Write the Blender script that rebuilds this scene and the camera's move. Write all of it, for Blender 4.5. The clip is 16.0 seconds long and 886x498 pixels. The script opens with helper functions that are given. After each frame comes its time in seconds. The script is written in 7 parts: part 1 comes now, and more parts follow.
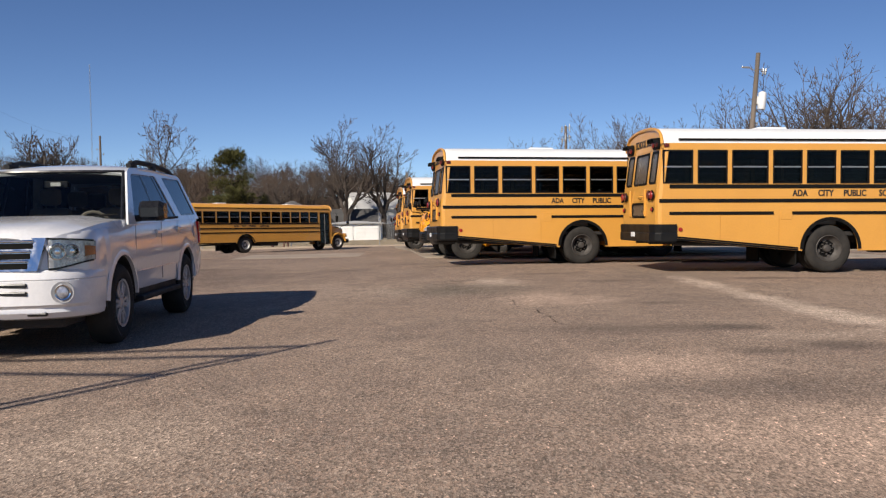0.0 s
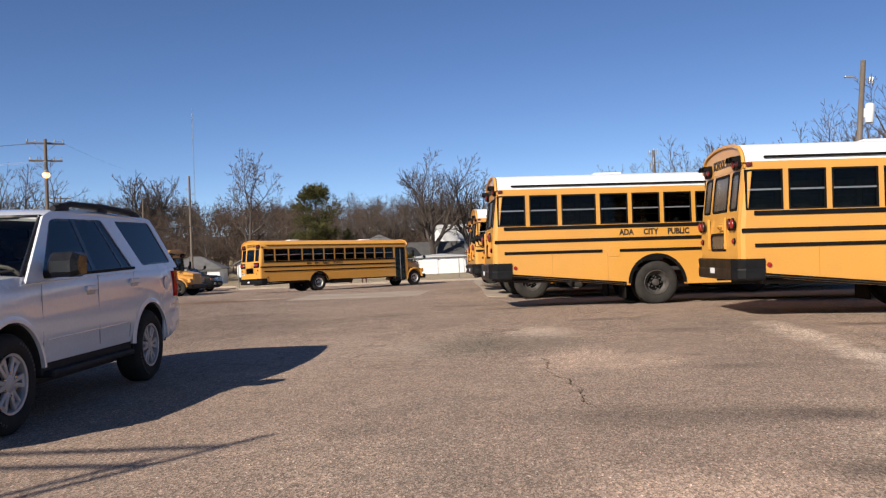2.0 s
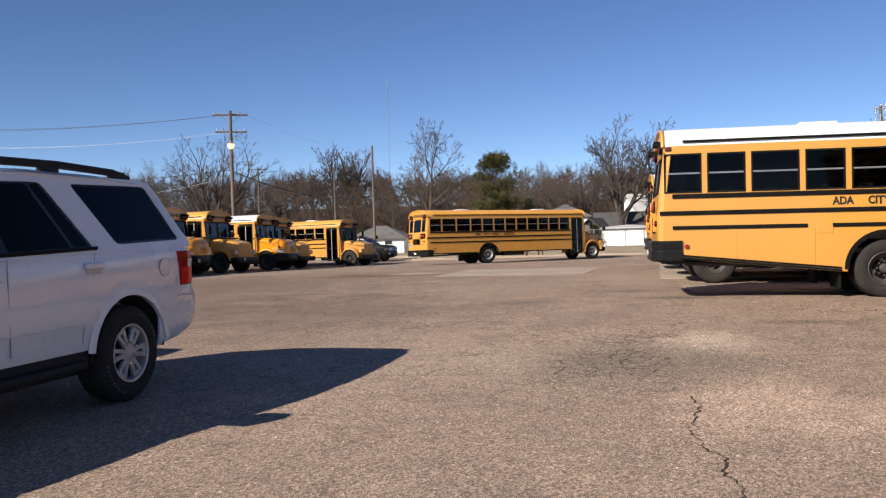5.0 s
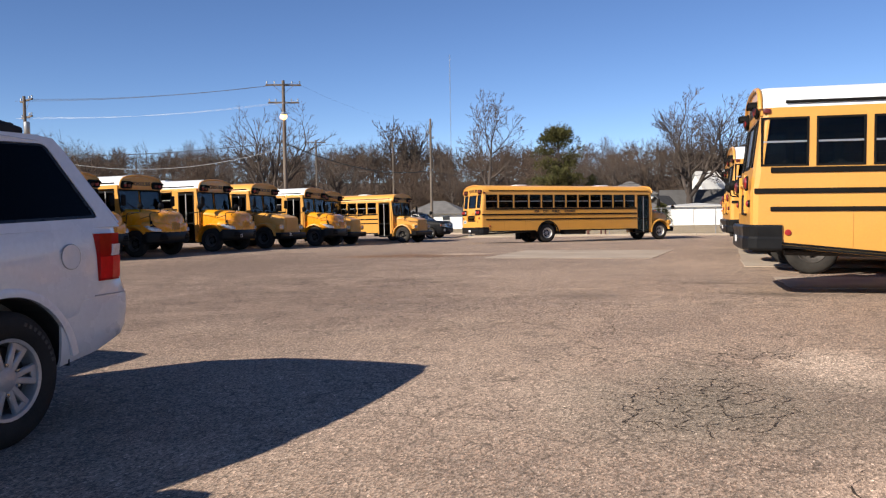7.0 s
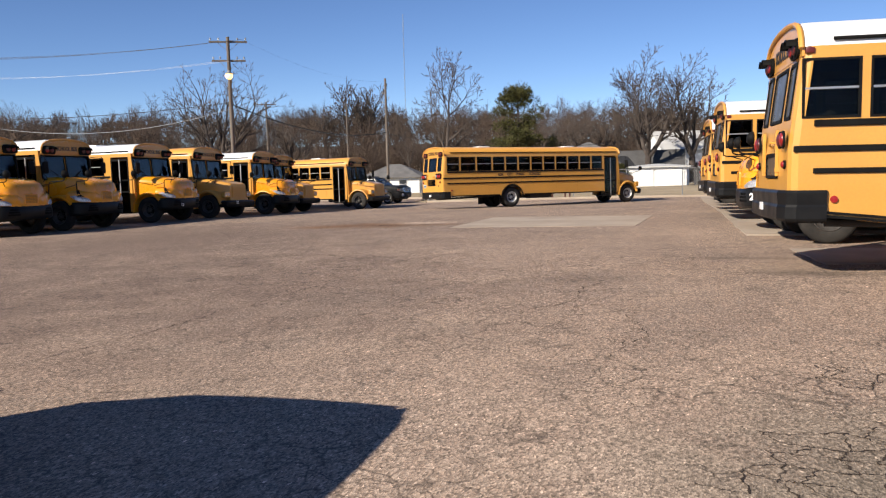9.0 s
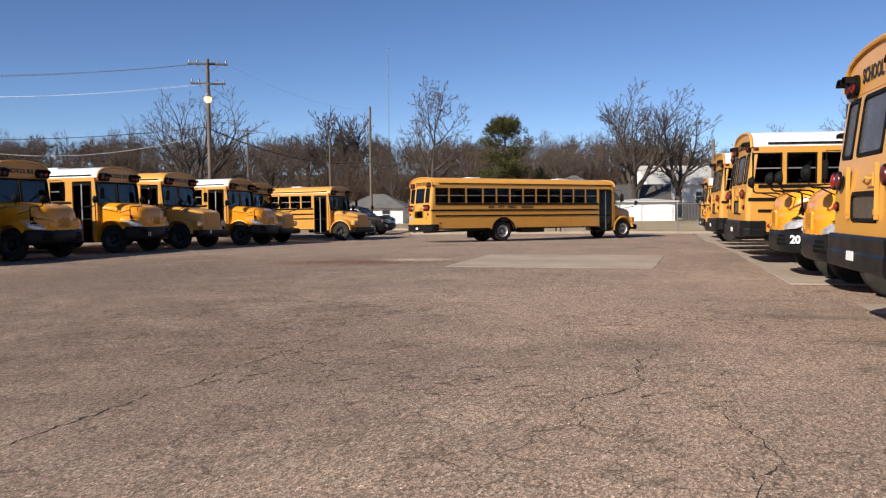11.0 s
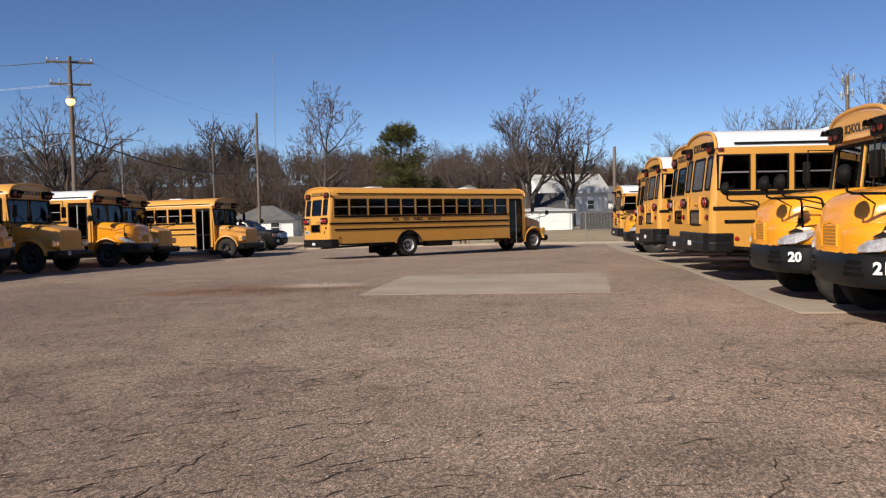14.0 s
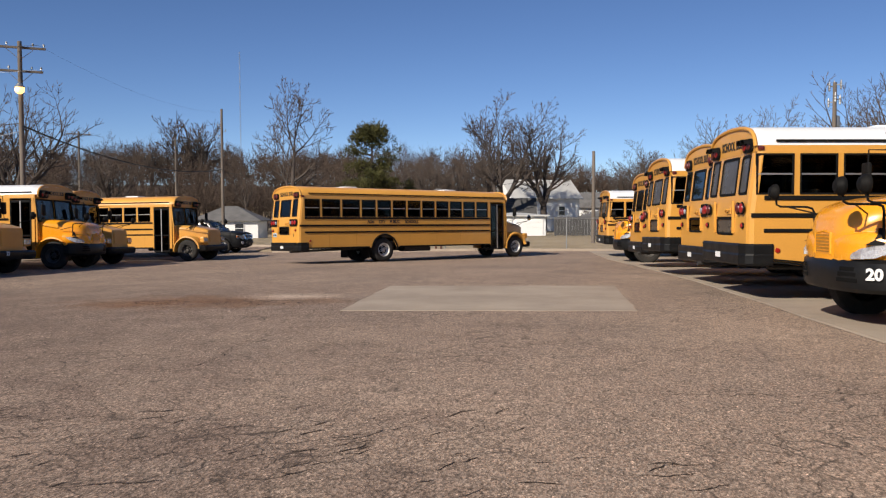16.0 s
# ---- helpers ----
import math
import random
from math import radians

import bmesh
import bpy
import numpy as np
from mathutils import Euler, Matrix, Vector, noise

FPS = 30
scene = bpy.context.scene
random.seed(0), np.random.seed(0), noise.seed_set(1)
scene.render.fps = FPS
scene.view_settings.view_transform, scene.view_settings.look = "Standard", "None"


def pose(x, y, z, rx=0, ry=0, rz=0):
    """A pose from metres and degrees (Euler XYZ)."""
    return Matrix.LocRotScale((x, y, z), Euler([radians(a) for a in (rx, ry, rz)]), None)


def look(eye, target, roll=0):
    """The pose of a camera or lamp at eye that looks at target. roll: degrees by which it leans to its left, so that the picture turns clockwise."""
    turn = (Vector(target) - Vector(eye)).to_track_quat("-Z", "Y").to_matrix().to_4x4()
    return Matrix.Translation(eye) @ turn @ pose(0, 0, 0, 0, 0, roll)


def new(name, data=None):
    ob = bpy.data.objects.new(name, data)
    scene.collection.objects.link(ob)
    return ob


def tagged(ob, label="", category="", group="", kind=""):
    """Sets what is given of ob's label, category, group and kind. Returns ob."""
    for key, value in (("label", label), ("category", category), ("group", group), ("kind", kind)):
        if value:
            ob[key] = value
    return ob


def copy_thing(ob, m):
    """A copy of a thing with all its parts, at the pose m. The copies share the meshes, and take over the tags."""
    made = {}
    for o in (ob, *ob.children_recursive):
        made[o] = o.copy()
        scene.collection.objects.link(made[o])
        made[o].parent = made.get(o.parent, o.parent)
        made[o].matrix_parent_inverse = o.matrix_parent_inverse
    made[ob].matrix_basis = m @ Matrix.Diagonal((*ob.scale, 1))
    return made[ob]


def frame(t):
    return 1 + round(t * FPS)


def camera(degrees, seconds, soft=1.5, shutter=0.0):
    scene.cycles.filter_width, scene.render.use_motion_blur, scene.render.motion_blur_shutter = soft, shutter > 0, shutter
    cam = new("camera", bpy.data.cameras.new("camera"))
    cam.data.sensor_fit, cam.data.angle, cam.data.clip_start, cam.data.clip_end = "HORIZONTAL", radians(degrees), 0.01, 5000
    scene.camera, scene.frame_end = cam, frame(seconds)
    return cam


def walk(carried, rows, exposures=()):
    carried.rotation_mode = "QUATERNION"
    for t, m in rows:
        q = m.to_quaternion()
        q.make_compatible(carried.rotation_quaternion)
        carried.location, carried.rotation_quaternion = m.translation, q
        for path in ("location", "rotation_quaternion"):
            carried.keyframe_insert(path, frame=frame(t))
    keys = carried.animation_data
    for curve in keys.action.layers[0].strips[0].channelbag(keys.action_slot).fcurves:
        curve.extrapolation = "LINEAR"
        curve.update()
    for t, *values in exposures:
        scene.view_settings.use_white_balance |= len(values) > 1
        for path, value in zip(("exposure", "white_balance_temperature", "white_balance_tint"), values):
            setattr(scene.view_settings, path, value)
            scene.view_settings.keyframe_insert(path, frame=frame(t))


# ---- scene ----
cam = camera(57.64, 16.0, soft=1.25)


def eye_pose(x, y, z, yaw, pitch, roll):
    """A camera pose from its place and its yaw, pitch and roll in degrees."""
    a, p = radians(yaw), radians(pitch)
    way = Vector((-math.sin(a) * math.cos(p), math.cos(a) * math.cos(p), math.sin(p)))
    return look((x, y, z), Vector((x, y, z)) + way, roll)


# seconds, x, y, z, yaw, pitch, roll
PATH = [
    (0.0, -0.000, -0.000, 1.173, 0.01, -1.87, -0.96),
    (0.5, 0.261, 0.515, 1.223, 1.95, -1.51, -1.06),
    (1.0, 0.532, 1.068, 1.251, 4.02, -1.18, -0.79),
    (1.5, 0.725, 1.688, 1.288, 4.87, -0.38, -1.73),
    (2.0, 0.960, 2.268, 1.312, 6.65, 0.49, -2.16),
    (2.5, 1.068, 2.885, 1.314, 9.71, 0.30, -1.75),
    (3.0, 1.233, 3.430, 1.330, 12.14, 0.24, -0.84),
    (3.5, 1.284, 4.060, 1.328, 14.11, -0.16, -0.56),
    (4.0, 1.325, 4.635, 1.350, 15.21, -0.48, -1.59),
    (4.5, 1.381, 5.228, 1.371, 17.97, -0.67, -1.76),
    (4.7, 1.376, 5.443, 1.357, 19.07, -0.91, -1.82),
    (6.8, 0.886, 7.887, 1.384, 24.14, -2.43, -0.40),
    (7.0, 0.780, 8.092, 1.385, 24.68, -2.84, -0.92),
    (7.5, 0.471, 8.586, 1.432, 24.90, -2.77, -2.17),
    (8.0, 0.222, 9.113, 1.456, 24.31, -3.07, -1.95),
    (8.5, -0.093, 9.612, 1.441, 23.09, -4.69, -2.03),
    (9.0, -0.343, 10.145, 1.426, 21.61, -5.53, -1.55),
    (9.5, -0.639, 10.638, 1.439, 21.56, -4.48, 0.14),
    (9.7, -0.763, 10.837, 1.457, 21.09, -3.92, 0.21),
    (11.8, -1.862, 12.962, 1.480, 19.33, -2.87, -1.26),
    (12.0, -1.973, 13.163, 1.486, 19.05, -2.47, -1.82),
    (12.5, -2.256, 13.694, 1.497, 18.24, -1.90, -2.75),
    (13.0, -2.529, 14.220, 1.521, 16.43, -1.33, -2.05),
    (13.5, -2.826, 14.721, 1.551, 12.70, -1.32, -2.05),
    (14.0, -3.067, 15.233, 1.532, 12.36, -2.77, -1.18),
    (14.5, -3.345, 15.763, 1.520, 12.20, -3.88, -0.42),
    (15.0, -3.595, 16.337, 1.503, 10.91, -3.99, 0.02),
    (15.5, -3.842, 16.851, 1.497, 10.90, -2.84, -0.05),
    (16.0, -4.077, 17.381, 1.499, 9.88, -2.51, -0.20),
]
# the clip's camera darkens a little as more lit ground comes into view
EXPOSURES = [(0.0, 0.2), (0.7, 0.29), (4.5, 0.5), (7.5, 0.7), (9.5, 0.6), (12.0, 0.38), (13.5, 0.28), (16.0, 0.28)]
walk(cam, [(t, eye_pose(*row)) for t, *row in PATH], EXPOSURES)
# ---- end of walk ----

# ---- light ----
SUN_WAY = Vector((0.527, 0.85, -0.640)).normalized()  # the way that sunlight travels
sun = new("sun", bpy.data.lights.new("sun", "SUN"))
sun.data.energy, sun.data.angle, sun.data.color = 5.0, radians(0.45), (1.0, 0.90, 0.77)
sun.rotation_euler = SUN_WAY.to_track_quat("-Z", "Y").to_euler()
world = bpy.data.worlds.new("sky")
scene.world = world
world.use_nodes = True
wt = world.node_tree
wt.nodes.clear()
sky = wt.nodes.new("ShaderNodeTexSky")
sky.sky_type, sky.sun_disc = "NISHITA", False
sky.sun_elevation, sky.sun_rotation = radians(32.6), radians(198)
sky.altitude, sky.air_density, sky.dust_density, sky.ozone_density = 300.0, 0.6, 0.0, 2.2
wbg, wout = wt.nodes.new("ShaderNodeBackground"), wt.nodes.new("ShaderNodeOutputWorld")
wbg.inputs["Strength"].default_value = 0.081
deep = wt.nodes.new("ShaderNodeHueSaturation")  # the crisp blue of a dry winter sky
deep.inputs["Saturation"].default_value = 1.12
deep.inputs["Hue"].default_value = 0.507
wt.links.new(sky.outputs[0], deep.inputs["Color"])
wt.links.new(deep.outputs[0], wbg.inputs[0])
wt.links.new(wbg.outputs[0], wout.inputs[0])


# ---- materials ----
def shader(name):
    m = bpy.data.materials.new(name)
    m.use_nodes = True
    nt = m.node_tree
    return m, nt, nt.nodes["Principled BSDF"]


def put(nt, kind, **values):
    n = nt.nodes.new(kind)
    for k, v in values.items():
        n.inputs[k.replace("_", " ")].default_value = v
    return n


def noise_fac(nt, scale, detail=4.0, rough=0.55, lo=0.35, hi=0.65, stretch=None):
    """A noise in metres of the object, spread to 0 to 1."""
    tc = nt.nodes.new("ShaderNodeTexCoord")
    src = tc.outputs["Object"]
    if stretch:
        mp = nt.nodes.new("ShaderNodeMapping")
        mp.inputs["Scale"].default_value = stretch
        nt.links.new(src, mp.inputs[0])
        src = mp.outputs[0]
    n = put(nt, "ShaderNodeTexNoise", Scale=scale, Detail=detail, Roughness=rough)
    nt.links.new(src, n.inputs["Vector"])
    r = nt.nodes.new("ShaderNodeMapRange")
    r.inputs[1].default_value, r.inputs[2].default_value = lo, hi
    nt.links.new(n.outputs[0], r.inputs[0])
    return r.outputs[0]


def mixed(nt, a, b, fac):
    """A colour between a and b, each a colour or a socket."""
    m = nt.nodes.new("ShaderNodeMix")
    m.data_type = "RGBA"
    for v, s in ((a, m.inputs[6]), (b, m.inputs[7])):
        if isinstance(v, (tuple, list)):
            s.default_value = (*v[:3], 1)
        else:
            nt.links.new(v, s)
    if isinstance(fac, float):
        m.inputs[0].default_value = fac
    else:
        nt.links.new(fac, m.inputs[0])
    return m.outputs[2]


def bump(nt, bs, fac, strength, distance=0.01):
    b = put(nt, "ShaderNodeBump", Strength=strength, Distance=distance)
    nt.links.new(fac, b.inputs["Height"])
    nt.links.new(b.outputs[0], bs.inputs["Normal"])


def surface(name, col, rough=0.5, metal=0.0, other=None, scale=3.0, grain=None, relief=0.0, coat=0.0, stretch=None, lo=0.35, hi=0.7, shine=0.5):
    """A plain surface: a colour that goes over into another in blotches, finer grain, and relief."""
    m, nt, bs = shader(name)
    bs.inputs["Metallic"].default_value = metal
    bs.inputs["Specular IOR Level"].default_value = shine
    bs.inputs["Coat Weight"].default_value = coat
    bs.inputs["Coat Roughness"].default_value = 0.06
    other = other or tuple(c * 0.8 for c in col)
    f = noise_fac(nt, scale, 5, 0.6, lo, hi, stretch)
    c = mixed(nt, col, other, f)
    g = noise_fac(nt, grain or scale * 14, 3, 0.6, 0.3, 0.7, stretch)
    dark = tuple(v * 0.82 for v in other)
    c = mixed(nt, c, dark, mul(nt, g, 0.35))
    nt.links.new(c, bs.inputs["Base Color"])
    r = nt.nodes.new("ShaderNodeMapRange")
    r.inputs[3].default_value, r.inputs[4].default_value = max(rough - 0.07, 0.02), min(rough + 0.1, 1)
    nt.links.new(f, r.inputs[0])
    nt.links.new(r.outputs[0], bs.inputs["Roughness"])
    if relief:
        bump(nt, bs, g, relief)
    return m


def mul(nt, fac, k):
    n = nt.nodes.new("ShaderNodeMath")
    n.operation = "MULTIPLY"
    nt.links.new(fac, n.inputs[0])
    n.inputs[1].default_value = k
    return n.outputs[0]


def maths(nt, op, a, b):
    n = nt.nodes.new("ShaderNodeMath")
    n.operation = op
    for v, s in ((a, n.inputs[0]), (b, n.inputs[1])):
        if isinstance(v, (int, float)):
            s.default_value = v
        else:
            nt.links.new(v, s)
    return n.outputs[0]


def glass(name, tint, gloss=0.0):
    """Thin tinted glass: it lets light through, darkened, and mirrors by Fresnel."""
    m = bpy.data.materials.new(name)
    m.use_nodes = True
    nt = m.node_tree
    nt.nodes.clear()
    tr = put(nt, "ShaderNodeBsdfTransparent", Color=(*tint, 1))
    gl = put(nt, "ShaderNodeBsdfGlossy", Color=(0.9, 0.93, 0.95, 1), Roughness=0.03)
    fr = put(nt, "ShaderNodeFresnel", IOR=1.5)
    fac = maths(nt, "ADD", fr.outputs[0], gloss)
    mx, out = nt.nodes.new("ShaderNodeMixShader"), nt.nodes.new("ShaderNodeOutputMaterial")
    nt.links.new(fac, mx.inputs[0])
    nt.links.new(tr.outputs[0], mx.inputs[1])
    nt.links.new(gl.outputs[0], mx.inputs[2])
    nt.links.new(mx.outputs[0], out.inputs[0])
    return m


def lens_plastic(name, col, rough=0.38):
    m, nt, bs = shader(name)
    bs.inputs["Base Color"].default_value = (*col, 1)
    bs.inputs["Roughness"].default_value = rough
    bs.inputs["Coat Weight"].default_value = 0.12
    bs.inputs["Coat Roughness"].default_value = 0.2
    return m


BUS_YELLOW = surface("bus_yellow_paint", (0.67, 0.328, 0.06), 0.36, 0, (0.60, 0.29, 0.053), 0.9, 30, 0, 0.35)
OLD_YELLOW = surface("faded_yellow_paint", (0.78, 0.38, 0.07), 0.42, 0, (0.68, 0.32, 0.055), 0.8, 25, 0, 0.15)
NOSE_YELLOW = surface("hood_yellow_paint", (0.84, 0.34, 0.012), 0.28, 0, (0.80, 0.31, 0.012), 0.9, 30, 0, 0.5)
WHITE_PAINT = surface("white_roof_paint", (0.80, 0.81, 0.82), 0.42, 0, (0.70, 0.71, 0.71), 1.2, 20)
BLACK_RUBBER = surface("black_trim", (0.006, 0.0058, 0.0058), 0.6, 0, (0.012, 0.0115, 0.011), 4, 60, shine=0.08)
BUMPER_BLACK = surface("black_bumper_paint", (0.005, 0.0052, 0.006), 0.4, 0, (0.012, 0.012, 0.012), 2.5, 40, shine=0.2)
TYRE_RUBBER = surface("tyre_rubber", (0.02, 0.019, 0.018), 0.85, 0, (0.042, 0.038, 0.034), 5, 70, 0.2, shine=0.2)
CHASSIS = surface("chassis_black", (0.015, 0.014, 0.014), 0.8, 0, (0.035, 0.03, 0.027), 3, 40, 0.2)
STEEL_RIM = surface("dusty_steel_rim", (0.095, 0.085, 0.078), 0.65, 0.2, (0.04, 0.036, 0.032), 7, 60)
WHITE_RIM = surface("white_steel_rim", (0.62, 0.61, 0.58), 0.45, 0.1, (0.40, 0.38, 0.35), 6, 50)
ALUMINIUM = surface("window_aluminium", (0.62, 0.63, 0.64), 0.38, 0.8, (0.45, 0.45, 0.46), 9, 60)
BUS_GLASS = glass("tinted_bus_glass", (0.24, 0.25, 0.26), -0.03)
WINDSHIELD_GLASS = glass("clear_windshield_glass", (0.46, 0.5, 0.5), -0.005)
REAR_GLASS = glass("dark_rear_glass", (0.10, 0.10, 0.11), -0.02)
DUSTY_GLASS = surface("dusty_rear_glass", (0.095, 0.083, 0.07), 0.3, 0, (0.06, 0.054, 0.048), 2.2, 30, shine=0.4)
SEAT_VINYL = surface("dark_green_seat_vinyl", (0.03, 0.035, 0.033), 0.5, 0, (0.05, 0.05, 0.047), 6, 40)
INSIDE = surface("grey_inside_panel", (0.22, 0.22, 0.21), 0.6, 0, (0.16, 0.16, 0.15), 3, 30)
RED_LENS = lens_plastic("red_lens", (0.28, 0.010, 0.009))
AMBER_LENS = lens_plastic("amber_lens", (0.55, 0.13, 0.01))
CLEAR_LENS = surface("clear_lamp_lens", (0.72, 0.74, 0.79), 0.08, 0.5, (0.34, 0.35, 0.40), 9, 40, lo=0.42, hi=0.6)
JOINT = surface("panel_joint_shadow", (0.54, 0.25, 0.043), 0.6)
# darker yellow: the shade behind the grille bars is put into this colour
GRILLE_DARK = surface("shaded_grille_mesh", (0.46, 0.19, 0.014), 0.6, 0, (0.24, 0.10, 0.01), 30, 90)
# flat black that stands for the shade inside slots, gaps and hub recesses
SLOT_SHADE = surface("slot_shade_black", (0.006, 0.006, 0.006), 0.8, shine=0.1)
TAIL_CLEAR = surface("tail_lamp_clear", (0.75, 0.66, 0.66), 0.15, 0, (0.55, 0.4, 0.4), 14, shine=0.5)
TAIL_DARK = surface("tail_lamp_dark_red", (0.42, 0.008, 0.01), 0.12, 0, (0.28, 0.005, 0.006), 9, 30, shine=0.08)
TAIL_RED = surface("tail_lamp_red", (0.82, 0.016, 0.018), 0.15, 0, (0.62, 0.008, 0.01), 14, 30, shine=0.15)
DARK_LENS = lens_plastic("dark_red_lens", (0.10, 0.012, 0.01))
LETTER_BLACK = surface("black_lettering", (0.02, 0.018, 0.015), 0.5)
LETTER_WHITE = surface("white_lettering", (0.8, 0.8, 0.8), 0.5, 0, (0.72, 0.72, 0.72))
PLATE = surface("licence_plate", (0.55, 0.62, 0.68), 0.4, 0, (0.25, 0.42, 0.6), 9)
CHROME = surface("chrome", (0.78, 0.78, 0.78), 0.12, 1.0, (0.65, 0.65, 0.65), 8, 50)
SUV_WHITE = surface("white_car_paint", (0.74, 0.74, 0.755), 0.22, 0, (0.70, 0.70, 0.715), 1.2, 30, 0, 0.7)
SUV_DARK = surface("black_car_paint", (0.008, 0.0085, 0.0095), 0.5, 0, (0.013, 0.013, 0.015), 1.2, 30, 0, 0.0, shine=0.1)
SUV_GLASS = glass("privacy_car_glass", (0.06, 0.063, 0.07), -0.04)
FRONT_GLASS = glass("car_front_glass", (0.66, 0.69, 0.68), -0.01)
ALLOY = surface("alloy_rim", (0.52, 0.52, 0.53), 0.4, 0.45, (0.40, 0.40, 0.41), 8, 60)
CAR_TRIM = surface("dark_grey_car_trim", (0.02, 0.02, 0.021), 0.65, 0, (0.028, 0.028, 0.03), 5, 60, shine=0.15)
CABIN_CLOTH = surface("beige_cabin_cloth", (0.30, 0.26, 0.21), 0.8, 0, (0.22, 0.19, 0.16), 6, 60)
POLE_WOOD = surface("weathered_pole_wood", (0.19, 0.155, 0.125), 0.9, 0, (0.10, 0.082, 0.067), 2, 30, 0.4, 0, (1, 1, 0.12))
BARK = surface("grey_brown_bark", (0.085, 0.066, 0.054), 0.9, 0, (0.045, 0.035, 0.03), 1.5, 14, 0.4)
TWIG = surface("brown_twigs", (0.125, 0.1, 0.083), 0.95, 0, (0.06, 0.046, 0.038), 0.15, 2, shine=0.1)
FAR_TWIG = surface("far_brown_twigs", (0.122, 0.089, 0.069), 0.95, 0, (0.07, 0.052, 0.041), 0.12, 2, shine=0.1)
LITTER = surface("leaf_litter", (0.12, 0.09, 0.065), 0.95, 0, (0.075, 0.057, 0.042), 0.2, 3, 0.5)
NEEDLE = surface("dark_green_needles", (0.05, 0.056, 0.018), 0.8, 0, (0.085, 0.078, 0.028), 0.9, 6, shine=0.2)
WIRE = surface("black_cable", (0.03, 0.03, 0.03), 0.6)
WIRE_BRIGHT = surface("bare_aluminium_wire", (0.55, 0.57, 0.6), 0.4, 0.6)
GALVANIZED = surface("galvanized_steel", (0.42, 0.43, 0.43), 0.45, 0.7, (0.3, 0.3, 0.3), 5, 40)
SIDING = surface("white_siding", (0.80, 0.80, 0.79), 0.6, 0, (0.70, 0.70, 0.68), 0.6, 8)
PALE_ROOF = surface("pale_coated_metal_roof", (0.55, 0.55, 0.53), 0.6, 0, (0.44, 0.43, 0.41), 0.5, 6, 0.1)
DARK_SHINGLE = surface("dark_roof_shingle", (0.085, 0.083, 0.082), 0.9, 0, (0.06, 0.058, 0.057), 0.8, 9, 0.3)
SHINGLE = surface("grey_roof_shingle", (0.16, 0.155, 0.15), 0.9, 0, (0.10, 0.097, 0.095), 0.8, 9, 0.3)
RED_BOARD = surface("red_fence_paint", (0.46, 0.075, 0.055), 0.75, 0, (0.34, 0.06, 0.045), 0.5, 9, 0.2, 0, (2, 2, 0.3))
GREY_BOARD = surface("grey_fence_boards", (0.075, 0.072, 0.07), 0.9, 0, (0.05, 0.048, 0.046), 0.8, 9, 0.3)
CONCRETE = surface("pale_concrete", (0.41, 0.338, 0.262), 0.9, 0, (0.29, 0.235, 0.185), 0.7, 40, 0.25)
HYDRANT_RED = surface("rusty_red_paint", (0.12, 0.05, 0.035), 0.6)


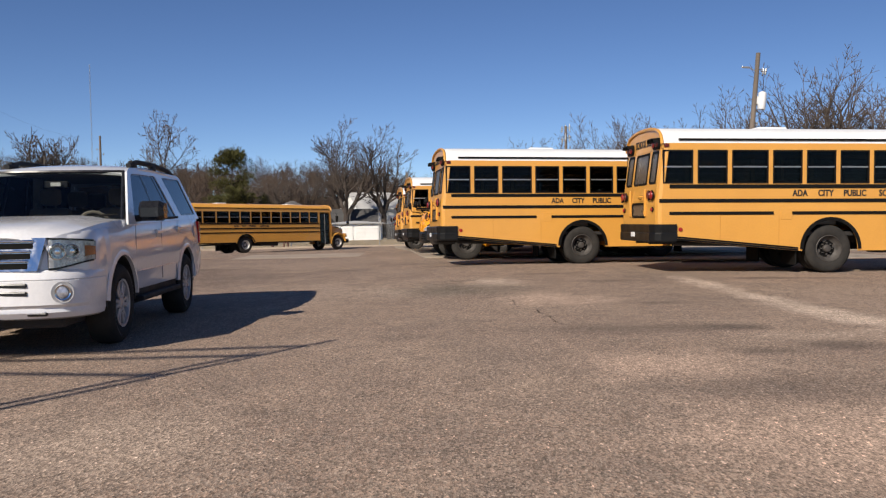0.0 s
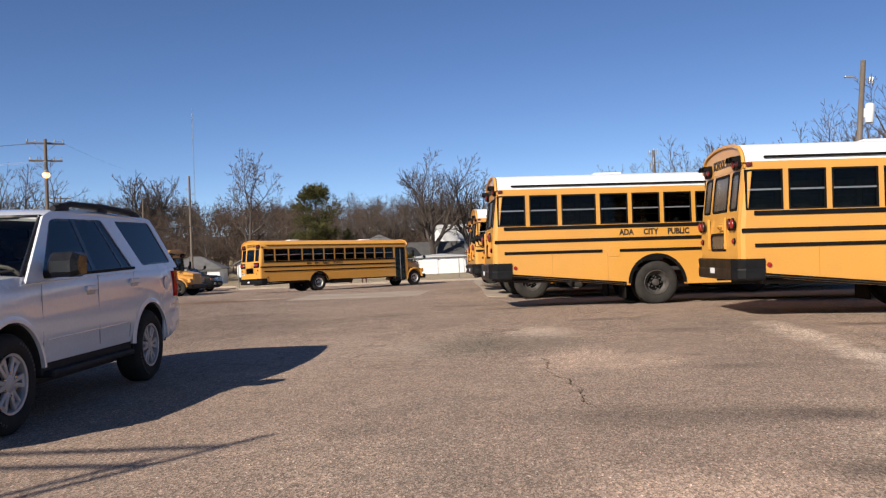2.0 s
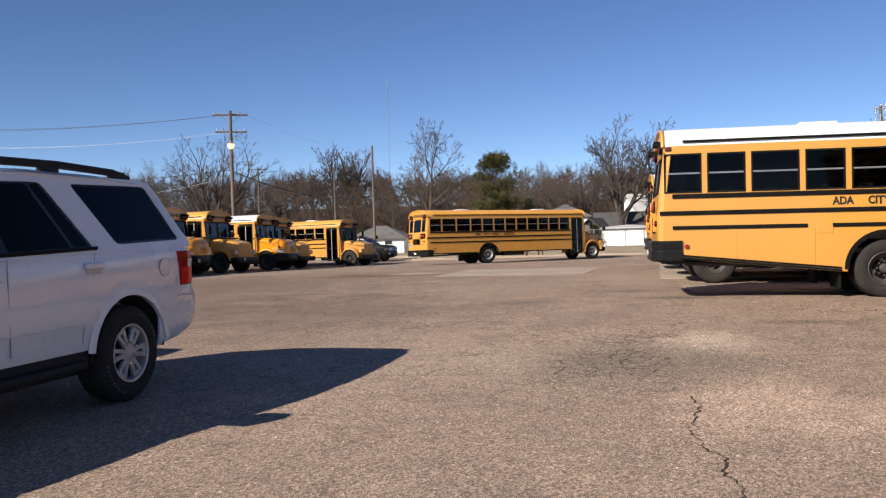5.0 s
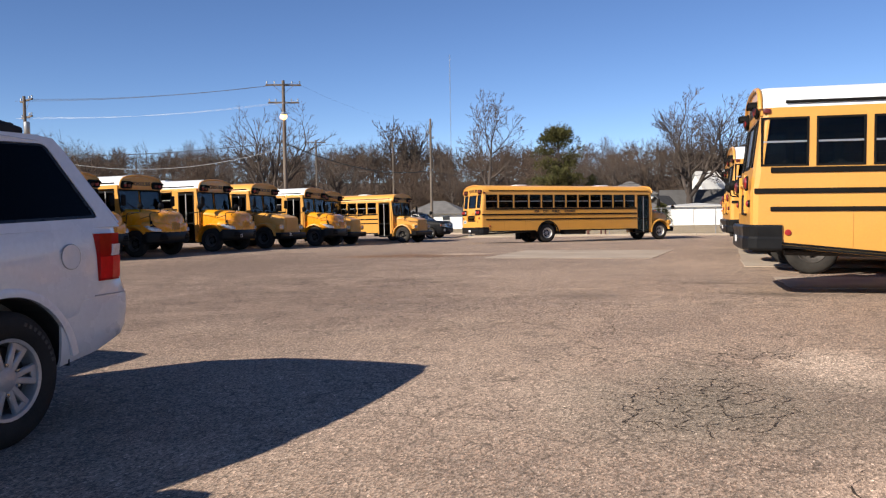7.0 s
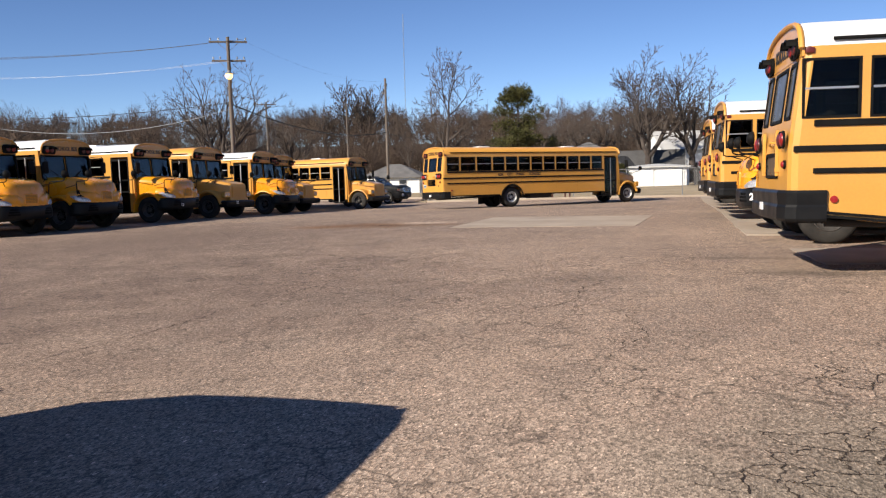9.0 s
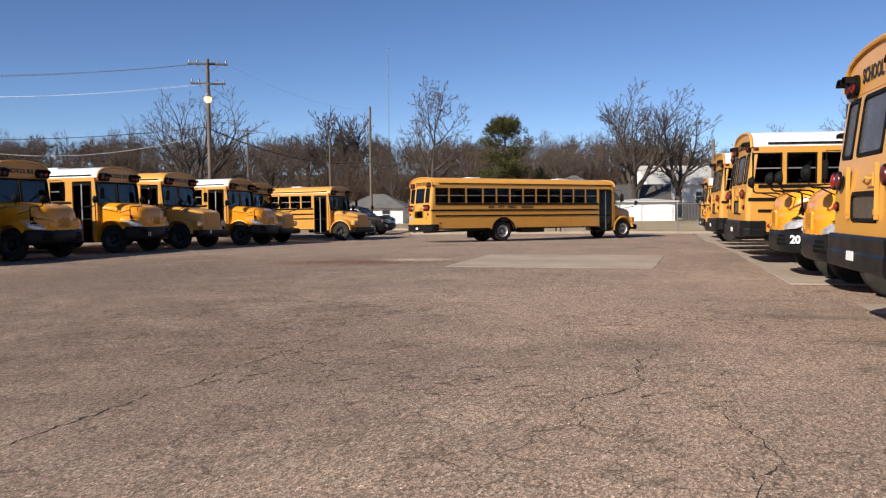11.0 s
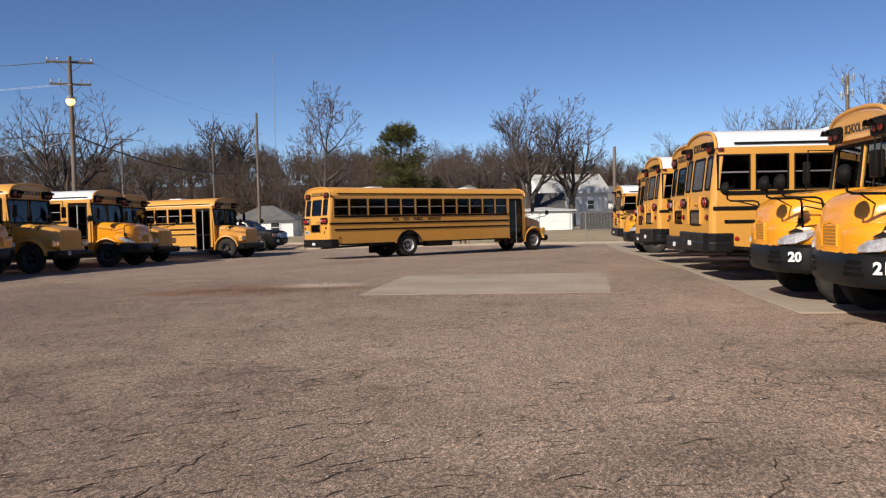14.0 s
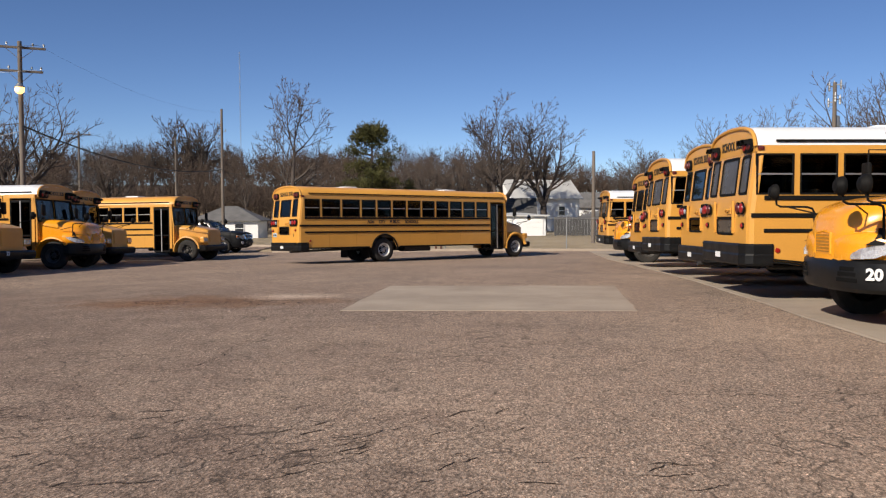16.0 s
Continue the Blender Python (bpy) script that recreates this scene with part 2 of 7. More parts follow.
def asphalt():
    """Worn chip seal: pinkish and grey stones in tar, with wide stains, oil and pale dust."""
    m, nt, bs = shader("chip_seal_asphalt")
    tc = nt.nodes.new("ShaderNodeTexCoord")
    P = tc.outputs["Object"]
    # rolled along the lot, the stones lie lengthwise
    lie = nt.nodes.new("ShaderNodeMapping")
    lie.inputs["Scale"].default_value = (1.0, 0.5, 1.0)
    nt.links.new(P, lie.inputs[0])
    v = put(nt, "ShaderNodeTexVoronoi", Scale=92.0)
    nt.links.new(lie.outputs[0], v.inputs["Vector"])
    sep = nt.nodes.new("ShaderNodeSeparateColor")
    nt.links.new(v.outputs["Color"], sep.inputs[0])
    fine = put(nt, "ShaderNodeTexVoronoi", Scale=150.0)
    nt.links.new(lie.outputs[0], fine.inputs["Vector"])
    sep2 = nt.nodes.new("ShaderNodeSeparateColor")
    nt.links.new(fine.outputs["Color"], sep2.inputs[0])
    # pinkish and grey stones, then wide pale and dark wear
    stone = mixed(nt, (0.345, 0.236, 0.172), (0.28, 0.222, 0.174), sep.outputs[1])
    pale = mixed(nt, stone, (0.435, 0.325, 0.24), mul(nt, noise_fac(nt, 0.24, 6, 0.66, 0.42, 0.74), 0.65))
    worn = mixed(nt, pale, (0.155, 0.126, 0.108), mul(nt, noise_fac(nt, 0.33, 6, 0.68, 0.5, 0.74, (1, 0.6, 1)), 0.6))
    worn = mixed(nt, worn, (0.20, 0.155, 0.125), mul(nt, noise_fac(nt, 2.2, 5, 0.7, 0.45, 0.72), 0.5))
    oil = mixed(nt, worn, (0.07, 0.06, 0.055), mul(nt, noise_fac(nt, 0.8, 5, 0.62, 0.62, 0.78), 0.5))
    # pale dust and dark drips where they lie on the lot
    def blot(base, colour, x, y, rx, ry, k):
        mp = nt.nodes.new("ShaderNodeMapping")
        mp.inputs["Location"].default_value = (-x / rx, -y / ry, 0)
        mp.inputs["Scale"].default_value = (1 / rx, 1 / ry, 0)
        nt.links.new(P, mp.inputs[0])
        ln = nt.nodes.new("ShaderNodeVectorMath")
        ln.operation = "LENGTH"
        nt.links.new(mp.outputs[0], ln.inputs[0])
        d = maths(nt, "ADD", ln.outputs["Value"], mul(nt, noise_fac(nt, 1.1, 5, 0.65, 0.2, 0.8), 1.1))
        r = nt.nodes.new("ShaderNodeMapRange")
        r.inputs[1].default_value, r.inputs[2].default_value = 0.75, 1.55
        r.inputs[3].default_value, r.inputs[4].default_value = k, 0.0
        nt.links.new(d, r.inputs[0])
        return mixed(nt, base, colour, r.outputs[0])

    sand, drip = (0.60, 0.47, 0.365), (0.085, 0.066, 0.056)
    pink, olive = (0.52, 0.375, 0.28), (0.185, 0.155, 0.118)
    pale_dirt, rust, grey = (0.47, 0.36, 0.275), (0.20, 0.11, 0.062), (0.165, 0.117, 0.091)
    for c, x, y, rx, ry, k in ((grey, -10, 16.5, 8.0, 7.0, 0.75), (grey, -14.5, 26.0, 10.0, 12.0, 0.8), (grey, -6.5, 20.0, 4.0, 4.5, 0.35), (sand, 4.85, 9.6, 0.5, 1.6, 0.95), (sand, 4.75, 11.4, 0.4, 2.0, 0.85), (sand, 4.7, 14.2, 0.4, 2.6, 0.8), (sand, 0.93, 15.4, 0.7, 1.1, 0.6), (pink, 1.6, 12.3, 1.1, 1.3, 0.75), (pale_dirt, -0.8, 13.8, 0.6, 0.8, 0.5),
                               (pink, 2.0, 6.6, 1.0, 0.9, 0.75), (pink, 2.3, 4.3, 1.4, 1.3, 0.85), (pale_dirt, -1.9, 4.4, 1.0, 1.2, 0.6), (pale_dirt, 3.9, 8.2, 1.2, 0.5, 0.5),
                               (olive, 0.1, 13.95, 1.5, 1.6, 0.85), (drip, 2.2, 8.9, 1.7, 0.6, 0.5), (drip, 3.24, 8.85, 0.45, 0.3, 0.6), (drip, 2.96, 7.26, 0.5, 0.3, 0.55), (drip, 3.75, 7.5, 0.5, 0.4, 0.6), (drip, 2.45, 5.7, 0.9, 0.8, 0.4),
                               (drip, 3.06, 11.5, 0.8, 0.3, 0.45), (drip, 6.6, 15.6, 1.6, 0.3, 0.7), (drip, 3.14, 15.3, 0.7, 0.4, 0.55), (drip, 2.2, 17.3, 0.9, 0.4, 0.5), (drip, 0.27, 21.1, 0.9, 0.45, 0.6),
                               (rust, -12.1, 30.9, 1.7, 1.4, 0.95), (rust, -10.4, 31.3, 1.6, 1.5, 0.9), (sand, -9.6, 32.2, 1.3, 0.9, 0.6), (rust, -8.9, 31.4, 0.9, 0.8, 0.7), (pale_dirt, -2.2, 13.6, 3.0, 2.6, 0.35), (drip, -0.6, 23.0, 1.0, 0.3, 0.5), (drip, -2.7, 20.4, 1.1, 0.9, 0.4)):
        oil = blot(oil, c, x, y, rx, ry, k)
    # web of fine cracks, in some stretches only
    web = nt.nodes.new("ShaderNodeTexVoronoi")
    web.feature = "DISTANCE_TO_EDGE"
    web.inputs["Scale"].default_value = 3.2
    warp = nt.nodes.new("ShaderNodeTexNoise")
    warp.inputs["Scale"].default_value = 2.6
    warp.inputs["Detail"].default_value = 6.0
    nt.links.new(P, warp.inputs["Vector"])
    add = nt.nodes.new("ShaderNodeVectorMath")
    add.operation = "MULTIPLY_ADD"
    add.inputs[1].default_value = (0.45, 0.45, 0.0)
    nt.links.new(warp.outputs["Color"], add.inputs[0])
    nt.links.new(P, add.inputs[2])
    nt.links.new(add.outputs[0], web.inputs["Vector"])
    line = nt.nodes.new("ShaderNodeMapRange")
    line.inputs[1].default_value, line.inputs[2].default_value = 0.0, 0.034
    line.inputs[3].default_value, line.inputs[4].default_value = 1.0, 0.0
    nt.links.new(web.outputs[0], line.inputs[0])
    crack = maths(nt, "MULTIPLY", line.outputs[0], noise_fac(nt, 0.3, 5, 0.65, 0.38, 0.6))
    # finer, short and broken hairlines
    hair = nt.nodes.new("ShaderNodeTexVoronoi")
    hair.feature = "DISTANCE_TO_EDGE"
    hair.inputs["Scale"].default_value = 5.5
    nt.links.new(add.outputs[0], hair.inputs["Vector"])
    fine_line = nt.nodes.new("ShaderNodeMapRange")
    fine_line.inputs[1].default_value, fine_line.inputs[2].default_value = 0.0, 0.045
    fine_line.inputs[3].default_value, fine_line.inputs[4].default_value = 0.9, 0.0
    nt.links.new(hair.outputs[0], fine_line.inputs[0])
    gaps = maths(nt, "MULTIPLY", fine_line.outputs[0], noise_fac(nt, 1.6, 4, 0.7, 0.47, 0.62))
    crack = maths(nt, "MAXIMUM", crack, gaps)
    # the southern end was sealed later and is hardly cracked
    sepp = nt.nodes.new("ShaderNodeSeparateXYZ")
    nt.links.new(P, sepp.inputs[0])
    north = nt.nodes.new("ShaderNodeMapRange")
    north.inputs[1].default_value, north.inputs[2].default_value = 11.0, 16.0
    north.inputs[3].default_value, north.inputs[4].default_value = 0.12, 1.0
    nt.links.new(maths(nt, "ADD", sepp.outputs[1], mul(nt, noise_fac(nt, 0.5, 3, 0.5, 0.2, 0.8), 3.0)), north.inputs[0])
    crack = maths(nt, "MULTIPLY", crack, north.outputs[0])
    # each stone lighter or darker than the next
    grit = nt.nodes.new("ShaderNodeMapRange")
    grit.inputs[3].default_value, grit.inputs[4].default_value = 0.5, 1.38
    nt.links.new(sep.outputs[0], grit.inputs[0])
    sand_grain = nt.nodes.new("ShaderNodeMapRange")
    sand_grain.inputs[3].default_value, sand_grain.inputs[4].default_value = 0.7, 1.3
    nt.links.new(sep2.outputs[0], sand_grain.inputs[0])
    # stones lie in clumps, and here and there one is bleached
    clump = nt.nodes.new("ShaderNodeMapRange")
    clump.inputs[3].default_value, clump.inputs[4].default_value = 0.58, 1.42
    nt.links.new(noise_fac(nt, 46, 2, 0.7, 0.33, 0.67, (1, 0.45, 1)), clump.inputs[0])
    bleached = nt.nodes.new("ShaderNodeMapRange")
    bleached.inputs[1].default_value, bleached.inputs[2].default_value = 0.972, 0.985
    bleached.inputs[3].default_value, bleached.inputs[4].default_value = 1.0, 1.75
    nt.links.new(sep.outputs[2], bleached.inputs[0])
    rough_end = nt.nodes.new("ShaderNodeMapRange")  # coarser where the old seal lies open
    rough_end.inputs[1].default_value, rough_end.inputs[2].default_value = 12.0, 20.0
    rough_end.inputs[3].default_value, rough_end.inputs[4].default_value = 0.35, 0.85
    nt.links.new(sepp.outputs[1], rough_end.inputs[0])
    lumps = maths(nt, "ADD", maths(nt, "MULTIPLY", maths(nt, "SUBTRACT", clump.outputs[0], 1.0), rough_end.outputs[0]), 1.0)
    speck = maths(nt, "MULTIPLY", lumps, bleached.outputs[0])
    tone = nt.nodes.new("ShaderNodeVectorMath")
    tone.operation = "SCALE"
    nt.links.new(oil, tone.inputs[0])
    nt.links.new(maths(nt, "MULTIPLY", speck, maths(nt, "MULTIPLY", grit.outputs[0], sand_grain.outputs[0])), tone.inputs["Scale"])
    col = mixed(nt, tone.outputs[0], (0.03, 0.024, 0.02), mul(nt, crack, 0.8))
    nt.links.new(col, bs.inputs["Base Color"])
    bs.inputs["Roughness"].default_value = 0.9
    bs.inputs["Specular IOR Level"].default_value = 0.25
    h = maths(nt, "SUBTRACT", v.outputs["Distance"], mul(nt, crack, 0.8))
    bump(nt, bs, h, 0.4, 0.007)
    return m


def dry_grass():
    m, nt, bs = shader("dormant_grass")
    c = mixed(nt, (0.52, 0.405, 0.255), (0.40, 0.31, 0.19), noise_fac(nt, 0.5, 5, 0.65))
    c = mixed(nt, c, (0.20, 0.17, 0.09), mul(nt, noise_fac(nt, 0.07, 4, 0.6, 0.45, 0.7), 0.5))
    c = mixed(nt, c, (0.10, 0.075, 0.045), mul(nt, noise_fac(nt, 14, 3, 0.6), 0.4))
    nt.links.new(c, bs.inputs["Base Color"])
    bs.inputs["Roughness"].default_value = 0.95
    bump(nt, bs, noise_fac(nt, 9, 4, 0.7), 0.8, 0.05)
    return m


ASPHALT, DRY_GRASS = asphalt(), dry_grass()
TAR_CRACK = surface("dark_crack", (0.04, 0.031, 0.026), 0.95, 0, (0.075, 0.058, 0.046), 6, 50, shine=0.1)
LAMP_GLOW, _nt, _bs = shader("lit_street_lamp_globe")
_bs.inputs["Emission Color"].default_value = (1.0, 0.5, 0.13, 1)
_bs.inputs["Emission Strength"].default_value = 2.2


# ---- mesh helpers ----
def ground_z(x, y):
    """The lie of the land: the lot drains to the west and north."""
    def ramp(v):
        return 0.5 * (v + math.sqrt(v * v + 4.0))
    # a dip along the northern edge of the lot
    dip = -0.020 * (ramp(y - 37) - ramp(y - 54)) + 0.0083 * (ramp(y - 56) - ramp(y - 97))
    z = dip - 0.004 * ramp(min(x, 40) - 2) + 0.09 * math.exp(-((x - 3) ** 2 + (y - 19) ** 2) / 30) - 0.012 * ramp(-max(x, -60) - 8) - 0.007 * ramp(min(y, 130) - 27) - 0.006 * ramp(min(y, 130) - 62)
    r = math.hypot(x + 4, y - 12)
    t = min(max((r - 140) / 150, 0), 1) if y > 20 else 0.0
    return z - 0.028 + 13.0 * t * t * (3 - 2 * t) * min(max((20 - x) / 60, 0.35), 1)


def part(name, bm, material, parent=None, label="", smooth=False, at=None):
    me = bpy.data.meshes.new(name)
    bmesh.ops.recalc_face_normals(bm, faces=bm.faces)
    bm.to_mesh(me)
    bm.free()
    me.materials.append(material)
    if smooth:
        me.shade_smooth()
        me.set_sharp_from_angle(angle=radians(38))
    ob = new(name, me)
    ob.parent = parent
    if at is not None:
        ob.matrix_basis = at
    if label:
        ob["label"] = label
    return ob


def again(ob, at, parent=None):
    """Another object on the same mesh."""
    o = ob.copy()
    scene.collection.objects.link(o)
    o.matrix_basis = at
    if parent is not None:
        o.parent = parent
    return o


def thing(name, label, category, group="", kind="", at=None):
    ob = new(name)
    ob.empty_display_size = 0.2
    tagged(ob, label, category, group, kind)
    if at is not None:
        ob.matrix_basis = at
    return ob


def box(bm, x0, x1, y0, y1, z0, z1, bevel=0.0, segments=2, m=None):
    r = bmesh.ops.create_cube(bm, size=1.0)
    vs = r["verts"]
    t = Matrix.LocRotScale(((x0 + x1) / 2, (y0 + y1) / 2, (z0 + z1) / 2), None, (x1 - x0, y1 - y0, z1 - z0))
    bmesh.ops.transform(bm, matrix=(m @ t) if m else t, verts=vs)
    if bevel:
        es = list({e for v in vs for e in v.link_edges})
        bmesh.ops.bevel(bm, geom=es, offset=bevel, segments=segments, affect="EDGES", profile=0.5)
    return bm


def B(*a, **k):
    return box(bmesh.new(), *a, **k)


def tube(bm, a, b, r0, r1=None, n=8, caps=True):
    a, b = Vector(a), Vector(b)
    r1 = r0 if r1 is None else r1
    q = (b - a).to_track_quat("Z", "Y").to_matrix()
    rings = []
    for p, r in ((a, r0), (b, r1)):
        rings.append([bm.verts.new(p + q @ Vector((r * math.cos(2 * math.pi * i / n), r * math.sin(2 * math.pi * i / n), 0))) for i in range(n)])
    for i in range(n):
        bm.faces.new((rings[0][i], rings[0][(i + 1) % n], rings[1][(i + 1) % n], rings[1][i]))
    if caps:
        bm.faces.new(rings[0][::-1])
        bm.faces.new(rings[1])
    return bm


def pipe(bm, pts, r, n=6):
    """One bent tube through the points."""
    pts = [Vector(p) for p in pts]
    rings, u = [], None
    for i, p in enumerate(pts):
        w = (pts[min(i + 1, len(pts) - 1)] - pts[max(i - 1, 0)])
        w = w.normalized() if w.length > 1e-6 else Vector((0, 0, 1))
        if u is None:
            u = w.orthogonal().normalized()
        u = (u - w * u.dot(w)).normalized()
        v = w.cross(u)
        rings.append([bm.verts.new(p + (u * math.cos(2 * math.pi * k / n) + v * math.sin(2 * math.pi * k / n)) * r) for k in range(n)])
    for a, b in zip(rings, rings[1:]):
        for k in range(n):
            bm.faces.new((a[k], a[(k + 1) % n], b[(k + 1) % n], b[k]))
    bm.faces.new(rings[0][::-1])
    bm.faces.new(rings[-1])
    return bm


def lathe(bm, profile, n=28, axis="Y", centre=(0, 0, 0), caps=False):
    """Turns (radius, along) points round an axis through the centre."""
    c = Vector(centre)
    rings = []
    for r, h in profile:
        ring = []
        for i in range(n):
            a = 2 * math.pi * i / n
            u, v = r * math.cos(a), r * math.sin(a)
            p = {"Y": (u, h, v), "X": (h, u, v), "Z": (u, v, h)}[axis]
            ring.append(bm.verts.new(c + Vector(p)))
        rings.append(ring)
    for a, b in zip(rings, rings[1:]):
        for i in range(n):
            bm.faces.new((a[i], a[(i + 1) % n], b[(i + 1) % n], b[i]))
    if caps:
        bm.faces.new(rings[0])
        bm.faces.new(rings[-1])
    return bm


def plate(bm, pts, depth):
    """A flat polygon given depth along a vector."""
    d = Vector(depth)
    a = [bm.verts.new(Vector(p)) for p in pts]
    b = [bm.verts.new(Vector(p) + d) for p in pts]
    n = len(pts)
    bm.faces.new(a)
    bm.faces.new(b[::-1])
    for i in range(n):
        bm.faces.new((a[i], b[i], b[(i + 1) % n], a[(i + 1) % n]))
    return bm


def loft(bm, rings, closed=True, ends=True):
    vs = [[bm.verts.new(Vector(p)) for p in ring] for ring in rings]
    n = len(vs[0])
    for a, b in zip(vs, vs[1:]):
        for i in range(n if closed else n - 1):
            bm.faces.new((a[i], a[(i + 1) % n], b[(i + 1) % n], b[i]))
    if ends:
        bm.faces.new(vs[0][::-1])
        bm.faces.new(vs[-1])
    return bm


def rounded(y0, y1, z0, z1, r, n=4):
    """The corners of a rounded rectangle, in order."""
    out = []
    for cy, cz, a0 in ((y1 - r, z1 - r, 0), (y0 + r, z1 - r, 90), (y0 + r, z0 + r, 180), (y1 - r, z0 + r, 270)):
        for i in range(n + 1):
            a = radians(a0 + 90 * i / n)
            out.append((cy + r * math.cos(a), cz + r * math.sin(a)))
    return out


LETTERS = {}


def words(text, size, material, parent, at, name="lettering", label="", bold=0.0, width=1.0):
    """Writing in the built-in font, as a thin mesh whose baseline starts at the pose (x to the right, y up)."""
    key = (text, size, bold, width, material.name)
    if key not in LETTERS:
        cu = bpy.data.curves.new("writing", "FONT")
        cu.body, cu.size, cu.extrude, cu.align_x, cu.offset = text, size, 0.003, "CENTER", bold
        cu.resolution_u = 3
        o = bpy.data.objects.new("writing", cu)
        scene.collection.objects.link(o)
        bpy.context.view_layer.update()
        me = bpy.data.meshes.new_from_object(o.evaluated_get(bpy.context.evaluated_depsgraph_get()))
        bpy.data.objects.remove(o)
        bpy.data.curves.remove(cu)
        me.transform(Matrix.Diagonal((width, 1, 1, 1)))
        me.materials.clear()
        me.materials.append(material)
        LETTERS[key] = me
    ob = new(name, LETTERS[key])
    ob.parent, ob.matrix_basis = parent, at
    if label:
        ob["label"] = label
    return ob


# ---- school buses ----
ARCH = [(1.195, 2.71), (1.165, 2.785), (1.09, 2.865), (0.95, 2.935), (0.74, 2.985), (0.45, 3.02), (0.15, 3.035)]
ARCH = [(y, z + 0.07 * min(1, max(0, (z - 2.71) / 0.2))) for y, z in ARCH]
ARCH = ARCH + [(-y, z) for y, z in reversed(ARCH)]


def wheel(parent, x, y, radius, width, rim, side, dual=False, hubs=STEEL_RIM):
    """A wheel whose outer face looks along side (+1 or -1 in y)."""
    w = new("wheel")
    w.parent, w.matrix_basis = parent, pose(x, y, radius)
    r, h = radius, width / 2
    spans = ((-h, h), (-h - width - 0.04, -h - 0.04)) if dual else ((-h, h),)
    for a, b in spans:
        bm = bmesh.new()
        prof = [(r * 0.56, b - 0.02), (r * 0.62, b), (r * 0.86, b + 0.004), (r * 0.95, b - 0.02), (r * 0.985, b - 0.045)]
        prof += [(r, b - 0.06), (r, b - 0.09), (r - 0.012, b - 0.093), (r - 0.012, b - 0.102), (r, b - 0.105), (r, a + 0.105), (r - 0.012, a + 0.102), (r - 0.012, a + 0.093), (r, a + 0.09), (r, a + 0.06), (r * 0.95, a + 0.02), (r * 0.62, a), (r * 0.56, a + 0.02)]
        lathe(bm, [(q, side * v) for q, v in prof], 36)
        part("tyre", bm, TYRE_RUBBER, w, smooth=True)
    bm = bmesh.new()
    d = (lambda v: side * v)
    prof = [(r * 0.575, d(h - 0.015)), (r * 0.55, d(h - 0.005)), (r * 0.52, d(h - 0.03)), (r * 0.46, d(h - 0.10)), (r * 0.38, d(h - 0.125)), (r * 0.36, d(h - 0.13)), (r * 0.355, d(h - 0.17)), (0.001, d(h - 0.17))]
    lathe(bm, prof, 32)
    ri = part("rim", bm, rim, w, smooth=True)
    # black disc in place of the deep shade in the dished rim
    bm = bmesh.new()
    lathe(bm, [(r * 0.37, d(h - 0.128)), (r * 0.36, d(h - 0.122)), (0.001, d(h - 0.122))], 28)
    part("rim_recess", bm, SLOT_SHADE, ri, "black disc standing for the shade round the hub")
    bm = bmesh.new()
    lathe(bm, [(r * 0.17, d(h - 0.13)), (r * 0.165, d(h - 0.07)), (r * 0.12, d(h - 0.045)), (0.001, d(h - 0.04))], 18)
    for k in range(8):
        t = 2 * math.pi * k / 8
        lathe(bm, [(0.018, d(h - 0.125)), (0.016, d(h - 0.09)), (0.001, d(h - 0.088))], 6, centre=(r * 0.24 * math.cos(t), 0, r * 0.24 * math.sin(t)))
        if k % 2 == 0:
            lathe(bm, [(0.045, d(h - 0.128)), (0.04, d(h - 0.112)), (0.001, d(h - 0.112))], 8, centre=(r * 0.36 * math.cos(t + 0.3), 0, r * 0.36 * math.sin(t + 0.3)))
    part("hub", bm, hubs, w, smooth=True)
    return w


def bus_window(proto, parent, x0, x1, z0, z1, y, side):
    """A split-sash side window: dark frame, two panes and the bar between them; repeats share their meshes."""
    key = round(x1 - x0, 3)
    at = pose((x0 + x1) / 2, y, (z0 + z1) / 2) if side > 0 else pose((x0 + x1) / 2, y, (z0 + z1) / 2, 0, 0, 180)
    if key in proto:
        made = again(proto[key], at, parent)
        for c in proto[key].children:
            again(c, c.matrix_basis.copy(), made)
        return made
    w, h = (x1 - x0) / 2, (z1 - z0) / 2
    bm = bmesh.new()
    for a in ((-w, -w + 0.028, -h, h), (w - 0.028, w, -h, h), (-w + 0.028, w - 0.028, -h, -h + 0.03), (-w + 0.028, w - 0.028, h - 0.03, h)):
        box(bm, a[0], a[1], -0.05, 0.006, a[2], a[3])
    f = part("window", bm, BLACK_RUBBER, parent, at=at)
    part("sash_bar", B(-w + 0.028, w - 0.028, -0.028, 0.0, -0.014, 0.014, bevel=0.004, segments=1), ALUMINIUM, f, "bare aluminium sash bar")
    for name, y0, z2, z3 in (("upper_pane", -0.02, 0.014, h - 0.03), ("lower_pane", -0.032, -h + 0.03, -0.014)):
        p = part(name, B(-w + 0.028, w - 0.028, y0 - 0.003, y0, z2, z3), BUS_GLASS, f)
        p.visible_shadow = False
    proto[key] = f
    return f


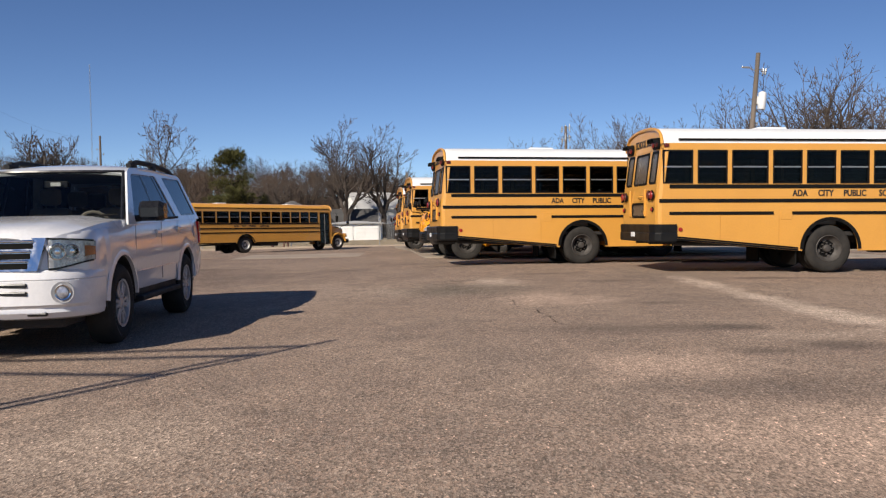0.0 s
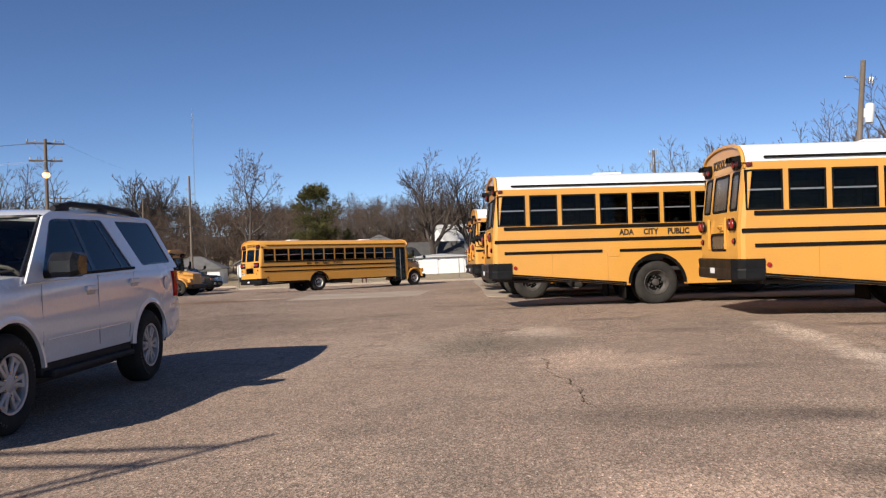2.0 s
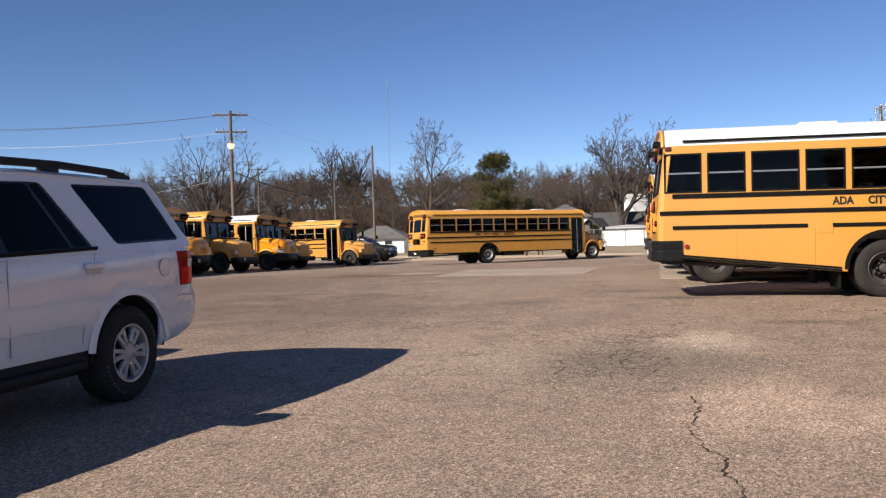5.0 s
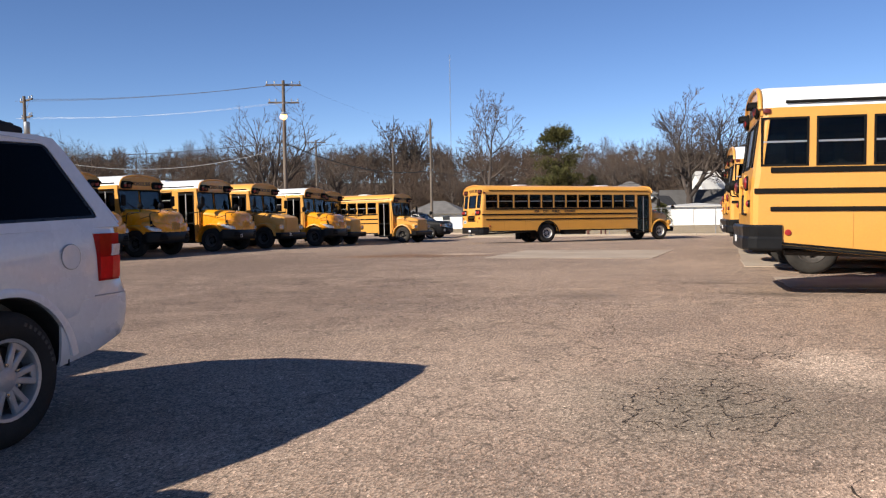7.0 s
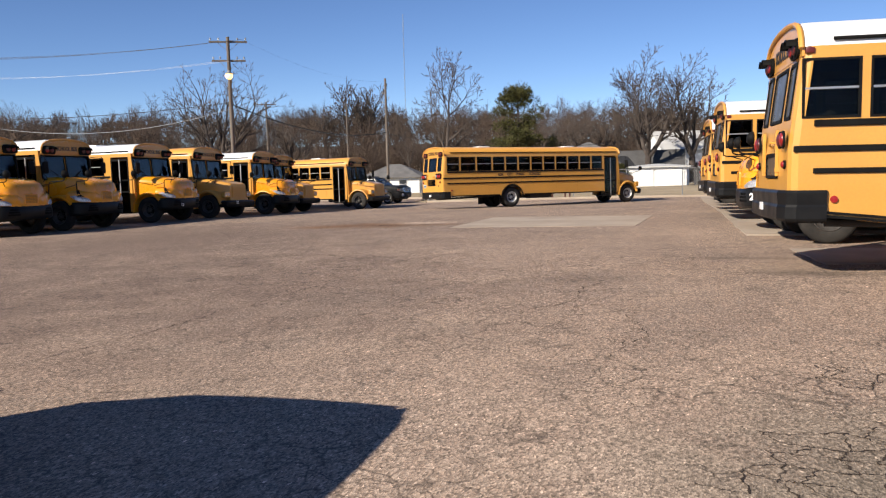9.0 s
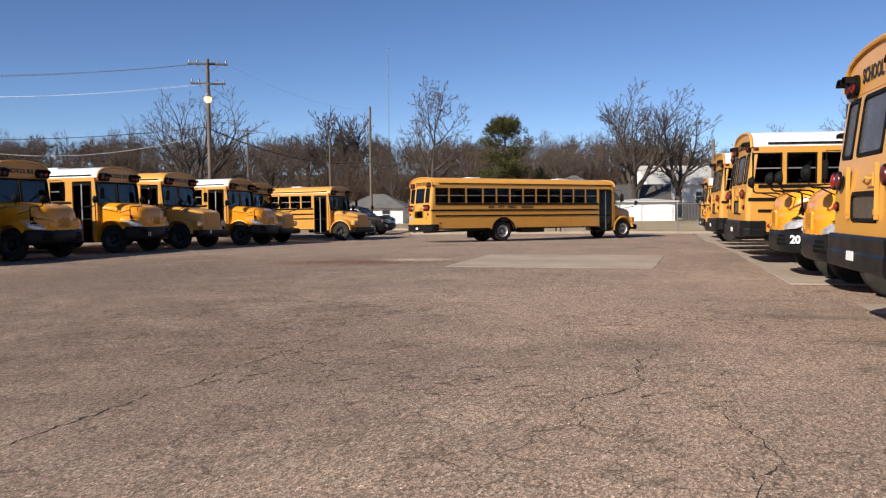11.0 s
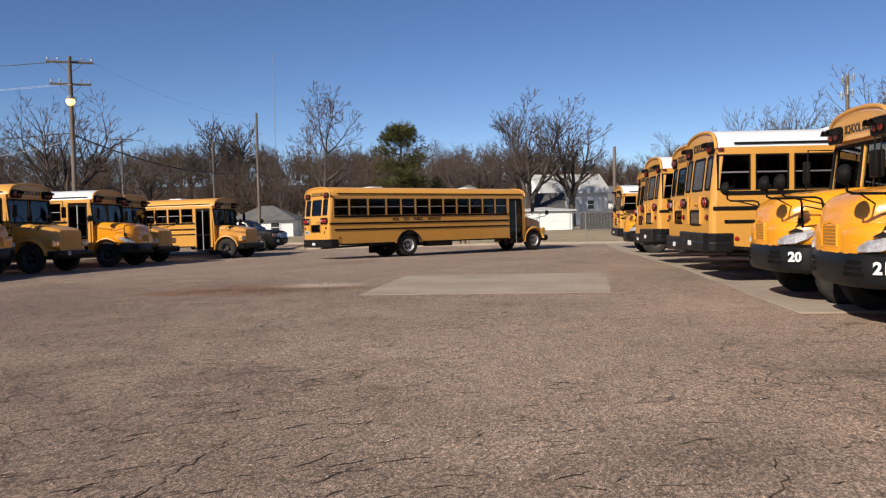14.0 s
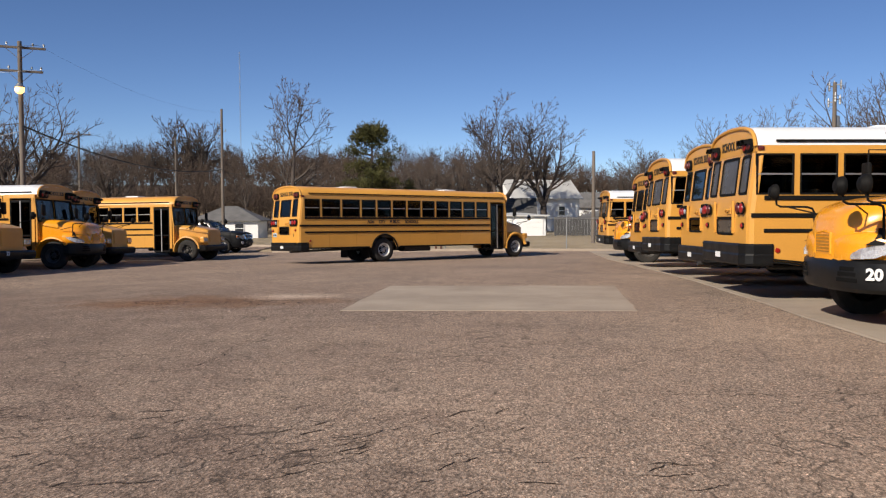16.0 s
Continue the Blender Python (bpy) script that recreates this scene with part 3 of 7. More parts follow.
def lamp_round(name, x, y, z, r, lens, parent, way=-1, hood=0.0, house=0.02):
    """A round lamp in a black bezel on the front or rear; hood: the visor's length."""
    bm = bmesh.new()
    lathe(bm, [(r * 1.22, 0.0), (r * 1.22, way * house), (r * 1.05, way * (house + 0.008)), (0.001, way * house)], 20, "X")
    o = part(name, bm, BLACK_RUBBER, parent, at=pose(x, y, z), smooth=True)
    bm = bmesh.new()
    lathe(bm, [(r, way * house), (r * 0.9, way * (house + 0.018)), (r * 0.5, way * (house + 0.03)), (0.001, way * (house + 0.033))], 18, "X")
    part("lens", bm, lens, o, smooth=True)
    if hood:
        bm = bmesh.new()
        n, rings = 14, []
        for k, (rr, xx) in enumerate(((r * 1.2, way * house), (r * 1.16, way * (house + hood)), (r * 1.24, way * (house + hood)), (r * 1.28, way * house))):
            rings.append([(xx, rr * math.cos(radians(10 + 160 * i / n)), rr * math.sin(radians(10 + 160 * i / n))) for i in range(n + 1)])
        loft(bm, rings + [rings[0]], closed=False, ends=False)
        part("visor", bm, BLACK_RUBBER, o, smooth=True)
    return o


def school_bus(label, windows=11, roof=WHITE_PAINT, paint=BUS_YELLOW, nose="low", upsweep=True, rim=STEEL_RIM, hooded=True, hub=STEEL_RIM, wide_at=(2,), pitch=0.735, rear_glass=None, axle=None, plated=False):
    """A conventional school bus: origin under the middle of its rear wall, x forward."""
    bus = thing("school_bus", label, "school bus", "school buses")
    hw, top = 1.2, 2.71
    first, gap = 0.125 if upsweep else 0.27, 0.095
    wins = []
    x = first
    for k in range(windows):
        wide = pitch * 1.2 if k in wide_at else pitch
        wins.append((x, x + wide - gap))
        x += wide
    lb = x + 1.27 - first  # front wall
    door = (lb - 0.92, lb - 0.12)
    wx = axle or (3.75 if upsweep else 3.55)  # rear axle
    nx = lb + (0.62 if nose == "low" else 0.72)  # front axle
    tyre = 0.5
    arch_r = 0.62
    wz0, wz1 = 1.87, 2.57

    def low(xx):
        z = 0.46
        if upsweep and xx < wx - 0.75:
            z = 0.46 + 0.28 * (wx - 0.75 - xx) / (wx - 0.75)
        elif not upsweep:
            z = 0.6
        if abs(xx - wx) < arch_r:
            z = max(z, tyre + math.sqrt(max(arch_r ** 2 - (xx - wx) ** 2, 0)))
        return z

    xs = {0.1, lb, door[0], door[1]}
    for a, b in wins:
        xs |= {a, b}
    for i in range(17):
        xs.add(wx - arch_r * math.cos(math.pi * i / 16))
    xs.add(wx - 0.75)
    xs = sorted(v for v in xs if 0.1 <= v <= lb)
    xs = [v for i, v in enumerate(xs) if i == 0 or v - xs[i - 1] > 0.004]
    levels = [None, 1.16, 1.5, wz0, wz1, top]
    ys = [-1.09, -1.0, -0.58, -0.44, 0.44, 0.58, 1.0, 1.09]
    path = [(v, -hw, "r") for v in reversed(xs)] + [(0.03, -1.172, "c"), (0.0, -1.09, "b")]
    path += [(0.0, v, "b") for v in ys[1:]] + [(0.03, 1.172, "c")] + [(v, hw, "l") for v in xs]

    def lean(xx, z):
        return xx + (0.13 * max(0.0, z - 1.55) / 1.1 if xx < 0.2 else 0.0)

    bm = bmesh.new()
    grid = []
    for px, py, tag in path:
        z0 = low(px) if px > 0.2 else (0.80 if upsweep else 0.62)
        col = []
        for k, lv in enumerate(levels):
            z = z0 if lv is None else max(lv, z0 + 0.012 * k)
            col.append(bm.verts.new((lean(px, z), py * (0.996 if z > 2.6 else 1), z)))
        grid.append(col)
    for i in range(len(path) - 1):
        (xa, ya, ta), (xb, yb, tb) = path[i], path[i + 1]
        xm, ym = (xa + xb) / 2, (ya + yb) / 2
        for k in range(5):
            if ta == tb and ta in "rl" and k == 3 and any(a < xm < b for a, b in wins):
                continue
            if ta == tb == "r" and k < 4 and door[0] < xm < door[1]:
                continue
            if ta == tb == "b":
                if k == 3 and (0.58 < abs(ym) < 1.0 or abs(ym) < 0.44):
                    continue
                if k == 1 and abs(ym) < 0.44:
                    continue
            bm.faces.new((grid[i][k], grid[i + 1][k], grid[i + 1][k + 1], grid[i][k + 1]))
    bmesh.ops.recalc_face_normals(bm, faces=bm.faces)
    bmesh.ops.solidify(bm, geom=list(bm.faces), thickness=0.045)
    part("body", bm, paint, bus)

    # roof, with its rounded front and rear domes
    bm = bmesh.new()
    stations = [(0.135, 0.985, -0.035), (0.19, 1.0, -0.006), (0.3, 1.0, 0.0), (lb - 0.25, 1.0, 0.0), (lb - 0.02, 1.0, -0.02), (lb + 0.14, 0.975, -0.075)]
    rings = []
    for sx, s, dz in stations:
        rings.append([(sx, y * s, z + dz * (z - 2.6) / 0.4) for y, z in ARCH])
    loft(bm, rings, closed=True, ends=False)
    part("roof", bm, roof, bus, "white painted roof" if roof is WHITE_PAINT else "", smooth=True)
    for sx, d, nm in ((0.118, 0.03, "rear_header"), (lb + 0.1, 0.03, "front_header")):
        pts = [(sx, y * 0.985, z - 0.03 * (z - 2.5)) for y, z in ARCH] + [(sx, -1.18, 2.6), (sx, 1.18, 2.6)]
        part(nm, plate(bmesh.new(), pts, (d, 0, 0)), paint, bus)
    for sx in (0.11, lb + 0.128):  # moulded edge round the headers
        pts = [Vector((sx, y * 0.992, z - 0.02)) for y, z in ARCH]
        part("dome_edge", pipe(bmesh.new(), pts, 0.035, 8), paint, bus, smooth=True)
    for yy in (1.205, -1.205):
        part("drip_rail", B(0.45, lb - 0.1, yy - 0.015, yy + 0.015, 2.765, 2.805, bevel=0.006, segments=1), BLACK_RUBBER, bus)
    for hx in (2.9, lb - 2.6):
        bm = B(hx - 0.33, hx + 0.33, -0.33, 0.33, 3.07, 3.15, bevel=0.03)
        part("roof_hatch", bm, WHITE_PAINT, bus, "white roof escape hatch", smooth=True)

    # black rub rails
    for s in (1, -1):
        y0, y1 = (hw - 0.002, hw + 0.024) if s > 0 else (-hw - 0.024, -hw + 0.002)
        end = lb if s > 0 else door[0] - 0.06
        rails = [(0.26, end, 1.775, 1.855), (0.04, end, 1.48, 1.555)]
        rails += [(0.26, wx - 1.25, 1.225, 1.29), (wx - 0.85, end, 1.225, 1.29)] if upsweep else [(0.26, end, 1.225, 1.29)]
        rails += [] if upsweep else [(0.06, wx - 0.75, 0.6, 0.66), (wx + 0.75, end, 0.6, 0.66)]
        for a, b, c, d in rails:
            bm = bmesh.new()
            box(bm, a, b, y0, y1, c, d, bevel=0.012, segments=2)
            part("rub_rail", bm, BLACK_RUBBER, bus)
        if upsweep:
            bm = bmesh.new()
            za, zb = low(0.2), low(wx - 0.8)
            for dz in (0.0, 0.045):
                plate(bm, [(0.25, y0, za + dz), (wx - 0.72, y0, zb + dz), (wx - 0.72, y0, zb + dz + 0.03), (0.25, y0, za + dz + 0.03)], (0, y1 - y0, 0))
            part("skirt_rail", bm, BLACK_RUBBER, bus)
        # wheel arch lip and marker lamps
        bm = bmesh.new()
        n, rings = 18, []
        for rr, yy in ((arch_r - 0.02, y0), (arch_r - 0.02, y1 + 0.01 * s), (arch_r + 0.05, y1), (arch_r + 0.05, y0)):
            rings.append([(wx + rr * math.cos(math.pi * i / n), yy, tyre + rr * math.sin(math.pi * i / n)) for i in range(n + 1)])
        loft(bm, rings + [rings[0]], closed=False, ends=False)
        part("arch_lip", bm, BLACK_RUBBER, bus, smooth=True)
        bm = bmesh.new()
        lathe(bm, [(0.045, s * 0.0), (0.04, s * 0.02), (0.001, s * 0.024)], 14)
        part("side_reflector", bm, RED_LENS, bus, "round red reflector", at=pose(0.5, s * hw, 0.92), smooth=True)
        part("marker_lamp", B(-0.05, 0.05, -0.025, 0.025, -0.035, 0.035, bevel=0.012), DARK_LENS, bus, "small dark red marker lamp", at=pose(0.2, s * 1.2, 2.66), smooth=True)
    # panel joints and a small hatch low on each side
    for s in (1, -1):
        for px in (1.35, 2.62, 5.3, 6.75, 8.1):
            part("panel_joint", B(-0.004, 0.004, -0.0035, 0.0035, low(px) + 0.06, 1.21), JOINT, bus, at=pose(px, s * hw, 0))
        part("side_hatch", B(-0.13, 0.13, -0.006, 0.006, -0.12, 0.12, bevel=0.005), paint, bus, at=pose(2.78, s * hw, 1.24))
    # side windows, and seats behind them
    proto = {}
    for s in (1, -1):
        for a, b in wins:
            bus_window(proto, bus, a, b, wz0, wz1, s * hw, s)
    seat = None
    for a, b in wins[:-1]:
        for s in (1, -1):
            at = pose(a + 0.35, s * 0.68, 0)
            if seat is None:
                bm = bmesh.new()
                box(bm, -0.06, 0.06, -0.42, 0.42, 1.05, 1.98, bevel=0.05)
                box(bm, -0.06, 0.38, -0.42, 0.42, 1.0, 1.18, bevel=0.04)
                seat = part("seat", bm, SEAT_VINYL, bus, "dark vinyl bench seat", at=at)
            else:
                again(seat, at, bus)
    part("cabin_floor", B(0.15, lb - 0.05, -1.1, 1.1, 0.78, 0.86), CHASSIS, bus)
    part("ceiling_panel", B(0.2, lb - 0.1, -1.02, 1.02, 2.66, 2.7), INSIDE, bus, "pale grey headliner")

    # the rear: windows, lamps, door, plate, bumper
    for y0, y1, z0, z1 in ((-1.0, -0.58, wz0, wz1), (0.58, 1.0, wz0, wz1), (-0.44, 0.44, wz0, wz1), (-0.44, 0.44, 1.16, 1.5)):
        pts = rounded(y0 + 0.01, y1 - 0.01, z0 + 0.01, z1 - 0.01, 0.07)
        inner = rounded(y0 + 0.05, y1 - 0.05, z0 + 0.05, z1 - 0.05, 0.05)
        bm = bmesh.new()
        o3 = [[(lean(0, z) - 0.012, y, z) for y, z in pts], [(lean(0, z) - 0.014, y, z) for y, z in inner], [(lean(0, z) + 0.03, y, z) for y, z in inner], [(lean(0, z) + 0.03, y, z) for y, z in pts]]
        loft(bm, o3 + [o3[0]], ends=False)
        f = part("rear_window", bm, BLACK_RUBBER, bus)
        bm = plate(bmesh.new(), [(lean(0, z) + 0.004, y, z) for y, z in inner], (0.006, 0, 0))
        g = part("pane", bm, rear_glass or REAR_GLASS, f)
        g.visible_shadow = False
    words("SCHOOL BUS", 0.225, LETTER_BLACK, bus, pose(0.112, 0, 2.71, 90, 0, -90), label="black capital letters", bold=0.006, width=0.78)
    for s in (1, -1):
        bm = bmesh.new()
        pts = rounded(s * 0.86 - 0.23, s * 0.86 + 0.23, 2.60, 2.84, 0.1)
        plate(bm, [(0.115, y, z) for y, z in pts], (-0.03, 0, 0))
        part("lamp_panel", bm, BLACK_RUBBER, bus)
        lamp_round("warning_lamp", 0.092, s * 0.955, 2.72, 0.085, DARK_LENS, bus, hood=0.11 if hooded else 0.0)
        lamp_round("warning_lamp", 0.092, s * 0.755, 2.72, 0.085, RED_LENS if hooded else DARK_LENS, bus, hood=0.11 if hooded else 0.0)
        bm = plate(bmesh.new(), [(-0.004, y, z) for y, z in rounded(s * 0.8 - 0.31, s * 0.8 + 0.31, 1.5, 1.78, 0.1)], (-0.03, 0, 0))
        if not hooded:
            part("lamp_panel", bm, BLACK_RUBBER, bus)
        else:
            bm.free()
        lamp_round("stop_lamp", -0.03, s * 0.99, 1.64, 0.088, RED_LENS, bus)
        lamp_round("turn_lamp", -0.03, s * 0.8, 1.64, 0.088, DARK_LENS if hooded else RED_LENS, bus)
        if not hooded:
            lamp_round("reverse_lamp", -0.03, s * 0.62, 1.64, 0.07, CLEAR_LENS, bus)
        lamp_round("reflector", -0.004, s * 0.96, 1.34, 0.045, RED_LENS, bus)
        bm = bmesh.new()
        box(bm, -0.045, 0.0, s * 0.5 - 0.012, s * 0.5 + 0.012, 1.2, 1.78, bevel=0.006)
        box(bm, -0.05, 0.0, s * 0.5 - 0.02, s * 0.5 + 0.02, 1.25, 1.31)
        part("door_hinge", bm, paint, bus)
    for y in (-0.2, 0.0, 0.2):
        bm = bmesh.new()
        lathe(bm, [(0.04, -0.02), (0.04, 0.01), (0.025, 0.035), (0.001, 0.04)], 12, "Z")
        part("clearance_lamp", bm, RED_LENS, bus, at=pose(0.26, y, 3.03), smooth=True)
    bm = bmesh.new()
    pipe(bm, [(-0.02, -0.32, 1.62), (-0.07, -0.3, 1.63), (-0.07, -0.22, 1.6), (-0.03, -0.2, 1.56)], 0.014)
    box(bm, -0.02, 0.0, -0.35, -0.18, 1.54, 1.68, bevel=0.008)
    part("door_handle", bm, paint, bus, at=pose(0.0, 0, 0))
    if plated:
        pl = part("licence_plate", B(-0.015, 0.0, 0.66, 0.97, 1.08, 1.24, bevel=0.004), PLATE, bus, "pale blue plate with dark bars")
        for k in range(5):
            part("bar", B(-0.018, -0.014, 0.70 + k * 0.05, 0.73 + k * 0.05, 1.12, 1.2), LETTER_BLACK, pl)
    bm = bmesh.new()
    zb = (0.66, 1.03) if upsweep else (0.52, 0.86)
    plan = [(0.42, -1.235), (0.08, -1.235), (-0.03, -1.16), (-0.1, -1.0), (-0.12, 0), (-0.1, 1.0), (-0.03, 1.16), (0.08, 1.235), (0.42, 1.235)]
    inn = [(x + (0.09 if abs(y) < 1.2 else 0.0), y * 0.955) for x, y in plan]
    prof = [zb[0], zb[0] + 0.03, zb[0] + 0.17, zb[0] + 0.2, zb[1] - 0.03, zb[1]]
    outs = (0.02, 0.0, 0.0, 0.014, 0.0, 0.02)
    rings = [[(x + o * (1 if x < 0.2 else 0), y * (1 - o * 0.5), z) for x, y in plan] for z, o in zip(prof, outs)]
    rings.append([(x, y, zb[1]) for x, y in inn])
    rings.append([(x, y, zb[0]) for x, y in inn])
    rings.append(rings[0])
    loft(bm, rings, closed=False, ends=False)
    bmp = part("rear_bumper", bm, BUMPER_BLACK, bus, "black steel bumper wrapped round the corners")
    part("sticker", B(-0.128, -0.118, -0.32 + 0.2, -0.08 + 0.2, zb[0] + 0.1, zb[0] + 0.2), LETTER_WHITE, bmp, "small pale sticker")

    # underside
    bm = bmesh.new()
    for s in (1, -1):
        box(bm, 0.1, lb + 1.5, s * 0.43 - 0.05, s * 0.43 + 0.05, 0.6, 0.84)
    for k in range(7):
        box(bm, 0.5 + k * 1.3, 0.6 + k * 1.3, -0.42, 0.42, 0.64, 0.8)
    box(bm, wx + 1.2, wx + 2.6, -0.95, -0.5, 0.4, 0.78, bevel=0.04)
    box(bm, wx + 1.5, wx + 2.4, 0.5, 0.9, 0.42, 0.78, bevel=0.04)
    part("chassis", bm, CHASSIS, bus)
    bm = bmesh.new()
    tube(bm, (wx, -1.0, tyre), (wx, 1.0, tyre), 0.08, n=10)
    lathe(bm, [(0.08, -0.2), (0.2, -0.1), (0.23, 0.0), (0.2, 0.1), (0.08, 0.2)], 14, centre=(wx, 0, tyre))
    part("axle", bm, CHASSIS, bus, smooth=True)
    part("front_axle", tube(bmesh.new(), (nx, -0.9, tyre), (nx, 0.9, tyre), 0.06, n=8), CHASSIS, bus, smooth=True)
    part("exhaust_pipe", tube(bmesh.new(), (wx - 0.6, -0.62, 0.58), (0.5 if upsweep else -0.16, -0.75, 0.62 if upsweep else 0.5), 0.05, n=10), CHASSIS, bus, smooth=True)
    for s in (1, -1):
        part("mud_flap", B(wx - 0.74, wx - 0.71, s * 0.84 - 0.3, s * 0.84 + 0.3, 0.16, 0.62, bevel=0.006), BLACK_RUBBER, bus)
        wheel(bus, wx, s * 1.02, tyre, 0.26, rim, s, dual=True, hubs=hub)
        wheel(bus, nx, s * 1.0, tyre, 0.27, rim, s, hubs=hub)

    # front wall, windscreen, door
    bm = bmesh.new()
    ys2, zs2 = [-1.2, -1.15, -0.03, 0.03, 1.15, 1.2], [0.75, 1.5, 1.74, 2.52, 2.71]
    vs = [[bm.verts.new((lb + (0.1 if z < 2 else 0.02), y, z)) for z in zs2] for y in ys2]
    for i in range(5):
        for k in range(4):
            if k == 2 and i in (1, 3):
                continue
            bm.faces.new((vs[i][k], vs[i + 1][k], vs[i + 1][k + 1], vs[i][k + 1]))
    bmesh.ops.recalc_face_normals(bm, faces=bm.faces)
    bmesh.ops.solidify(bm, geom=list(bm.faces), thickness=0.05)
    part("front_wall", bm, paint, bus)
    for s in (1, -1):
        w = part("windshield", plate(bmesh.new(), [(lb + 0.07, s * 0.03, 1.74), (lb + 0.07, s * 1.15, 1.74), (lb - 0.01, s * 1.15, 2.52), (lb - 0.01, s * 0.03, 2.52)], (0.006, 0, 0)), WINDSHIELD_GLASS, bus)
        bm = bmesh.new()
        pipe(bm, [(lb + 0.115, s * 0.0, 1.735), (lb + 0.115, s * 1.12, 1.735), (lb + 0.11, s * 1.16, 1.78), (lb + 0.03, s * 1.16, 2.48), (lb + 0.025, s * 1.12, 2.525), (lb + 0.025, 0.0, 2.525), (lb + 0.115, s * 0.0, 1.735)], 0.03, 6)
        part("rubber_frame", bm, BLACK_RUBBER, w, "thick black rubber frame", smooth=True)
        w.visible_shadow = False
        part("wiper", tube(bmesh.new(), (lb + 0.12, s * 0.15, 1.7), (lb + 0.06, s * 0.75, 2.05), 0.01, n=5), BLACK_RUBBER, bus)
        bm = plate(bmesh.new(), [(lb + 0.13, y, z) for y, z in rounded(s * 0.85 - 0.3, s * 0.85 + 0.3, 2.575, 2.86, 0.1)], (0.03, 0, 0))
        part("lamp_panel", bm, BLACK_RUBBER, bus)
        lamp_round("warning_lamp", lb + 0.16, s * 0.96, 2.715, 0.085, RED_LENS, bus, way=1, hood=0.14)
        lamp_round("warning_lamp", lb + 0.16, s * 0.75, 2.715, 0.085, DARK_LENS, bus, way=1, hood=0.14)
    words("SCHOOL BUS", 0.2, LETTER_BLACK, bus, pose(lb + 0.134, 0, 2.71, 90, 0, 90), label="black capital letters", bold=0.006, width=0.8)
    d = part("entrance_door", bmesh.new(), BLACK_RUBBER, bus, "dark two-leaf entrance door")
    bm = bmesh.new()
    a, b, m = door[0], door[1], (door[0] + door[1]) / 2
    for q0, q1, z0, z1 in ((a, a + 0.05, 0.42, 2.5), (b - 0.05, b, 0.42, 2.5), (m - 0.035, m - 0.004, 0.42, 2.5), (m + 0.004, m + 0.035, 0.42, 2.5), (a, b, 2.42, 2.5), (a, b, 0.42, 0.5), (a, b, 1.2, 1.25)):
        box(bm, q0, q1, -hw - 0.012, -hw + 0.035, z0, z1)
    bm.to_mesh(d.data)
    bm.free()
    for q0, q1 in ((a + 0.05, m - 0.035), (m + 0.035, b - 0.05)):
        for z0, z1 in ((0.5, 1.2), (1.25, 2.42)):
            g = part("door_pane", B(q0, q1, -hw + 0.01, -hw + 0.014, z0, z1), BUS_GLASS, d)
            g.visible_shadow = False
    part("door_post", B(m - 0.018, m + 0.018, -hw - 0.03, -hw - 0.014, 0.44, 2.48), ALUMINIUM, d, "pale seal between the leaves")
    part("entry_step", B(a, b, -1.15, -0.6, 0.38, 0.46), CHASSIS, bus)

    # hood, fenders, grille, headlamps, front bumper
    bm = bmesh.new()
    hood_paint = NOSE_YELLOW if nose == "low" else paint
    if nose == "low":
        spec = [(0.06, 1.08, 1.8, 0.24), (0.45, 1.02, 1.79, 0.26), (0.9, 0.93, 1.75, 0.28), (1.2, 0.86, 1.7, 0.28), (1.36, 0.80, 1.65, 0.28), (1.46, 0.74, 1.6, 0.27), (1.54, 0.64, 1.53, 0.26), (1.595, 0.48, 1.44, 0.22), (1.63, 0.34, 1.28, 0.15), (1.65, 0.27, 1.05, 0.08)]
    else:
        spec = [(0.06, 0.98, 1.7, 0.22), (0.5, 0.93, 1.68, 0.2), (1.0, 0.8, 1.6, 0.16), (1.45, 0.68, 1.5, 0.12), (1.55, 0.64, 1.44, 0.1)]
    rings = []
    for dx, w, z1, r in spec:
        rings.append([(lb + dx, y, z) for y, z in rounded(-w, w, 0.72 if nose != "low" else 0.86 - 0.02 * dx, z1, min(r, (z1 - 0.86) * 0.48), 5)])
    loft(bm, rings)
    hood = part("hood", bm, hood_paint, bus, smooth=True)
    for s in (1, -1):
        bm = bmesh.new()
        n, rings = 16, []
        a0, a1 = radians(35 if nose == "low" else 8), radians(187)
        for rr, yy in ((0.56, s * 0.7), (0.58, s * 1.17), (0.61, s * 1.21), (0.66, s * 1.2), (0.7, s * 1.08), (0.72, s * 0.7)):
            rings.append([(nx + rr * 1.02 * math.cos(a0 + (a1 - a0) * i / n), yy, tyre + rr * math.sin(a0 + (a1 - a0) * i / n)) for i in range(n + 1)])
        loft(bm, rings, closed=False, ends=False)
        bmesh.ops.recalc_face_normals(bm, faces=bm.faces)
        bmesh.ops.solidify(bm, geom=list(bm.faces), thickness=0.02)
        part("fender", bm, hood_paint, bus, smooth=True)
        if nose == "low":  # the flared cheek that carries the headlamp
            bm = bmesh.new()
            loft(bm, [[(lb + x, s * y, z) for y, z in rounded(y0, y1, 0.88, z1, r, 4)] for x, y0, y1, z1, r in ((0.98, 0.6, 1.15, 1.3, 0.16), (1.15, 0.58, 1.125, 1.31, 0.17), (1.3, 0.54, 1.06, 1.3, 0.17), (1.42, 0.5, 0.985, 1.29, 0.16), (1.52, 0.42, 0.88, 1.27, 0.15), (1.59, 0.3, 0.72, 1.24, 0.12), (1.635, 0.2, 0.5, 1.16, 0.08))])
            part("fender_cheek", bm, hood_paint, bus, smooth=True)
        bm = bmesh.new()
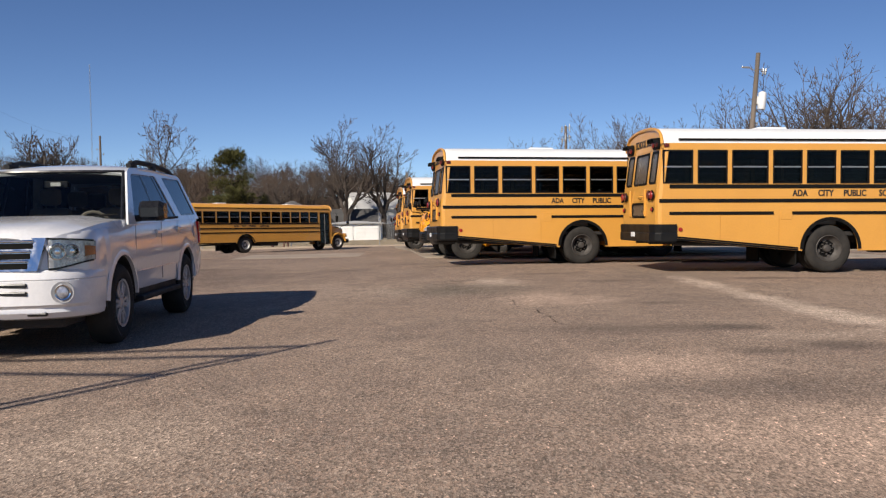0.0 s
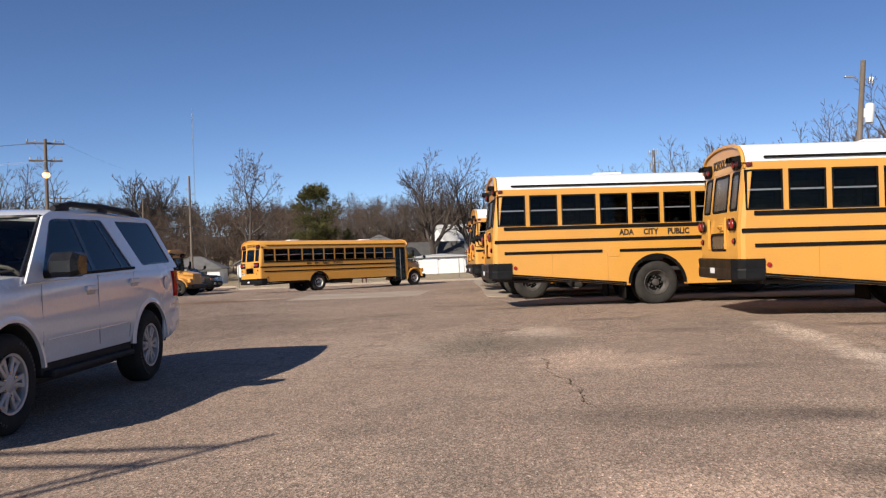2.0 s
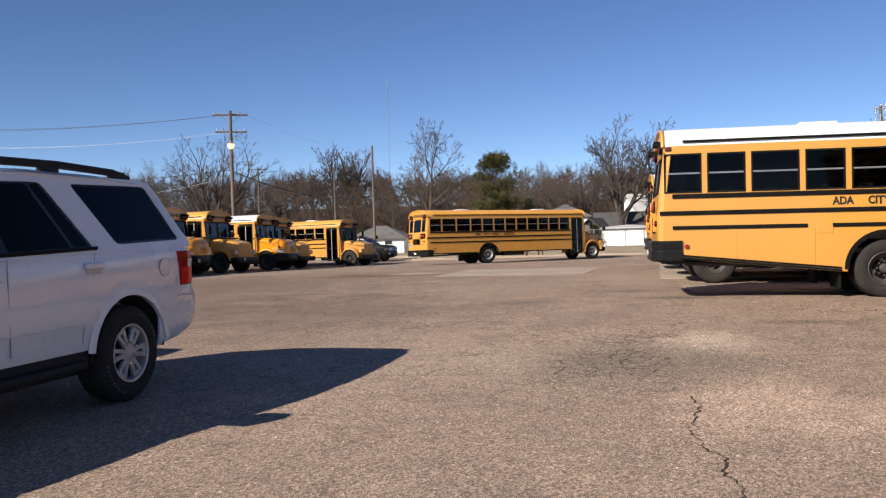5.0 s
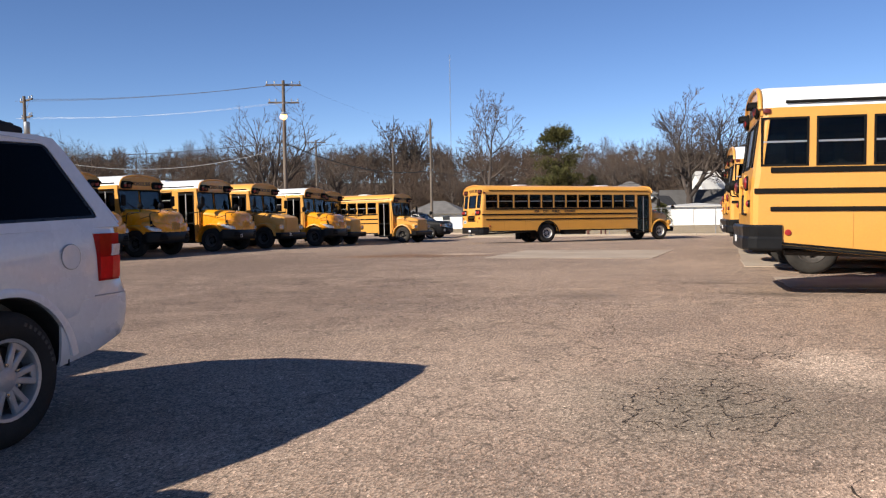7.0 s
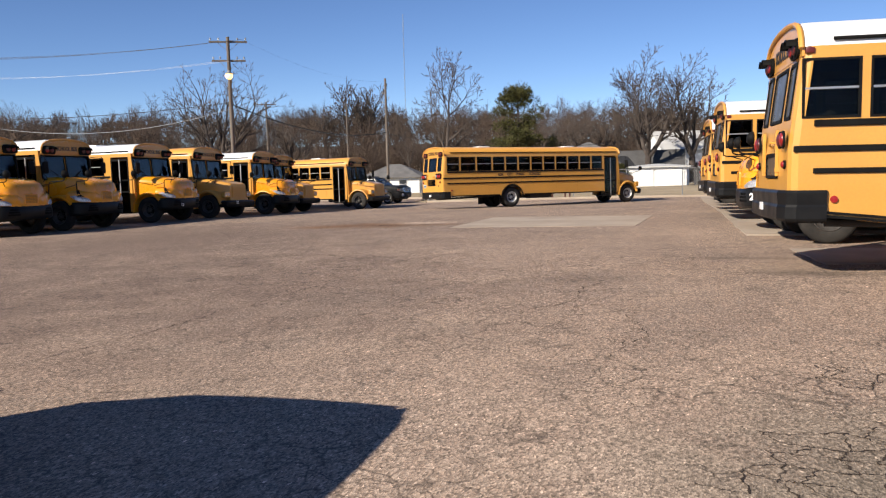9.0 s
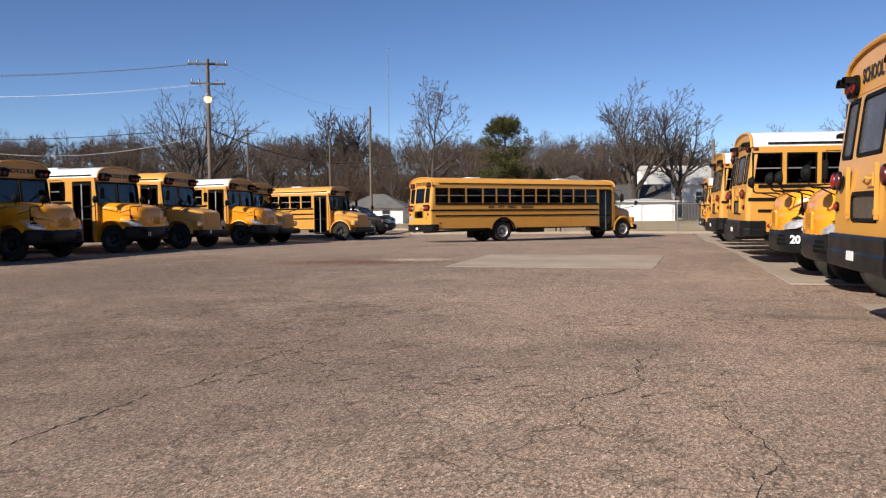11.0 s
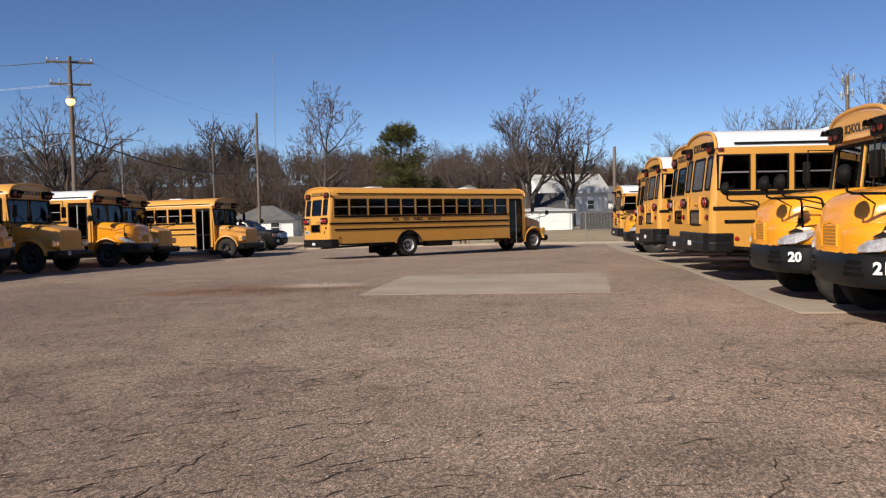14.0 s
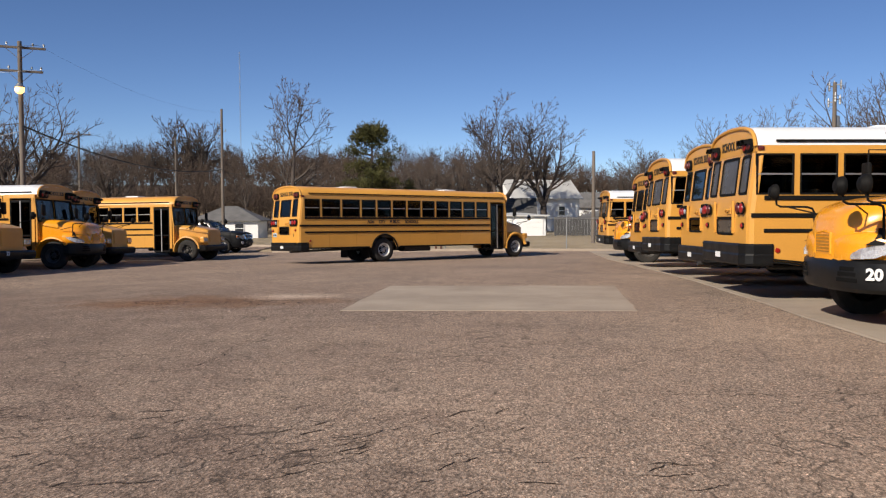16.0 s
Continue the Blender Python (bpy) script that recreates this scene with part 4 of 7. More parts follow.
        if nose == "low":
            loft(bm, [[(lb + x + e * 0.5, s * (y + e), z0), (lb + x + e * 0.4, s * (y + e), (z0 + z1) / 2 + 0.01), (lb + x - 0.02, s * (y - 0.02), z1), (lb + x - 0.12, s * (y - 0.12), z1), (lb + x - 0.12, s * (y - 0.12), z0)] for x, y, z0, z1, e in ((1.12, 1.13, 1.125, 1.16, 0.0), (1.28, 1.085, 1.02, 1.17, 0.022), (1.42, 1.0, 0.955, 1.15, 0.03), (1.54, 0.885, 0.94, 1.09, 0.028), (1.61, 0.75, 0.935, 1.0, 0.0))])
        else:
            box(bm, lb + 1.35, lb + 1.56, s * 0.88 - 0.19, s * 0.88 + 0.19, 0.86, 1.12, bevel=0.04)
        o = part("headlamp", bm, LAMP_HOUSING if nose == "low" else hood_paint, bus, "clear swept-back headlamp" if nose == "low" else "")
        if nose != "low":
            for k in (-0.09, 0.09):
                part("lens", B(lb + 1.555, lb + 1.572, s * 0.88 + k - 0.08, s * 0.88 + k + 0.08, 0.92, 1.06, bevel=0.008), CLEAR_LENS, o)
        # cross-view mirrors on looped arms
        bm = bmesh.new()
        if nose == "low":
            pipe(bm, [(lb + 1.33, s * 1.04, 1.2), (lb + 1.35, s * 1.07, 1.56), (lb + 1.37, s * 1.08, 1.61), (lb + 1.44, s * 1.1, 1.635), (lb + 1.82, s * 1.14, 1.64), (lb + 1.88, s * 1.14, 1.67), (lb + 1.89, s * 1.14, 1.78)], 0.017)
            pipe(bm, [(lb + 1.74, s * 1.13, 1.64), (lb + 1.4, s * 0.74, 1.52)], 0.011)
            pipe(bm, [(lb + 1.36, s * 1.06, 1.45), (lb + 1.3, s * 1.04, 1.52), (lb + 0.85, s * 1.02, 1.42)], 0.011)
            mm = part("cross_mirror", bm, BLACK_RUBBER, bus, "black domed mirror on bent arms", smooth=True)
            bm = bmesh.new()
            loft(bm, [[(lb + 1.33 + x * k, s * (1.03 + y * k - 0.02 * j), z) for x, y in ((-0.2, 0.06), (0.0, 0.03), (0.2, -0.07), (0.1, -0.16), (-0.16, -0.05))] for j, (k, z) in enumerate(((1.0, 1.12), (0.45, 1.18), (0.22, 1.26), (0.16, 1.34)))])
            part("mirror_foot", bm, BLACK_RUBBER, mm, "flared black foot over the headlamp")
            hx, hy, hz = lb + 1.9, s * 1.14, 1.86
        else:
            pipe(bm, [(lb + 0.95, s * 0.95, 1.45), (lb + 1.2, s * 1.15, 1.66), (lb + 1.42, s * 1.22, 1.7), (lb + 1.52, s * 1.2, 1.74)], 0.014)
            pipe(bm, [(lb + 0.6, s * 0.98, 1.5), (lb + 1.0, s * 1.18, 1.64), (lb + 1.4, s * 1.22, 1.68)], 0.012)
            mm = part("cross_mirror", bm, BLACK_RUBBER, bus, "black domed mirror on bent arms", smooth=True)
            hx, hy, hz = lb + 1.55, s * 1.2, 1.86
        bm = bmesh.new()
        lathe(bm, [(0.001, 0.1), (0.07, 0.09), (0.115, 0.04), (0.125, 0.0), (0.12, -0.02)], 16, "X", (hx, hy, hz))
        part("mirror_head", bm, BLACK_RUBBER, mm, smooth=True)
        bm = bmesh.new()
        lathe(bm, [(0.118, -0.018), (0.08, -0.03), (0.001, -0.036)], 16, "X", (hx, hy, hz))
        part("mirror_glass", bm, CHROME, mm, smooth=True)
        bm = bmesh.new()
        pipe(bm, [(lb + 0.05, s * 1.2, 2.5), (lb + 0.42, s * 1.36, 2.52), (lb + 0.45, s * 1.38, 1.78), (lb + 0.1, s * 1.16, 1.66)], 0.013)
        box(bm, lb + 0.4, lb + 0.48, s * 1.38 - 0.11, s * 1.38 + 0.11, 1.92, 2.32, bevel=0.03)
        part("side_mirror", bm, BLACK_RUBBER, bus, "tall black side mirror", smooth=True)
    if nose == "low":
        gr = part("grille", B(lb + 1.56, lb + 1.652, -0.25, 0.25, 0.96, 1.27, bevel=0.02), hood_paint, hood)
        part("recess", B(lb + 1.645, lb + 1.656, -0.22, 0.22, 1.0, 1.24), GRILLE_DARK, gr, "shaded mesh behind the bars")
        bm = bmesh.new()
        pipe(bm, [(lb + 1.65, -0.25, 0.98), (lb + 1.645, -0.23, 1.26), (lb + 1.64, 0, 1.29), (lb + 1.645, 0.23, 1.26), (lb + 1.65, 0.25, 0.98)], 0.018, 6)
        part("surround", bm, hood_paint, gr, smooth=True)
        for k in range(5):
            part("bar", B(lb + 1.652, lb + 1.658, -0.22, 0.22, 1.02 + 0.045 * k, 1.035 + 0.045 * k), hood_paint, gr)
        plan = [(1.06, 1.19), (1.2, 1.175), (1.32, 1.13), (1.47, 1.02), (1.58, 0.86), (1.65, 0.6), (1.675, 0.3), (1.68, 0)]
    else:
        bm = bmesh.new()
        box(bm, lb + 1.54, lb + 1.57, -0.5, 0.5, 0.86, 1.36, bevel=0.01)
        for k in range(8):
            box(bm, lb + 1.565, lb + 1.59, -0.47, 0.47, 0.89 + 0.057 * k, 0.915 + 0.057 * k)
        part("grille", bm, paint, hood)
        plan = [(1.3, 1.15), (1.66, 1.14), (1.74, 1.06), (1.76, 0.5), (1.76, 0)]
    plan = [(lb + x, y) for x, y in plan]
    plan = plan + [(x, -y) for x, y in reversed(plan[:-1])]
    zz = (0.5, 0.935) if nose == "low" else (0.46, 0.74)
    inn = [(x - 0.1, y * 0.93) for x, y in plan]
    rings = [[(x - o, y * (1 - o), z) for x, y in plan] for z, o in ((zz[0], 0.05), (zz[0] + 0.05, 0.01), (zz[0] + 0.22, 0.0), (zz[1] - 0.05, 0.012), (zz[1], 0.05))]
    rings += [[(x, y, zz[1]) for x, y in inn], [(x, y, zz[0]) for x, y in inn]]
    bm = bmesh.new()
    loft(bm, rings + [rings[0]], closed=False, ends=False)
    fb = part("front_bumper", bm, BUMPER_BLACK, bus, "black moulded front bumper", smooth=True)
    if nose == "low":
        for s in (1, -1):
            # slots are not cut: black boxes stand for the shade in them
            for k, (w, z) in enumerate(((0.19, 0.66), (0.17, 0.735), (0.13, 0.805))):
                part("bumper_slot", B(-0.012, 0.012, -w, w, -0.027, 0.027, bevel=0.006), SLOT_SHADE, fb, at=pose(lb + 1.617, s * 0.68, z, 0, 0, s * 15))
    # the name along both sides
    for s in (1, -1):
        for k, w in enumerate(("ADA", "CITY", "PUBLIC", "SCHOOLS")):
            x0 = wx + (-0.68, -0.12, 0.52, 1.4)[k]
            if s < 0:
                words(w, 0.185, LETTER_BLACK, bus, pose(x0, -hw - 0.004, 1.61, 90, 0, 0), bold=0.006, width=0.84)
            else:
                words(w, 0.185, LETTER_BLACK, bus, pose(2 * wx + 0.7 - x0, hw + 0.004, 1.61, 90, 0, 180), bold=0.006, width=0.84)
    bus["front"] = lb
    return bus


def stand(ob, x, y, heading, length=8.0):
    """The pose of a vehicle that stands on the sloping lot: x, y of its origin, heading in degrees from east."""
    a = radians(heading)
    f = Vector((math.cos(a), math.sin(a), 0))
    s = Vector((-math.sin(a), math.cos(a), 0))
    z0 = ground_z(x + f.x * 1.5, y + f.y * 1.5)
    z1 = ground_z(x + f.x * (1.5 + length), y + f.y * (1.5 + length))
    f.z = (z1 - z0) / length
    mid = Vector((x, y, 0)) + f * length / 2
    s.z = (ground_z(mid.x + s.x, mid.y + s.y) - ground_z(mid.x - s.x, mid.y - s.y)) / 2
    f.normalize()
    s = (s - f * s.dot(f)).normalized()
    u = f.cross(s)
    m = Matrix((f, s, u)).transposed().to_4x4()
    m.translation = Vector((x, y, z0 - f.z * 1.5))
    return m


# ---- parked car ----
def parked_suv(name, label, paint):
    """A full-size SUV: origin under the middle of its rear bumper, x forward."""
    car = thing(name, label, "SUV")
    hw = 0.99
    rx, fx, R, arch = 1.11, 4.05, 0.405, 0.50

    def low(x):
        z = 0.46
        if x < 0.75:
            z = 0.5 + 0.12 * max(0, 1 - x / 0.6)
        for c in (rx, fx):
            if abs(x - c) < arch:
                z = max(z, R + math.sqrt(max(arch ** 2 - (x - c) ** 2, 0)))
        return z

    def belt(x):
        """Height of the body's shoulder."""
        if x < 3.5:
            return 1.325 - 0.028 * x
        return 1.227 - 0.105 * ((x - 3.5) / 1.65) ** 1.25

    # rounded plan outline of half the car, rear to front
    plan = [(0.0, 0.0), (0.0, 0.45), (0.01, 0.74), (0.045, 0.87), (0.12, 0.945), (0.22, 0.975)]
    xs = set()
    for c in (rx, fx):
        for i in range(17):
            xs.add(c - arch * math.cos(math.pi * i / 16))
    xs |= {0.4, 1.9, 2.3, 2.6, 2.9, 3.35, 4.7}
    for x in sorted(v for v in xs if 0.35 < v < 4.76):
        plan.append((x, hw if x < 4.5 else hw - 0.015))
    plan += [(4.86, 0.955), (4.98, 0.905), (5.08, 0.82), (5.16, 0.6), (5.19, 0.35), (5.2, 0.0)]
    full = [(x, -y) for x, y in reversed(plan)] + plan[1:]
    # share of the way from the sill to the shoulder, and the width there
    rows = [(0.0, 0.975), (0.12, 0.99), (0.24, 0.995), (0.27, 1.004), (0.5, 1.006), (0.72, 1.0), (0.87, 0.985), (0.96, 0.968), (1.0, 0.945)]
    bm = bmesh.new()
    grid = []
    for x, y in full:
        col = []
        z0, z1 = 0.5 + 0.12 * max(0, 1 - x / 0.6), belt(x)
        for k, (f, sc) in enumerate(rows):
            z = max(z0 + (z1 - z0) * f, low(x) + 0.004 * k)
            xx = x
            if x < 0.02:
                xx = x + 0.10 * max(0, (f - 0.75) / 0.25) ** 1.5
            if x > 4.95:
                xx = x - 0.06 * f ** 3
            col.append(bm.verts.new((xx, y * sc, z)))
        grid.append(col)
    for i in range(len(full) - 1):
        for k in range(len(rows) - 1):
            bm.faces.new((grid[i][k], grid[i + 1][k], grid[i + 1][k + 1], grid[i][k + 1]))
    bmesh.ops.remove_doubles(bm, verts=bm.verts, dist=0.0005)
    bmesh.ops.recalc_face_normals(bm, faces=bm.faces)
    bmesh.ops.solidify(bm, geom=list(bm.faces), thickness=0.03)
    part("body", bm, paint, car, smooth=True)
    # hood
    bm = bmesh.new()
    rings = []
    for x, w, z in ((3.66, 0.93, 1.225), (4.0, 0.935, 1.215), (4.4, 0.925, 1.19), (4.75, 0.90, 1.155), (4.95, 0.86, 1.125), (5.08, 0.76, 1.095), (5.16, 0.66, 1.06), (5.175, 0.64, 1.03)):
        rings.append([(x - 0.10 * max(0, abs(k) - 0.6) * (x > 4.9), w * k, z + b - 0.04 * (abs(k) > 0.97)) for k, b in ((-1, -0.02), (-0.97, 0.0), (-0.74, 0.016), (-0.66, 0.038), (-0.5, 0.05), (-0.2, 0.052), (0.2, 0.052), (0.5, 0.05), (0.66, 0.038), (0.74, 0.016), (0.97, 0.0), (1, -0.02))])
    loft(bm, rings, closed=False, ends=False)
    bmesh.ops.recalc_face_normals(bm, faces=bm.faces)
    bmesh.ops.solidify(bm, geom=list(bm.faces), thickness=-0.03)
    part("hood", bm, paint, car, smooth=True)
    part("cowl", B(3.6, 3.86, -0.87, 0.87, 1.2, 1.245, bevel=0.015), CAR_TRIM, car, "black cowl under the wipers")

    def side(x, z, s):
        return Vector((x, s * (0.957 - 0.19 * (z - 1.28) / 0.56), z))

    def rounded_poly(poly, r=0.05, n=4):
        """A polygon in x and z with its corners rounded."""
        out = []
        for i in range(len(poly)):
            a, b, c = Vector(poly[i - 1]), Vector(poly[i]), Vector(poly[(i + 1) % len(poly)])
            p, q = b + (a - b).normalized() * min(r, (a - b).length * 0.4), b + (c - b).normalized() * min(r, (c - b).length * 0.4)
            for k in range(n + 1):
                t = k / n
                out.append(p * (1 - t) ** 2 + b * 2 * t * (1 - t) + q * t * t)
        return out

    doors = rounded_poly([(1.5, 1.30), (3.5, 1.247), (3.42, 1.33), (3.02, 1.76), (2.9, 1.785), (1.88, 1.81)])
    quarter = rounded_poly([(0.27, 1.345), (1.2, 1.318), (1.56, 1.812), (0.56, 1.832)])
    panes = {"front_window": [(2.48, 1.285), (3.41, 1.262), (3.38, 1.33), (2.99, 1.752), (2.57, 1.775)],
             "rear_window": [(1.76, 1.305), (2.40, 1.288), (2.50, 1.778), (2.04, 1.79)],
             "fixed_window": [(1.545, 1.312), (1.72, 1.308), (2.0, 1.79), (1.91, 1.793)],
             "quarter_window": [(0.31, 1.362), (1.185, 1.337), (1.525, 1.797), (0.58, 1.815)]}
    for s in (1, -1):
        # painted side frame with its two openings
        outer = [(0.1, 1.285), (3.8, 1.20), (3.72, 1.27), (3.1, 1.80), (2.95, 1.85), (2.2, 1.885), (0.62, 1.885), (0.48, 1.87), (0.42, 1.80)]
        bm = bmesh.new()
        edges = []
        for loop in (outer, doors, quarter):
            vs = [bm.verts.new(side(p[0], p[1], s)) for p in loop]
            edges += [bm.edges.new((vs[i], vs[(i + 1) % len(vs)])) for i in range(len(vs))]
        bmesh.ops.triangle_fill(bm, use_beauty=True, use_dissolve=False, edges=edges)
        bmesh.ops.recalc_face_normals(bm, faces=bm.faces)
        bmesh.ops.solidify(bm, geom=list(bm.faces), thickness=0.025)
        part("upper_side", bm, paint, car)
        # black surrounds in the openings
        for loop, holes, nm in ((doors, ("front_window", "rear_window", "fixed_window"), "door_frame"), (quarter, ("quarter_window",), "quarter_frame")):
            bm = bmesh.new()
            edges = []
            for lp in [loop] + [rounded_poly(panes[h], 0.03, 3) for h in holes]:
                vs = [bm.verts.new(side(p[0], p[1], s) - Vector((0, s * 0.008, 0))) for p in lp]
                edges += [bm.edges.new((vs[i], vs[(i + 1) % len(vs)])) for i in range(len(vs))]
            bmesh.ops.triangle_fill(bm, use_beauty=True, use_dissolve=False, edges=edges)
            bmesh.ops.recalc_face_normals(bm, faces=bm.faces)
            bmesh.ops.solidify(bm, geom=list(bm.faces), thickness=0.016)
            fr = part(nm, bm, GLOSS_BLACK, car, "black window surround")
            for h in holes:
                bm = bmesh.new()
                plate(bm, [side(p[0], p[1], s) - Vector((0, s * 0.012, 0)) for p in rounded_poly(panes[h], 0.03, 3)], (0, -s * 0.005, 0))
                part(h, bm, CAR_GLASS_FRONT if h == "front_window" else CAR_GLASS_REAR, fr, "dark tinted glass")
        part("belt_strip", B(-1.0, 1.0, -0.009, 0.009, -0.014, 0.014, bevel=0.005), BLACK_RUBBER, car, at=pose(2.48, s * 0.966, 1.268, 0, 1.55, 0))
        for x, z0, z1 in ((3.56, 0.6, 1.19), (2.46, 0.56, 1.24)):
            part("door_seam", B(x - 0.003, x + 0.003, -0.004, 0.004, z0, z1), SEAM, car, at=pose(0, s * 0.991, 0))
        bm = bmesh.new()
        pipe(bm, [(1.5, s * 0.958, 1.27), (1.56, s * 0.985, 1.1), (1.66, s * 0.991, 0.9), (1.72, s * 0.985, 0.56)], 0.004, 5)
        part("door_seam", bm, SEAM, car)
        bm = bmesh.new()
        pipe(bm, [(1.72, s * 0.994, 0.715), (3.52, s * 0.994, 0.70)], 0.006, 5)
        part("crease", bm, paint, car)
        for x, z in ((2.62, 1.115), (1.56, 1.155)):
            o = part("door_handle", B(-0.11, 0.11, -0.01, 0.04, -0.026, 0.026, bevel=0.013), paint, car, at=pose(x, s * 0.978, z) @ Matrix.Scale(s, 4, (0, 1, 0)))
            part("cup", B(-0.085, 0.085, -0.012, 0.018, -0.05, 0.012, bevel=0.006), ALLOY, o, "bright handle cup", at=pose(0, 0, -0.012))
        part("running_board", B(1.72, 3.5, s * 0.93 - 0.11, s * 0.93 + 0.11, 0.37, 0.43, bevel=0.02), CAR_TRIM, car, "black running board")
        part("sill", B(1.62, 3.54, s * 0.90 - 0.05, s * 0.90 + 0.05, 0.40, 0.5), CAR_TRIM, car)
        bm = bmesh.new()
        loft(bm, [[(3.3 + d * q2, s * q, 1.345 + (z - 1.345) * q2) for d, z in ((-0.02, 1.235), (0.14, 1.235), (0.2, 1.28), (0.2, 1.38), (0.14, 1.455), (-0.02, 1.455), (-0.04, 1.35))] for q, q2 in ((1.0, 0.8), (1.03, 0.97), (1.22, 1.0), (1.27, 0.75))])
        part("side_mirror", bm, GLOSS_BLACK, car, "big dark grey mirror", smooth=False)
        part("mirror_stalk", B(3.32, 3.44, -0.05, 0.05, 1.24, 1.3, bevel=0.01), CAR_TRIM, car, at=pose(0, s * 0.975, 0))
        for c in (rx, fx):
            m_ = 18
            bm = bmesh.new()
            a0 = 0.13
            rings = []
            for rr, yy in ((arch - 0.012, 0.93), (arch - 0.012, 1.004), (arch + 0.02, 1.004), (arch + 0.055, 0.988)):
                rings.append([(c + rr * math.cos(a0 + (math.pi - 2 * a0) * i / m_), s * yy, R + rr * math.sin(a0 + (math.pi - 2 * a0) * i / m_)) for i in range(m_ + 1)])
            loft(bm, rings, closed=False, ends=False)
            bmesh.ops.recalc_face_normals(bm, faces=bm.faces)
            bmesh.ops.solidify(bm, geom=list(bm.faces), thickness=0.012)
            part("arch_flare", bm, paint, car, smooth=True)
            bm = bmesh.new()
            rings = [[(c + (arch - 0.01) * math.cos(math.pi * i / m_), s * yy, R + (arch - 0.01) * math.sin(math.pi * i / m_)) for i in range(m_ + 1)] for yy in (0.97, 0.6)]
            loft(bm, rings, closed=False, ends=False)
            bmesh.ops.recalc_face_normals(bm, faces=bm.faces)
            bmesh.ops.solidify(bm, geom=list(bm.faces), thickness=0.01)
            part("wheel_well", bm, CHASSIS, car)
        bm = bmesh.new()
        pipe(bm, [(0.7, s * 0.7, 1.9), (0.9, s * 0.7, 1.94), (1.6, s * 0.7, 1.962), (2.4, s * 0.7, 1.95), (2.76, s * 0.7, 1.89)], 0.032, 8)
        for x in (0.86, 1.7, 2.58):
            box(bm, x - 0.1, x + 0.1, s * 0.7 - 0.03, s * 0.7 + 0.03, 1.87, 1.95, bevel=0.015)
        part("roof_rail", bm, CAR_TRIM, car, "black roof rail", smooth=True)
        # tail lamp wrapped round the rear corner
        stations = [(0.055, 0.70), (0.05, 0.8), (0.07, 0.88), (0.14, 0.962), (0.24, 0.99), (0.36, 0.997)]

        def corner_lens(z0, z1, lift, cut=0, stop=6):
            bm = bmesh.new()
            st = stations[cut:stop]
            loft(bm, [[(x - lift * (1 if x < 0.1 else 0.4), s * (y + lift * 0.6), z0), (x - lift, s * (y + lift * 0.6), z1), (x + 0.03, s * (y - 0.05), z1), (x + 0.03, s * (y - 0.05), z0)] for x, y in st])
            return bm

        t = part("tail_lamp", corner_lens(0.925, 1.24, 0.012), TAIL_DARK, car, "tall red tail lamp with a clear band", smooth=False)
        part("reverse_lens", corner_lens(1.09, 1.165, 0.02, 0, 5), TAIL_CLEAR, t, "clear reversing lens")
        part("brake_lens", corner_lens(0.94, 1.085, 0.018, 0, 6), TAIL_RED, t, "bright red lower lens")
        # headlamp: bright housing and bowls under a clear cover
        head = [(5.165, 0.665, 0.815, 1.075), (5.135, 0.75, 0.825, 1.072), (5.085, 0.83, 0.845, 1.066), (4.99, 0.92, 0.872, 1.06), (4.88, 0.975, 0.885, 1.05)]

        def head_lens(lift, cut0=0, cut1=5, inset=0.0, depth=0.1):
            bm = bmesh.new()
            loft(bm, [[(x + lift, s * (y + lift), a + inset), (x + lift * 0.7, s * (y + lift), b - inset), (x - depth, s * (y - depth * 0.6), b - inset), (x - depth, s * (y - depth * 0.6), a + inset)] for x, y, a, b in head[cut0:cut1]])
            return bm

        part("headlamp_bezel", head_lens(0.0, 0, 5, -0.014), GLOSS_BLACK, car, "thin black edge round the lamp")
        h = part("headlamp", head_lens(0.006, 0, 5, 0.004), LAMP_HOUSING, car, "square headlamp with bright reflectors behind clear plastic")
        for x, yy, zz, rr in ((5.14, 0.735, 0.965, 0.075), (5.075, 0.84, 0.965, 0.065)):
            bm = bmesh.new()
            lathe(bm, [(rr, 0.03), (rr * 0.93, 0.034), (rr * 0.7, 0.012), (rr * 0.3, 0.0), (0.02, 0.03), (0.001, 0.032)], 18, "X", (0, 0, 0))
            part("reflector", bm, CHROME, h, smooth=True, at=pose(x, s * yy, zz, 0, 0, s * 22))
        part("turn_lens", head_lens(0.012, 3, 5, 0.045), AMBER_LENS, h, "amber turn lens")
        part("cover", head_lens(0.022), LAMP_COVER, h, "clear plastic cover")
        bm = bmesh.new()
        lathe(bm, [(0.068, 0.0), (0.068, 0.01), (0.056, 0.006), (0.052, -0.02)], 20, "X", (0, 0, 0))
        fo = part("fog_lamp", bm, CHROME, car, "round fog lamp in the bumper", smooth=True, at=pose(5.165, s * 0.78, 0.605, 0, 0, s * 24))
        bm = bmesh.new()
        lathe(bm, [(0.054, 0.0), (0.046, 0.016), (0.025, 0.024), (0.001, 0.026)], 18, "X", (0, 0, 0))
        part("lens", bm, CLEAR_LENS, fo, smooth=True)
        part("recess", lathe(bmesh.new(), [(0.1, -0.02), (0.096, 0.004), (0.066, -0.004)], 20, "X", (0, 0, 0)), SEAM, fo, smooth=True)
        suv_wheel(car, rx, s)
        suv_wheel(car, fx, s)
    bm = bmesh.new()
    rings = []
